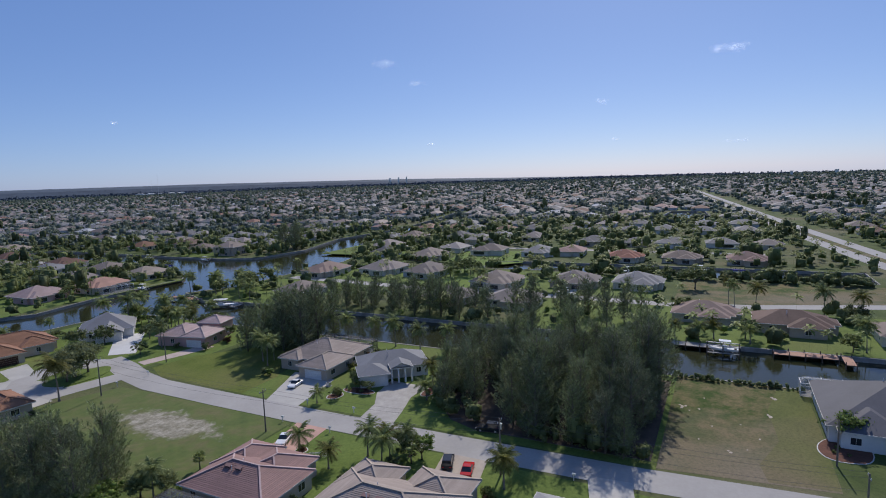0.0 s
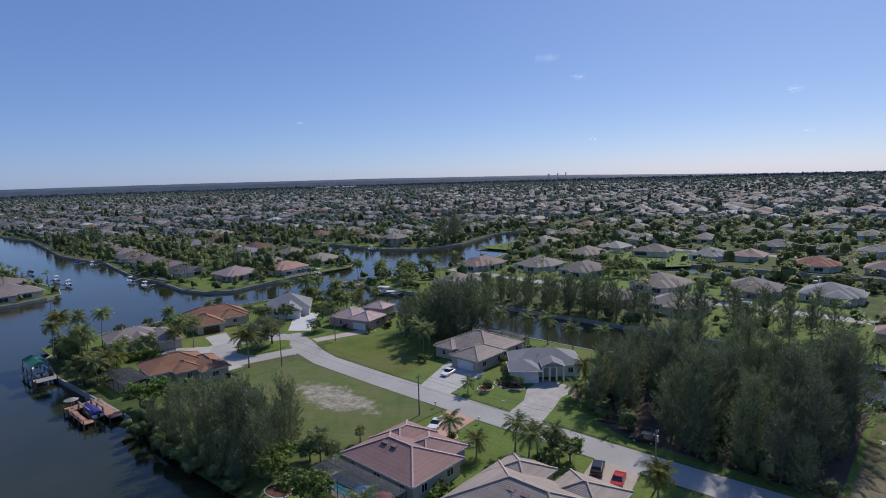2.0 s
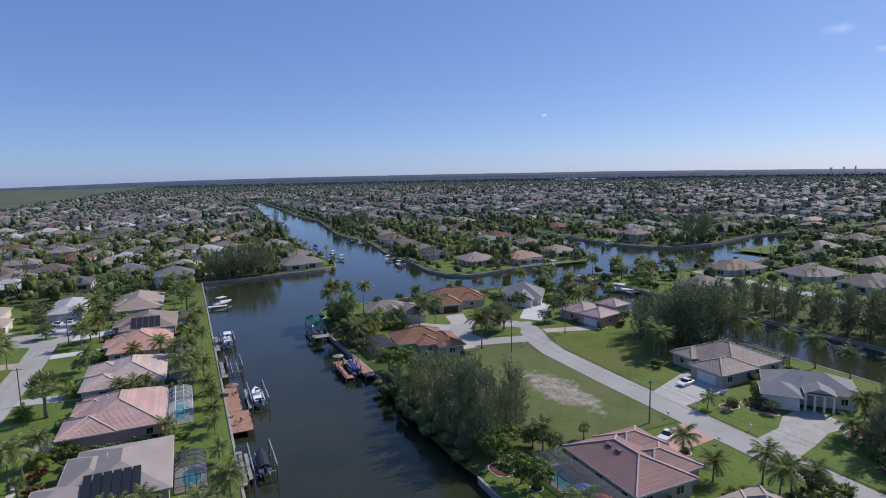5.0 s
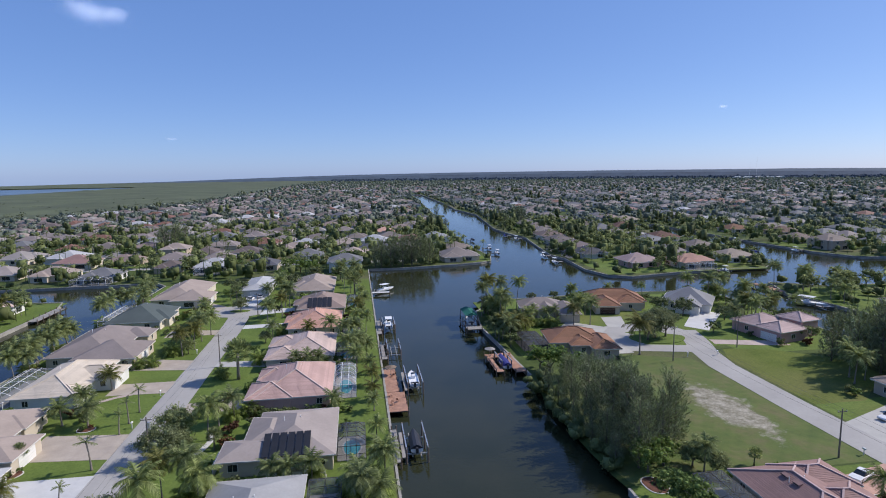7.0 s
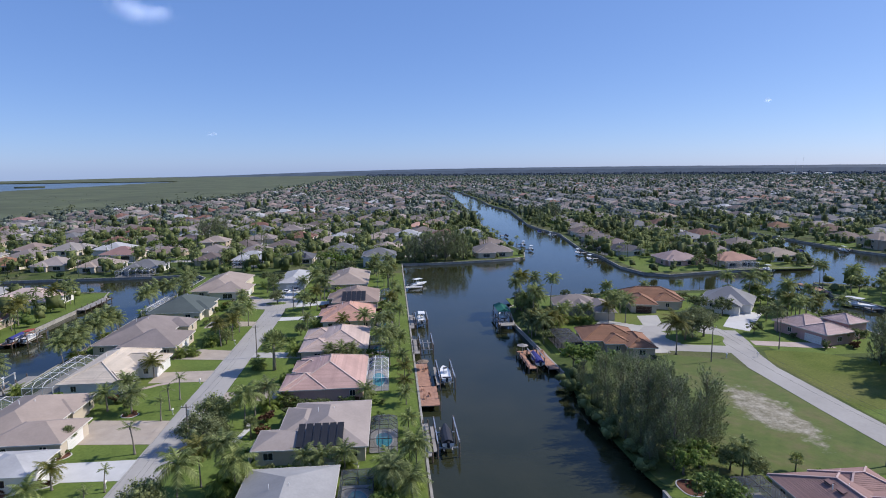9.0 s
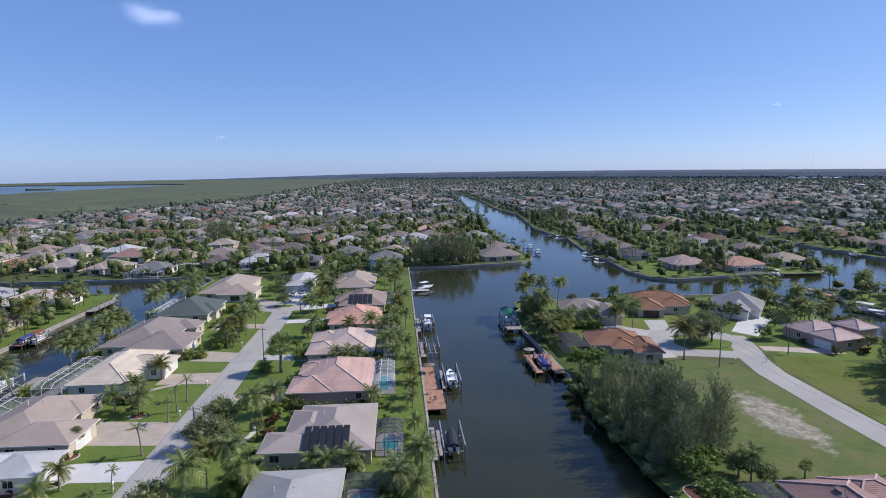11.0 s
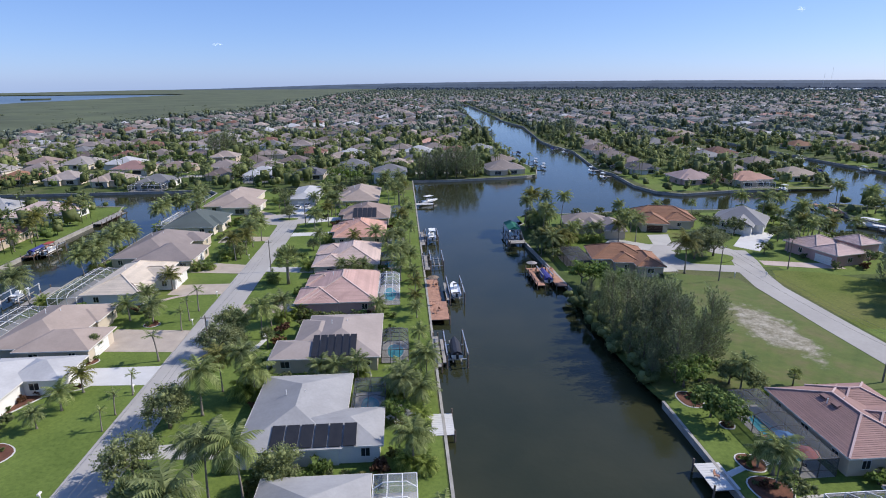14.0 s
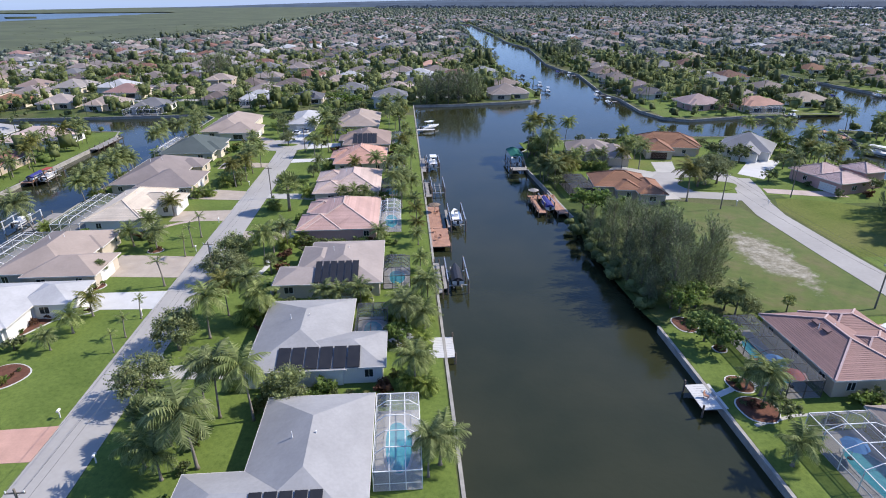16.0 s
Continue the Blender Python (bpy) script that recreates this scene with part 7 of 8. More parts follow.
for x, y in ((-44.2, 85.5), (-44.0, 60.2), (-35.8, 52.0), (-43.9, 128.4), (-43.9, 112), (-43.9, 158), (-35.7, 115.6), (-35.8, 72.0), (83.0, 67.0), (83.4, 79.0), (92.2, 80.0), (92.4, 68), (83.6, 20.2), (92.0, 131.4), (83.8, 131.6)):
    mailbox(x, y)

# planting beds with pale edging
for cx, cy, rx, ry in ((-56.4, 69.6, 2.9, 3.0), (-57.0, 96.8, 1.6, 1.6), (-52.5, 112.8, 1.5, 1.3), (-29.5, 124.2, 1.5, 1.2), (44.2, 76.2, 1.8, 2.4), (44.6, 60.6, 1.7, 1.9), (44.0, 55.4, 2.4, 2.6), (46.2, 69.0, 0.9, 0.9), (52.2, 52.4, 0.9, 0.9),
                        (103.0, 74.0, 1.6, 4.0), (98.6, 77.4, 2.0, 1.5), (-20.0, 112.5, 3.0, 1.6), (108.5, 58.6, 3.0, 1.4), (110.0, -19.0, 4.5, 4.0), (75.0, 67.2, 1.1, 1.0)):
    bd = thing("planting_bed", cx, cy, 0.02, 0, "mulched planting bed with a pale curved edging", "garden bed", "planting beds")
    part("edging", Geo().prism(rounded(0, 0, rx + 0.18, ry + 0.18, 22, 0.07), 0.0, 0.07), M["white_concrete"], bd)
    part("mulch", Geo().prism(rounded(0, 0, rx, ry, 22, 0.07), 0.0, 0.1), M["mulch"], bd)
    for k in range(4):
        shrub(rnd.choice(("green", "bright", "red")), cx + rnd.uniform(-0.6, 0.6) * rx, cy + rnd.uniform(-0.6, 0.6) * ry, rnd.uniform(0.4, 0.8))
strip("path", [(-3.0, 75.4), (-1.6, 73.6), (1.0, 71.6), (3.6, 71.2)], 1.0, M["white_concrete"], "white concrete path curving to a dock", 0.04, category="path")
strip("path", [(48.6, 60.6), (44.0, 60.2), (40.4, 58.6)], 0.9, M["white_concrete"], "pale path from a pool cage to a dock", 0.04, category="path")
strip("path", [(42, 52.6), (48, 54.0), (60, 54.2), (74, 54.0)], 0.5, M["concrete"], "narrow pale kerb between two plots", 0.06, category="kerb")
strip("path", [(-28.5, 108.0), (-27.4, 104.0), (-28.3, 100.2), (-30.0, 97.4)], 1.1, M["white_concrete"], "white curved garden path", 0.04, category="path")


def umbrella(x, y, cloth, label):
    u = thing("patio_umbrella", x, y, 0.07, 0, label, "umbrella")
    part("pole", Geo().tube([(0, 0, 0), (0, 0, 2.4)], [0.04, 0.03], 6), M["alu"], u)
    part("canopy", Geo().add([(0, 0, 2.5)] + [(1.5 * math.cos(k * 0.7854), 1.5 * math.sin(k * 0.7854), 2.0) for k in range(8)], [(0, 1 + k, 1 + (k + 1) % 8) for k in range(8)]), M[cloth], u)
    part("base", Geo().tube([(0, 0, 0), (0, 0, 0.1)], [0.35, 0.3], 10), M["dark_trim"], u)
    return u


umbrella(51.2, 59.6, "red_cloth", "faded red patio umbrella beside a pool")
umbrella(50.6, 63.0, "blue_cloth", "pale blue patio umbrella beside a pool")
umbrella(49.6, 46.5, "blue_cloth", "blue patio umbrella under a pool cage")
umbrella(7.0, 132.0, "thatch", "weathered brown thatch umbrella on a timber dock")
umbrella(33.6, 141.5, "deck_gray", "gray umbrella at the end of a dock")


def chair(x, y, rz, z=0.1):
    def make():
        c = thing("deck_chair", 0, 0, 0, 0, "slatted reddish wooden patio chair", "chair", "patio chairs")
        part("seat", Geo().bevel_box(-0.28, -0.28, 0.38, 0.28, 0.28, 0.44, 0.02), M["deck_red"], c)
        part("backrest", Geo().add([(-0.28, 0.26, 0.42), (0.28, 0.26, 0.42), (0.28, 0.42, 0.95), (-0.28, 0.42, 0.95), (-0.28, 0.31, 0.42), (0.28, 0.31, 0.42), (0.28, 0.47, 0.95), (-0.28, 0.47, 0.95)],
                              [(0, 1, 2, 3), (7, 6, 5, 4), (0, 4, 5, 1), (1, 5, 6, 2), (2, 6, 7, 3), (3, 7, 4, 0)]), M["deck_red"], c)
        for sx in (-0.24, 0.24):
            for sy in (-0.24, 0.24):
                part("leg", Geo().bar((sx, sy, 0), (sx, sy, 0.4), 0.05), M["deck_red"], c)
        return c
    return put("chair", make, x, y, z, rz)


for x, y, rz in ((6.4, 114, 20), (7.6, 115.5, 140), (6.2, 118.5, 80), (7.4, 130.8, 200), (38.5, 58.0, 40), (38.6, 140, 10), (49.4, 62, 30), (49.6, 65.5, 70)):
    chair(x, y, rz)



def air_conditioner(x, y, rz):
    def make():
        c = thing("air_conditioner", 0, 0, 0, 0, "gray outdoor air conditioner on a concrete pad by a wall", "air conditioner", "outdoor air conditioners")
        part("pad", Geo().box(-0.6, -0.6, 0.0, 0.6, 0.6, 0.1), M["concrete"], c)
        part("casing", Geo().bevel_box(-0.45, -0.45, 0.1, 0.45, 0.45, 0.95, 0.05), M["alu"], c)
        part("fan_grille", Geo().tube([(0, 0, 0.95), (0, 0, 0.98)], [0.36, 0.34], 14), M["dark_trim"], c)
        return c
    return put("air_conditioner", make, x, y, 0.012, rz)


for x, y, rz in ((-66.0, 94.3, 0), (-62.4, 94.2, 0), (-70.5, 119.0, 0), (-8.4, 87.6, 0), (-6.6, 87.7, 0), (-8.0, 111.8, 0), (-14.5, 63.0, 0), (68.5, 53.4, 0), (66.0, 28.8, 0), (-6.5, 138.8, 0), (103.0, 82.6, 0)):
    air_conditioner(x, y, rz)


def yard_fence(x, y, rz, ln, label):
    f = thing("fence", x, y, 0, rz, label, "fence", "white yard fences")
    n = max(2, round(ln / 1.8))
    for k in range(n + 1):
        part("post", Geo().box(k * ln / n - 0.06, -0.06, -0.1, k * ln / n + 0.06, 0.06, 1.75), M["white_paint"], f)
    for k in range(n):
        part("panel", Geo().box(k * ln / n + 0.06, -0.02, 0.08, (k + 1) * ln / n - 0.06, 0.02, 1.6), M["white_paint"], f)
    return f


yard_fence(-15.2, 86.9, 0, 5.6, "white vinyl fence panels between two waterside houses")
yard_fence(-9.5, 86.9, 40, 2.0, "white vinyl gate panel standing half open")

# curved paths and edged beds in the western front yards
strip("path", [(-58.4, 122.6), (-57.0, 125.2), (-55.4, 127.2), (-53.4, 128.8), (-50.4, 130.4)], 1.2, M["rose_pavers"], "curved pale paver path to a columned entry", 0.04, category="path")
strip("path", [(-60.8, 79.6), (-59.2, 82.6), (-57.9, 85.0), (-53.3, 86.9), (-52.4, 88.0)], 0.35, M["white_concrete"], "thin white curved edging of a front bed", 0.06, category="kerb")
slab("mulch_bed", [(-61.8, 80.0), (-60.9, 79.7), (-59.3, 82.7), (-58.0, 85.2), (-53.4, 87.0), (-52.6, 87.6), (-55.2, 88.0), (-60.8, 87.0)], M["mulch"], "red-brown mulch bed along a white house front", 0.03, category="garden bed")
for k, (x, y) in enumerate(((-53.6, 87.4), (-54.6, 87.3), (-56.0, 87.1), (-57.4, 86.6), (-59.2, 85.6), (-60.4, 83.6), (-61.0, 81.2))):
    shrub(("red", "red", "bright", "green")[k % 4], x, y, 0.55 + 0.12 * (k % 3))
for k, (x, y, r) in enumerate(((-14.0, 61.6, 0.9), (-12.0, 61.5, 0.8), (-10.2, 61.6, 0.9), (-4.2, 61.6, 1.5), (-3.2, 62.6, 1.3), (-18.0, 61.8, 0.9), (-8.0, 61.4, 0.8), (-21.5, 87.2, 1.0), (-19.6, 87.0, 1.1), (-17.4, 87.0, 1.0))):
    shrub("red" if k in (3, 4) else ("green", "bright")[k % 2], x, y, r)

# white picket fence between two plots
fence = thing("fence", 73.5, 63.6, 0, -58, "short white picket fence beside a tiled house", "fence")
part("rail", Geo().box(-2.6, -0.03, 0.3, 2.6, 0.03, 0.4), M["white_paint"], fence)
part("rail", Geo().box(-2.6, -0.03, 0.9, 2.6, 0.03, 1.0), M["white_paint"], fence)
for k in range(22):
    part("picket", Geo().box(-2.6 + k * 0.245, -0.05, 0.05, -2.6 + k * 0.245 + 0.12, -0.03, 1.15), M["white_paint"], fence)

# lanai portico columns of the white house
port = thing("portico", 111.5, 67.5, 0, 40, "white columned portico over a paved entry", "portico")
for k in range(4):
    part("column", Geo().tube([(0, -2.4 + k * 1.6, 0.04), (0, -2.4 + k * 1.6, 3.5)], [0.24, 0.22], 12), M["white_paint"], port)
part("entablature", Geo().box(-0.3, -2.7, 3.45, 0.3, 2.7, 3.68), M["white_paint"], port)

strip("garden_path", [(-2.6, 79.6), (-0.8, 76.6), (1.4, 74.6), (5.1, 74.0)], 1.5, M["white_concrete"], "white curving concrete path to a dock landing", 0.05)


# ---------------------------------------------------------------- far suburb
frng = random.Random(11)
FAR_KINDS = [("beige", "r_old_tan", "far beige house with a tan hip roof"), ("cream", "r_old_brown", "far cream house with a dark brown roof"), ("whitewall", "r_old_gray", "far white house with a gray roof"),
             ("tanwall", "r_brown", "far tan house with a brown roof"), ("cream", "r_old_pale", "far cream house with a pale roof"), ("beige", "r_brown_gray", "far beige house with a gray-brown roof"),
             ("pinkwall", "r_tan", "far pinkish house with a tan roof"), ("cream", "r_old_rust", "far cream house with a rust-red roof"), ("whitewall", "r_white", "far white house with a white roof"),
             ("beige", "r_slate", "far beige house with a dark gray roof"), ("cream", "r_mauve", "far cream house with a mauve roof")]
FAR_WEIGHTS = (4, 6, 9, 2, 3, 7, 1, 2.5, 2.2, 6, 1)


def far_house(k, x, y, rz, s):
    wm, rm, lab = FAR_KINDS[k]

    def make():
        h = house(0, 0, 0, [(-8.5, -7.5, 8.5, 7.5, "hip"), (-9.8, -8.8, 1.5, 0.5, "hip") if k % 2 else (-2.0, -9.0, 9.6, 1.0, "hip")], wm, rm, lab, 2.9, 0.42, 0.0, None, None, "far houses of the suburb", 0, False)
        BUILT.pop()
        for dx in (-3.6, 3.2):
            part("window", Geo().box(dx - 0.9, 6.9, 0.9, dx + 0.9, 7.02, 2.2), M["glass"], h)
        for dy in (-0.5,):
            part("window", Geo().box(-8.04 if not k % 2 else 7.9, dy - 0.8, 0.9, -7.9 if not k % 2 else 8.04, dy + 0.8, 2.2), M["glass"], h)
        part("window", Geo().box(-7.5 if k % 2 else 1.0, -8.4 if k % 2 else -8.6, 0.7, -1.5 if k % 2 else 6.5, -8.2 if k % 2 else -8.4, 2.3), M["glass"], h, "dark screened lanai opening")
        return h
    return put(("far_house", k), make, x, y, 0, rz, s)


def mangrove_edge(y):
    """The suburb's western edge."""
    if y < 634:
        return -420 + (y - 300) * 0.15
    if y < 1005:
        return -368 + (y - 634) * 0.26
    return -272 + (y - 1005) * 0.01


def main_road_y(x):
    return -70 + (x - 337) * 0.132


def in_view(x, y):
    az = math.degrees(math.atan2(x, y))
    return -48 < az < 106


NEAR_TAKEN = [(-84, -80, 140, 268), (140, -80, 262, 205)]
rows = []          # plots of the suburb: x, y, turn
for k in range(-5, 6):                      # plots along the streets that follow the canals
    sx = 88 + 131 * k
    for side in (-1, 1):
        for j in range(0, 48):
            x = sx + side * (24 + frng.uniform(-5, 6))
            y = -420 + j * 25.5 + frng.uniform(-2.5, 2.5) + (k % 3) * 7
            if (y < 640 and x > 62 or y < 262) and x < 640:
                rows.append((x, y, 90 * frng.randint(0, 3)))
for j in range(0, 26):                      # cross streets north of the first block
    for k in range(-24, 4):
        y = 290 + 31.0 * j + 8 * (j % 2) + frng.uniform(-3, 3)
        x = -10 + k * 24.5 + frng.uniform(-3, 3) + 9 * (j % 3)
        if x < 52 and y < 1000:
            rows.append((x, y, 90 * frng.randint(0, 3)))
for bj in range(-3, 14):                    # farther off every block has its own bearing
    for bi in range(-6, 16):
        ang = radians(frng.choice((0, 90, 27, -18, 62, 118, 8)))
        cx, cy = bi * 240 + frng.uniform(-20, 20), bj * 240 + frng.uniform(-20, 20)
        for j in range(-4, 5):
            for k in range(-5, 6):
                u = k * 25.0 + frng.uniform(-4, 4)
                v = j * 29.0 + 7 * (j % 2) + frng.uniform(-4, 4)
                x, y = cx + u * math.cos(ang) - v * math.sin(ang), cy + u * math.sin(ang) + v * math.cos(ang)
                if abs(x - cx) > 118 or abs(y - cy) > 118:
                    continue
                if (y > 1000 and x < 60) or (y > 660 and x > 60) or x > 660:
                    rows.append((x, y, math.degrees(ang) + 90 * frng.randint(0, 3)))
def warm(k, x):
    """The western blocks have more tan and brown roofs than gray ones."""
    return frng.choice((0, 0, 1, 3, 4, 5, 6, 7)) if x < 60 and k in (2, 9) and frng.random() < 0.75 else k


near_plots, far_plots = [], []
for x, y, tn in rows:
    d = math.hypot(x, y)
    if d > 3000 or d < 150 or not in_view(x, y) or x < mangrove_edge(y) + 15 or in_water(x, y, 13):
        continue
    if any(a - 8 < x < c + 8 and b2 - 8 < y < e + 8 for a, b2, c, e in NEAR_TAKEN + BUILT):
        continue
    if abs(y - main_road_y(x)) < 26 and x > 240:
        continue
    if 215 < x < 268 and y < 20 or frng.random() < 0.14:
        continue
    (near_plots if d < 520 else far_plots).append((x, y, tn))
near_plots.sort(key=lambda p: math.hypot(p[0], p[1]))
far_plots = near_plots[84:] + far_plots
near_plots = near_plots[:84]
for x, y, tn in near_plots:
    k = frng.choices(range(len(FAR_KINDS)), FAR_WEIGHTS)[0]
    k = warm(k, x)
    far_house(k, x, y, tn + frng.uniform(-4, 4), frng.uniform(0.92, 1.18))

# the rest of the suburb: roofs over low walls, one joined object for each colour
wall_v, wall_f = [], []
by_roof = {}
for x, y, tn in far_plots:
    if frng.random() < (math.hypot(x, y) - 600) / 2800:
        continue
    k = frng.choices(range(len(FAR_KINDS)), FAR_WEIGHTS)[0]
    k = warm(k, x)
    w, d = frng.uniform(8, 12.5), frng.uniform(7.5, 10)
    if frng.random() < 0.5:
        w, d = d, w
    e, r = 2.9, 2.9 + min(w, d) * 0.36
    g = by_roof.setdefault(FAR_KINDS[k][1], Geo())
    if w > d:
        p, q = (x - w + d, y, r), (x + w - d, y, r)
        fs = [(0, 1, 5, 4), (1, 2, 5), (2, 3, 4, 5), (3, 0, 4)]
    else:
        p, q = (x, y - d + w, r), (x, y + d - w, r)
        fs = [(0, 1, 4), (1, 2, 5, 4), (2, 3, 5), (3, 0, 4, 5)]
    g.add([(x - w, y - d, e), (x + w, y - d, e), (x + w, y + d, e), (x - w, y + d, e), p, q], fs)
    gw = by_roof.setdefault("walls", Geo())
    gw.box(x - w + 0.5, y - d + 0.5, 0, x + w - 0.5, y + d - 0.5, e)
for key, g in by_roof.items():
    solid("distant_house_walls" if key == "walls" else "distant_roofs", g, M["graywall" if key == "walls" else key],
          "pale walls of countless distant houses" if key == "walls" else "distant hip roofs of one tone across the suburb", "houses", "stuff")

# streets between the far plots
for k in range(-5, 5):
    sx = 88 + 131 * k
    y0 = 330 if sx < 330 else -380
    if -200 < sx < 0:
        y0 = 290
    ye = 640 if sx > 0 else 262
    pts = [(sx, y) for y in range(y0, ye, 60) if sx > mangrove_edge(y) + 10 and not in_water(sx, y, 5) and abs(y - main_road_y(sx)) > 30]
    run = []
    for p in pts + [None]:
        if p is not None and (not run or p[1] - run[-1][1] < 70):
            run.append(p)
        else:
            if len(run) > 1:
                strip("road", run, 6.5, M["asphalt"], "distant pale street between rows of houses", 0.03)
            run = [p] if p else []

for j in range(0, 26, 2):
    y = 313 + 31.0 * j
    strip("road", [(max(-400, mangrove_edge(y) + 20), y), (-200, y), (38 if y < 400 else 55, y)], 6.5, M["asphalt"], "distant pale cross street between rows of houses", 0.03)

# trees of the far suburb
nrng = np.random.default_rng(5)


def scatter(n, rmin, rmax, keep):
    out = []
    while len(out) < n:
        r = math.sqrt(nrng.uniform(rmin * rmin, rmax * rmax))
        a = radians(nrng.uniform(-50, 108))
        x, y = r * math.sin(a), r * math.cos(a)
        if keep(x, y):
            out.append((x, y))
    return out


TAKEN = NEAR_TAKEN + [b for b in BUILT]


OPEN_FIELDS = ([(213, 116), (233, 128), (258, 104), (243, 98), (217, 98)], [(273, 116), (285, 143), (332, 152), (340, 110), (294, 96)], [(217, 18), (263, 18), (263, -72), (219, -72)])


def tree_spot(x, y):
    if any(inside(x, y, f) for f in OPEN_FIELDS):
        return False
    if x < mangrove_edge(y) or in_water(x, y, 2.5):
        return False
    if any(a < x < c and b2 < y < e for a, b2, c, e in TAKEN):
        return False
    if x > 240 and abs(y - main_road_y(x)) < 15:
        return False
    if 215 < x < 268 and -80 < y < 18:
        return False
    return True


HOUSE_SPOTS = {}
for x, y, tn in near_plots + far_plots:
    HOUSE_SPOTS.setdefault((int(x // 30), int(y // 30)), []).append((x, y))


def off_house(x, y):
    i, j = int(x // 30), int(y // 30)
    for a in (i - 1, i, i + 1):
        for b2 in (j - 1, j, j + 1):
            for hx, hy in HOUSE_SPOTS.get((a, b2), ()):
                if abs(hx - x) < 9.5 and abs(hy - y) < 9.0:
                    return False
    return tree_spot(x, y) and (x < 60 or abs((x - 88 + 65.5) % 131 - 65.5) > 5)


def forest(name, pts, label, quads, rlo, rhi, material, leaf=0.34, tall=(0.6, 1.15), knobs=3):
    """Many small leafy trees joined: each a few knobbly clumps in a ruffle of leaves that reaches down to the ground."""
    n = len(pts)
    r = nrng.uniform(rlo, rhi, size=n)
    hgt = r * nrng.uniform(tall[0], tall[1], size=n)
    base = np.array([(x, y, 0.0) for x, y in pts])
    cen, rad = [], []
    for k in range(knobs):
        a = nrng.uniform(0, 6.283, size=n)
        off = r * (nrng.uniform(0.25, 0.5, size=n) if k else 0.0)
        zc = hgt * (nrng.uniform(0.7, 1.35, size=n) if k else 0.9)
        sc = nrng.uniform(0.40, 0.64, size=n) if k else nrng.uniform(0.58, 0.74, size=n)
        cen.append(base + np.stack([np.cos(a) * off, np.sin(a) * off, zc], axis=1))
        rad.append(np.stack([r * sc, r * sc, hgt * sc * 1.1], axis=1))
    cen, rad = np.concatenate(cen), np.concatenate(rad)
    pick = np.tile(np.arange(len(cen)), max(1, quads // knobs))
    d = nrng.normal(size=(len(pick), 3))
    d[:, 2] = np.abs(d[:, 2]) * np.where(nrng.uniform(size=len(pick)) < 0.75, 1, -1)
    d /= np.linalg.norm(d, axis=1, keepdims=True)
    c = cen[pick] + d * rad[pick] * nrng.uniform(0.9, 1.4, size=(len(pick), 1))
    v, q = merged(lumps(nrng, cen, rad, 2 if quads > 100 else 1, 0.25), leaf_quads(nrng, c, rad[pick][:, :1] * leaf, 1.3))
    ob = new(name, np_mesh(name, v, q, material))
    return tagged(ob, label, "trees", "", "stuff")


def palm_field(name, pts, label, material):
    """Far palms joined: thin stems under starry crowns."""
    vs, fs = [], []
    for x, y in pts:
        h = nrng.uniform(4.5, 9.0)
        a0 = nrng.uniform(0, 6.28)
        o = len(vs)
        vs += [(x - 0.15, y, 0), (x + 0.15, y, 0), (x + 0.12, y, h), (x - 0.12, y, h)]
        fs.append((o, o + 1, o + 2, o + 3))
        for k in range(13):
            a = a0 + k * 2.4
            el = radians(70 - 95 * k / 13)
            ln = nrng.uniform(2.0, 2.9)
            o = len(vs)
            ox, oy = math.cos(a), math.sin(a)
            m1 = (x + ox * math.cos(el) * ln * 0.55, y + oy * math.cos(el) * ln * 0.55, h + math.sin(el) * ln * 0.55)
            t1 = (x + ox * math.cos(el) * ln, y + oy * math.cos(el) * ln, h + math.sin(el) * ln * 0.6 - ln * 0.3)
            w = 0.42
            vs += [(x, y, h), (m1[0] - oy * w, m1[1] + ox * w, m1[2] - 0.15), t1, (m1[0] + oy * w, m1[1] - ox * w, m1[2] - 0.15)]
            fs.append((o, o + 1, o + 2, o + 3))
    ob = new(name, np_mesh(name, np.array(vs), np.array(fs), material))
    return tagged(ob, label, "trees", "", "stuff")


mid = scatter(4700, 150, 560, off_house)
forest("garden_trees", mid[:2250], "leafy garden trees between the middle-distance houses", 24, 1.3, 4.3, M["leaf_dark"], 0.34, (0.9, 1.45))
forest("garden_trees", mid[2250:2750], "brighter garden trees and hedges in the middle distance", 30, 1.0, 2.6, M["leaf_bright"])
palm_field("garden_palms", mid[2750:], "scattered palms between the middle-distance houses", M["leaf_dark"])
yards = []
while len(yards) < 260:
    x, y = nrng.uniform(169, 268), nrng.uniform(-60, 203)
    if not in_water(x, y, 1.5) and not any(a - 1.5 < x < c + 1.5 and b2 - 1.5 < y < e + 1.5 for a, b2, c, e in BUILT) and not 210 < x < 224 and not any(inside(x, y, f) for f in OPEN_FIELDS):
        yards.append((x, y))
forest("garden_trees", yards[:90], "leafy yard trees between houses across the back canal", 120, 1.1, 3.0, M["leaf_dark"], 0.26, (0.7, 1.1), 4)
forest("garden_trees", yards[90:150], "bright yard bushes between houses across the back canal", 60, 0.8, 1.9, M["leaf_bright"], 0.26, (0.7, 1.0))
palm_field("garden_palms", yards[150:], "scattered palms between houses across the back canal", M["leaf_palm"])
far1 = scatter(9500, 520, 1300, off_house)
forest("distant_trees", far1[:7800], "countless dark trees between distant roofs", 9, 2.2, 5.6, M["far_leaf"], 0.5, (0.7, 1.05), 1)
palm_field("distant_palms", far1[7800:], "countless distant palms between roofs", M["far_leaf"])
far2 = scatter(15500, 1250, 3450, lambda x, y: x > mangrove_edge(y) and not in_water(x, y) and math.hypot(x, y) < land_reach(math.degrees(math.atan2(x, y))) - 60)
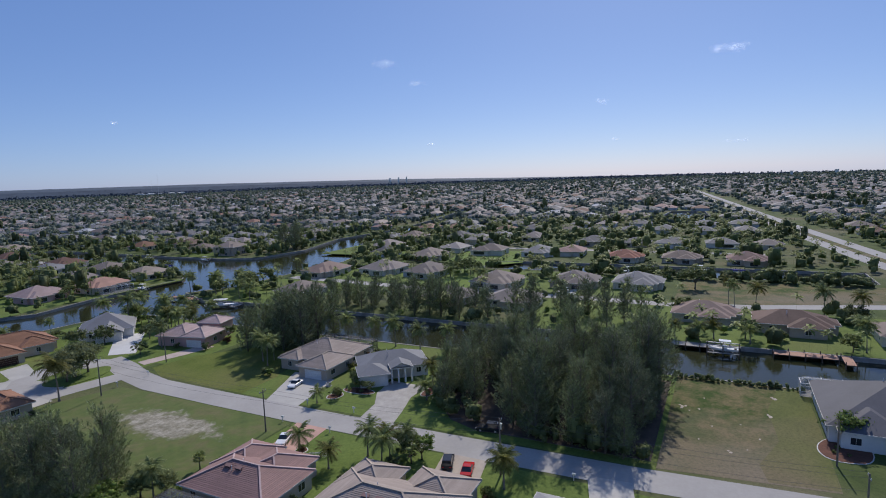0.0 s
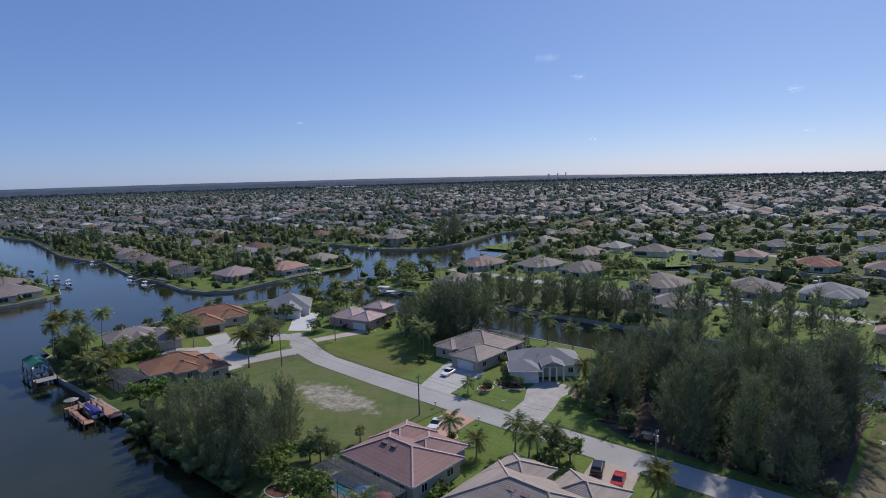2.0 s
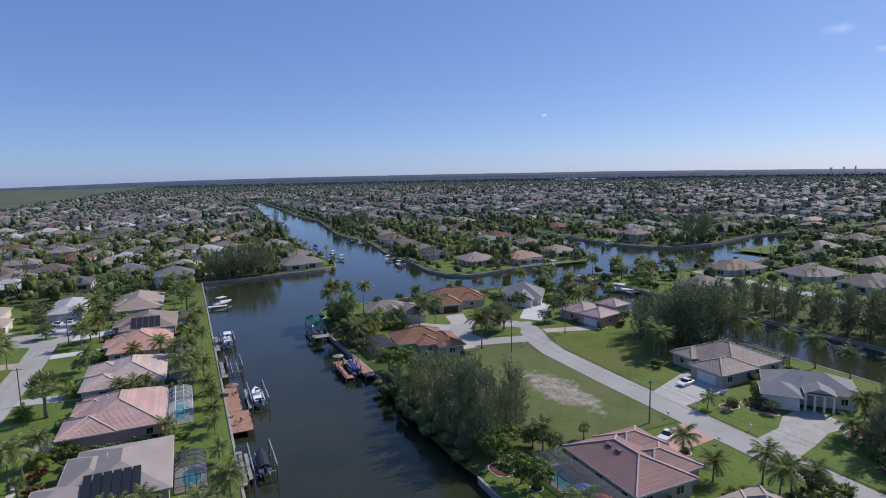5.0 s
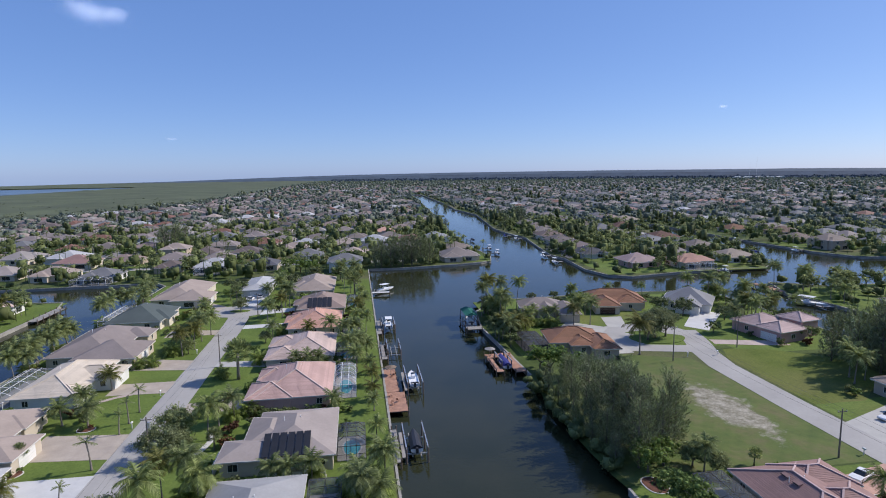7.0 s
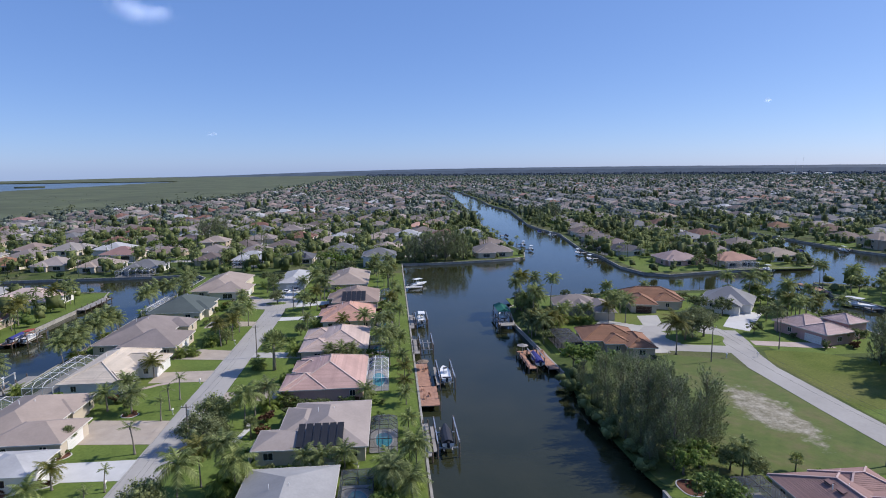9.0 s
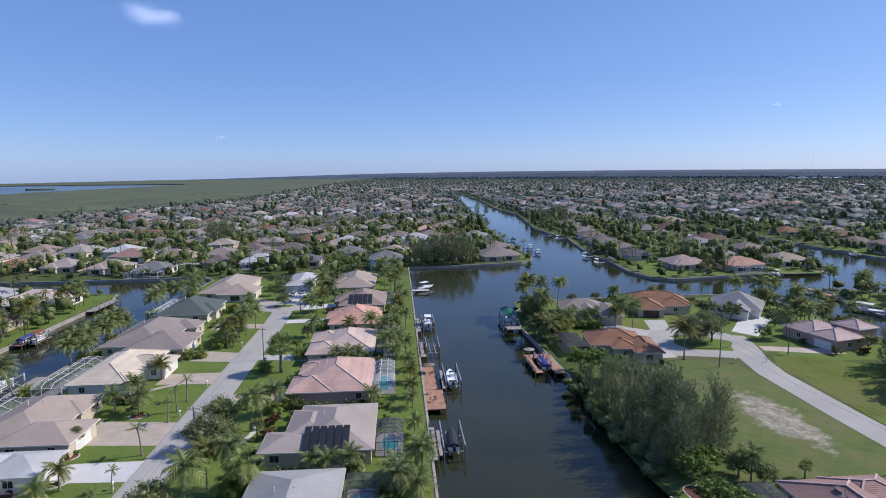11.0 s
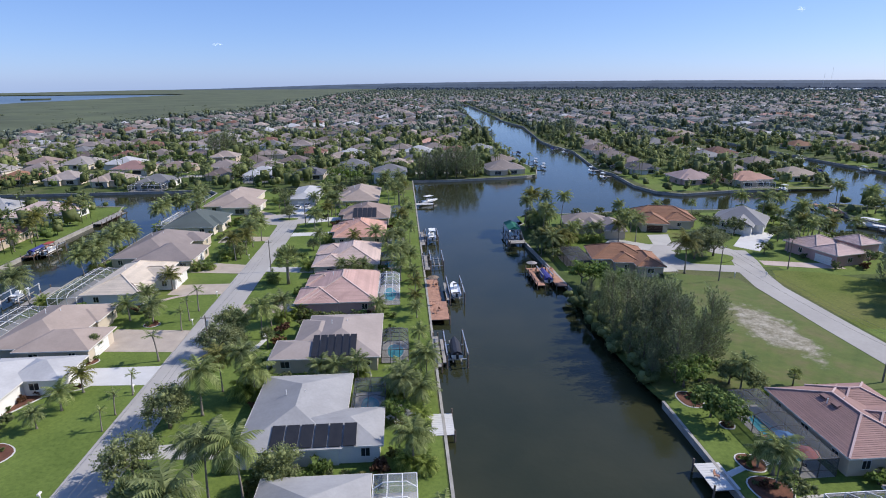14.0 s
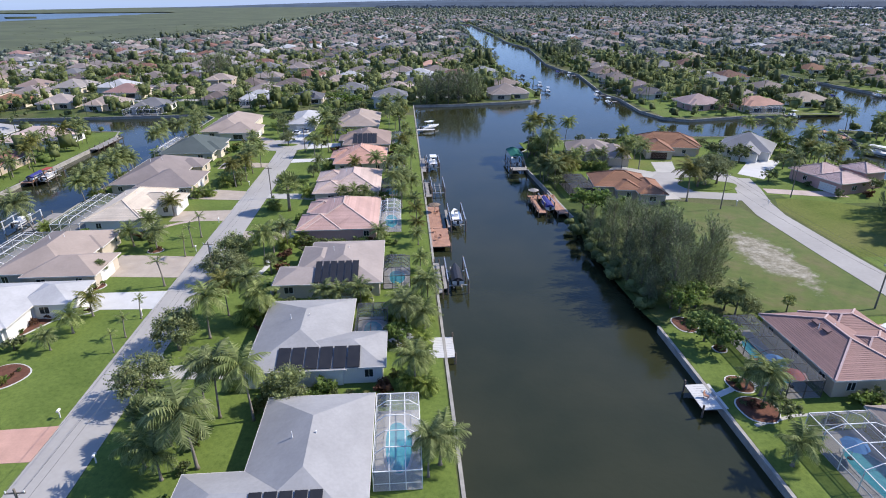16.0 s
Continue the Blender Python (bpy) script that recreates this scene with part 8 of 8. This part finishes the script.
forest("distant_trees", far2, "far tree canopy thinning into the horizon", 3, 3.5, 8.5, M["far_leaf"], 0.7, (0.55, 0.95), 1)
tall = []
clumps = [(116, 594), (124, 524), (129, 508), (147, 534), (177, 413), (184, 412), (285, 504), (277, 476), (288, 723), (240, 341), (391, 840), (252, 468), (286, 555), (354, 410), (455, 498), (162, 501), (147, 263)]
for k in range(150):
    (x, y), = clumps[k:k + 1] or scatter(1, 330, 2000, off_house)
    for i in range(nrng.integers(3, 9)):
        px_, py_ = x + nrng.normal() * 13, y + nrng.normal() * 13
        if off_house(px_, py_):
            tall.append((px_, py_))
forest("tall_trees", tall, "dark clumps of tall pines above the distant roofs", 42, 2.6, 4.2, M["leaf_dark"], 0.36, (1.5, 2.3))
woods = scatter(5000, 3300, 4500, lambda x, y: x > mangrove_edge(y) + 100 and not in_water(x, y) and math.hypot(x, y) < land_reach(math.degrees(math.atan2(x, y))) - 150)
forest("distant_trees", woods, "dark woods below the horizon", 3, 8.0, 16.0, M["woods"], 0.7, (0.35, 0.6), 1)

# canal banks: hedges and shrubs at the water
bank = []
for loop in WATERS[:3]:
    for i in range(len(loop)):
        (x0, y0), (x1, y1) = loop[i - 1], loop[i]
        ln = math.hypot(x1 - x0, y1 - y0)
        if min(y0, y1) < 0 and max(y0, y1) < 200 or ln > 500:
            continue
        for k in range(int(ln / 3)):
            s = nrng.uniform()
            x, y = x0 + (x1 - x0) * s, y0 + (y1 - y0) * s
            for dx, dy in ((3, 0), (-3, 0), (0, 3), (0, -3)):
                if not in_water(x + dx, y + dy, 1.5) and math.hypot(x, y) > 255 and nrng.uniform() < 0.3:
                    bank.append((x + dx * nrng.uniform(0.8, 2.2), y + dy * nrng.uniform(0.8, 2.2)))
                    break
forest("bank_shrubs", bank, "shrubs and small trees along the far canal banks", 36, 0.9, 2.8, M["leaf_dark"], 0.32, (0.8, 1.35))
scrub = [(nrng.uniform(37.4, 41.5), nrng.uniform(78, 122)) for k in range(34)]
forest("bank_shrubs", scrub, "dense scrub under the casuarinas at the water's edge", 200, 0.8, 1.7, M["leaf_dark"], 0.22, knobs=5)
under = []
while len(under) < 150:
    x, y = nrng.uniform(92.6, 136), nrng.uniform(11, 60)
    if inside(x, y, GROVE) and (x < 97 or not inside(x + 1.5, y + 3.5, GROVE) or nrng.uniform() < 0.15):
        under.append((x, y))
forest("undergrowth", under, "dense dark undergrowth along the edge of the casuarina grove", 70, 0.8, 2.4, M["leaf_dark"], 0.3, (0.8, 1.5))
hedge = [(nrng.uniform(263.5, 270.5), nrng.uniform(-52, 70)) for k in range(150)]
forest("bank_shrubs", hedge, "dense dark green hedge of mangrove along a short canal", 60, 1.2, 2.8, M["leaf_dark"], 0.3, (0.8, 1.3))
reeds = [(138.2 - nrng.uniform(0, 1.4), nrng.uniform(-16, 10)) for k in range(90)]
forest("bank_shrubs", reeds, "rough scrub along the back canal edge", 60, 0.25, 0.75, M["leaf_dark"], 0.3, (0.7, 1.6))

# mangrove flats by the bay: one rolling canopy sheet
n = 70
g = Geo()
for j in range(n + 1):
    y = 150 + (4400 - 150) * (j / n) ** 1.5
    for i in range(n + 1):
        x0, x1 = -3000 + y * 0.1, mangrove_edge(y) - 12
        x = x0 + (x1 - x0) * i / n
        edge = min(1.0, i and (n - i) / 3.0 or 0.0)
        g.v.append((x, y, -2.5 if in_water(x, y) else (2.0 + 2.2 * noise.noise((x * 0.013, y * 0.013, 1.0))) * min(1.0, edge + 0.1)))
for j in range(n):
    for i in range(n):
        a = j * (n + 1) + i
        q = (a, a + 1, a + n + 2, a + n + 1)
        if all(g.v[t][2] > -1 for t in q) and all(math.hypot(g.v[t][0], g.v[t][1]) < land_reach(math.degrees(math.atan2(g.v[t][0], g.v[t][1]))) - 40 for t in q):
            g.f.append(q)
solid("mangroves", g, M["mangrove"], "flat olive-green mangrove forest along the bay", "mangroves", "stuff", smooth=True)
mang = []
while len(mang) < 900:
    y = nrng.uniform(300, 1300)
    x = mangrove_edge(y) - nrng.uniform(0, 1) ** 2 * (500 + y * 0.5)
    if not in_water(x, y) and math.degrees(math.atan2(x, y)) > -50:
        mang.append((x, y))
forest("mangroves", mang, "tufted mangrove crowns beside the suburb", 8, 2.5, 5.0, M["mangrove"], 0.5, (0.18, 0.32), 1)
isl = [(-1110 + 0.86 * u - 0.5 * v, 1877 + 0.5 * u + 0.86 * v) for u, v in rounded(0, 0, 38, 10, 20, 0.12)]
solid("island", Geo().prism(isl, -1.5, 4.0), M["mangrove"], "low mangrove island in the bay", "island", "structure")

# horizon: a belt of dark woods all round, with haze painted into its blue
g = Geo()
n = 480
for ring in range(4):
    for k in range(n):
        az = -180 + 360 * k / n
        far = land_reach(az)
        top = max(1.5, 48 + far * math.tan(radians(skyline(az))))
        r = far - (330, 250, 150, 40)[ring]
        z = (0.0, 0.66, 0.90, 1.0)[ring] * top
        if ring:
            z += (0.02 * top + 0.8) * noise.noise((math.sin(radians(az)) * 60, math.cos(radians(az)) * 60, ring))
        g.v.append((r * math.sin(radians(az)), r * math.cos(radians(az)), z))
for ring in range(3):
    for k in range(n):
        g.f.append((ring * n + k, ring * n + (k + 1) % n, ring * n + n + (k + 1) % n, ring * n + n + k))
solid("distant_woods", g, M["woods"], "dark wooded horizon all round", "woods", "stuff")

# landmarks on the skyline
for k in range(5):
    x, y = 2125 + 0.81 * 52 * (k - 2), 2765 - 0.59 * 52 * (k - 2)
    w = thing("warehouse", x, y, 0, -36, "long white warehouse with a curved roof, far off", "warehouse", "white vaulted warehouses")
    gg = Geo()
    pr = [(-25, 0), (-25, 7), (-17, 10), (-7, 12), (7, 12), (17, 10), (25, 7), (25, 0)]
    for yy in (-70, 70):
        gg.v += [(a, yy, b2) for a, b2 in pr]
    gg.f += [(i, i + 8, i + 9, i + 1) for i in range(7)] + [tuple(range(8)), tuple(range(15, 7, -1))]
    part("shell", gg, M["white_paint"], w)
    part("door", Geo().box(-6, -70.4, 0, 6, -70.05, 8), M["graywall"], w)
for x, y, h in ((1970, 2585, 108), (1947, 2603, 80)):
    mst = thing("radio_mast", x, y, 0, 0, "thin lattice radio mast on the horizon", "mast", "radio masts")
    part("mast", Geo().tube([(0, 0, 0), (0, 0, h)], [0.4, 0.25], 5), M["alu"], mst)
for k, (x, y, w, h) in enumerate(((3560, 2110, 9, 50), (3585, 2060, 8, 54), (3530, 2165, 12, 47), (3090, -270, 9, 17), (3060, -440, 10, 18))):
    tw = thing("tower_block", x, y, 0, 30, "pale tower block on the far horizon", "building", "far towers")
    part("wall", Geo().box(-w / 2, -w / 2, 0, w / 2, w / 2, h), M["whitewall"], tw)
    part("roof", Geo().box(-w / 2 - 1, -w / 2 - 1, h, w / 2 + 1, w / 2 + 1, h + 2), M["fascia"], tw)


# ---------------------------------------------------------------- clouds
def cloud(x, y, z, w, h, seed):
    """A puff of thousands of tiny bright flecks, thick in the middle and thinning out at its edge."""
    rng = np.random.default_rng(seed)
    d = Vector((x, y, 0)).normalized()
    side = np.array((-d.y, d.x, 0))
    cs = []
    for k in range(10 if w < 200 else 17):
        s = rng.uniform(-0.42, 0.42)
        r = h * rng.uniform(0.16, 0.34) * (1.15 - abs(s)) * (1.0 if w < 200 else 0.62)
        c = side * s * w + np.array((0, 0, rng.uniform(-0.12, 0.2 if w < 200 else 0.34) * h))
        m = int(30 + (0.75 if w < 200 else 0.55) * r * r)
        p = rng.normal(size=(m, 3)) * r
        cs.append(c + p[:, :1] * side * 1.5 + p[:, 1:2] * np.array((d.x, d.y, 0)) + p[:, 2:] * np.array((0, 0, 0.75)))
    v, q = leaf_quads(rng, np.concatenate(cs), 1.25 if w < 200 else 2.2)
    ob = new("cloud", np_mesh("cloud", v, q, M["cloud"]))
    ob.location = (x, y, z)
    return tagged(ob, "small thin white fair-weather cloud", "cloud", "clouds", "structure")


CLOUDS = ((3593, 2220, 857, 120, 65), (3725, 2040, 719, 60, 50), (4234, -3, 798, 230, 75), (4198, 797, 533, 65, 45), (2420, 3530, 461, 34, 22), (3812, 1976, 287, 45, 25),
          (4296, -55, 217, 180, 30), (-1530, 3899, 1020, 320, 190), (-1209, 4119, 294, 60, 25), (4235, 708, 270, 60, 20))
for k, (x, y, z, w, h) in enumerate(CLOUDS):
    cloud(x, y, z, w, h, 30 + k)
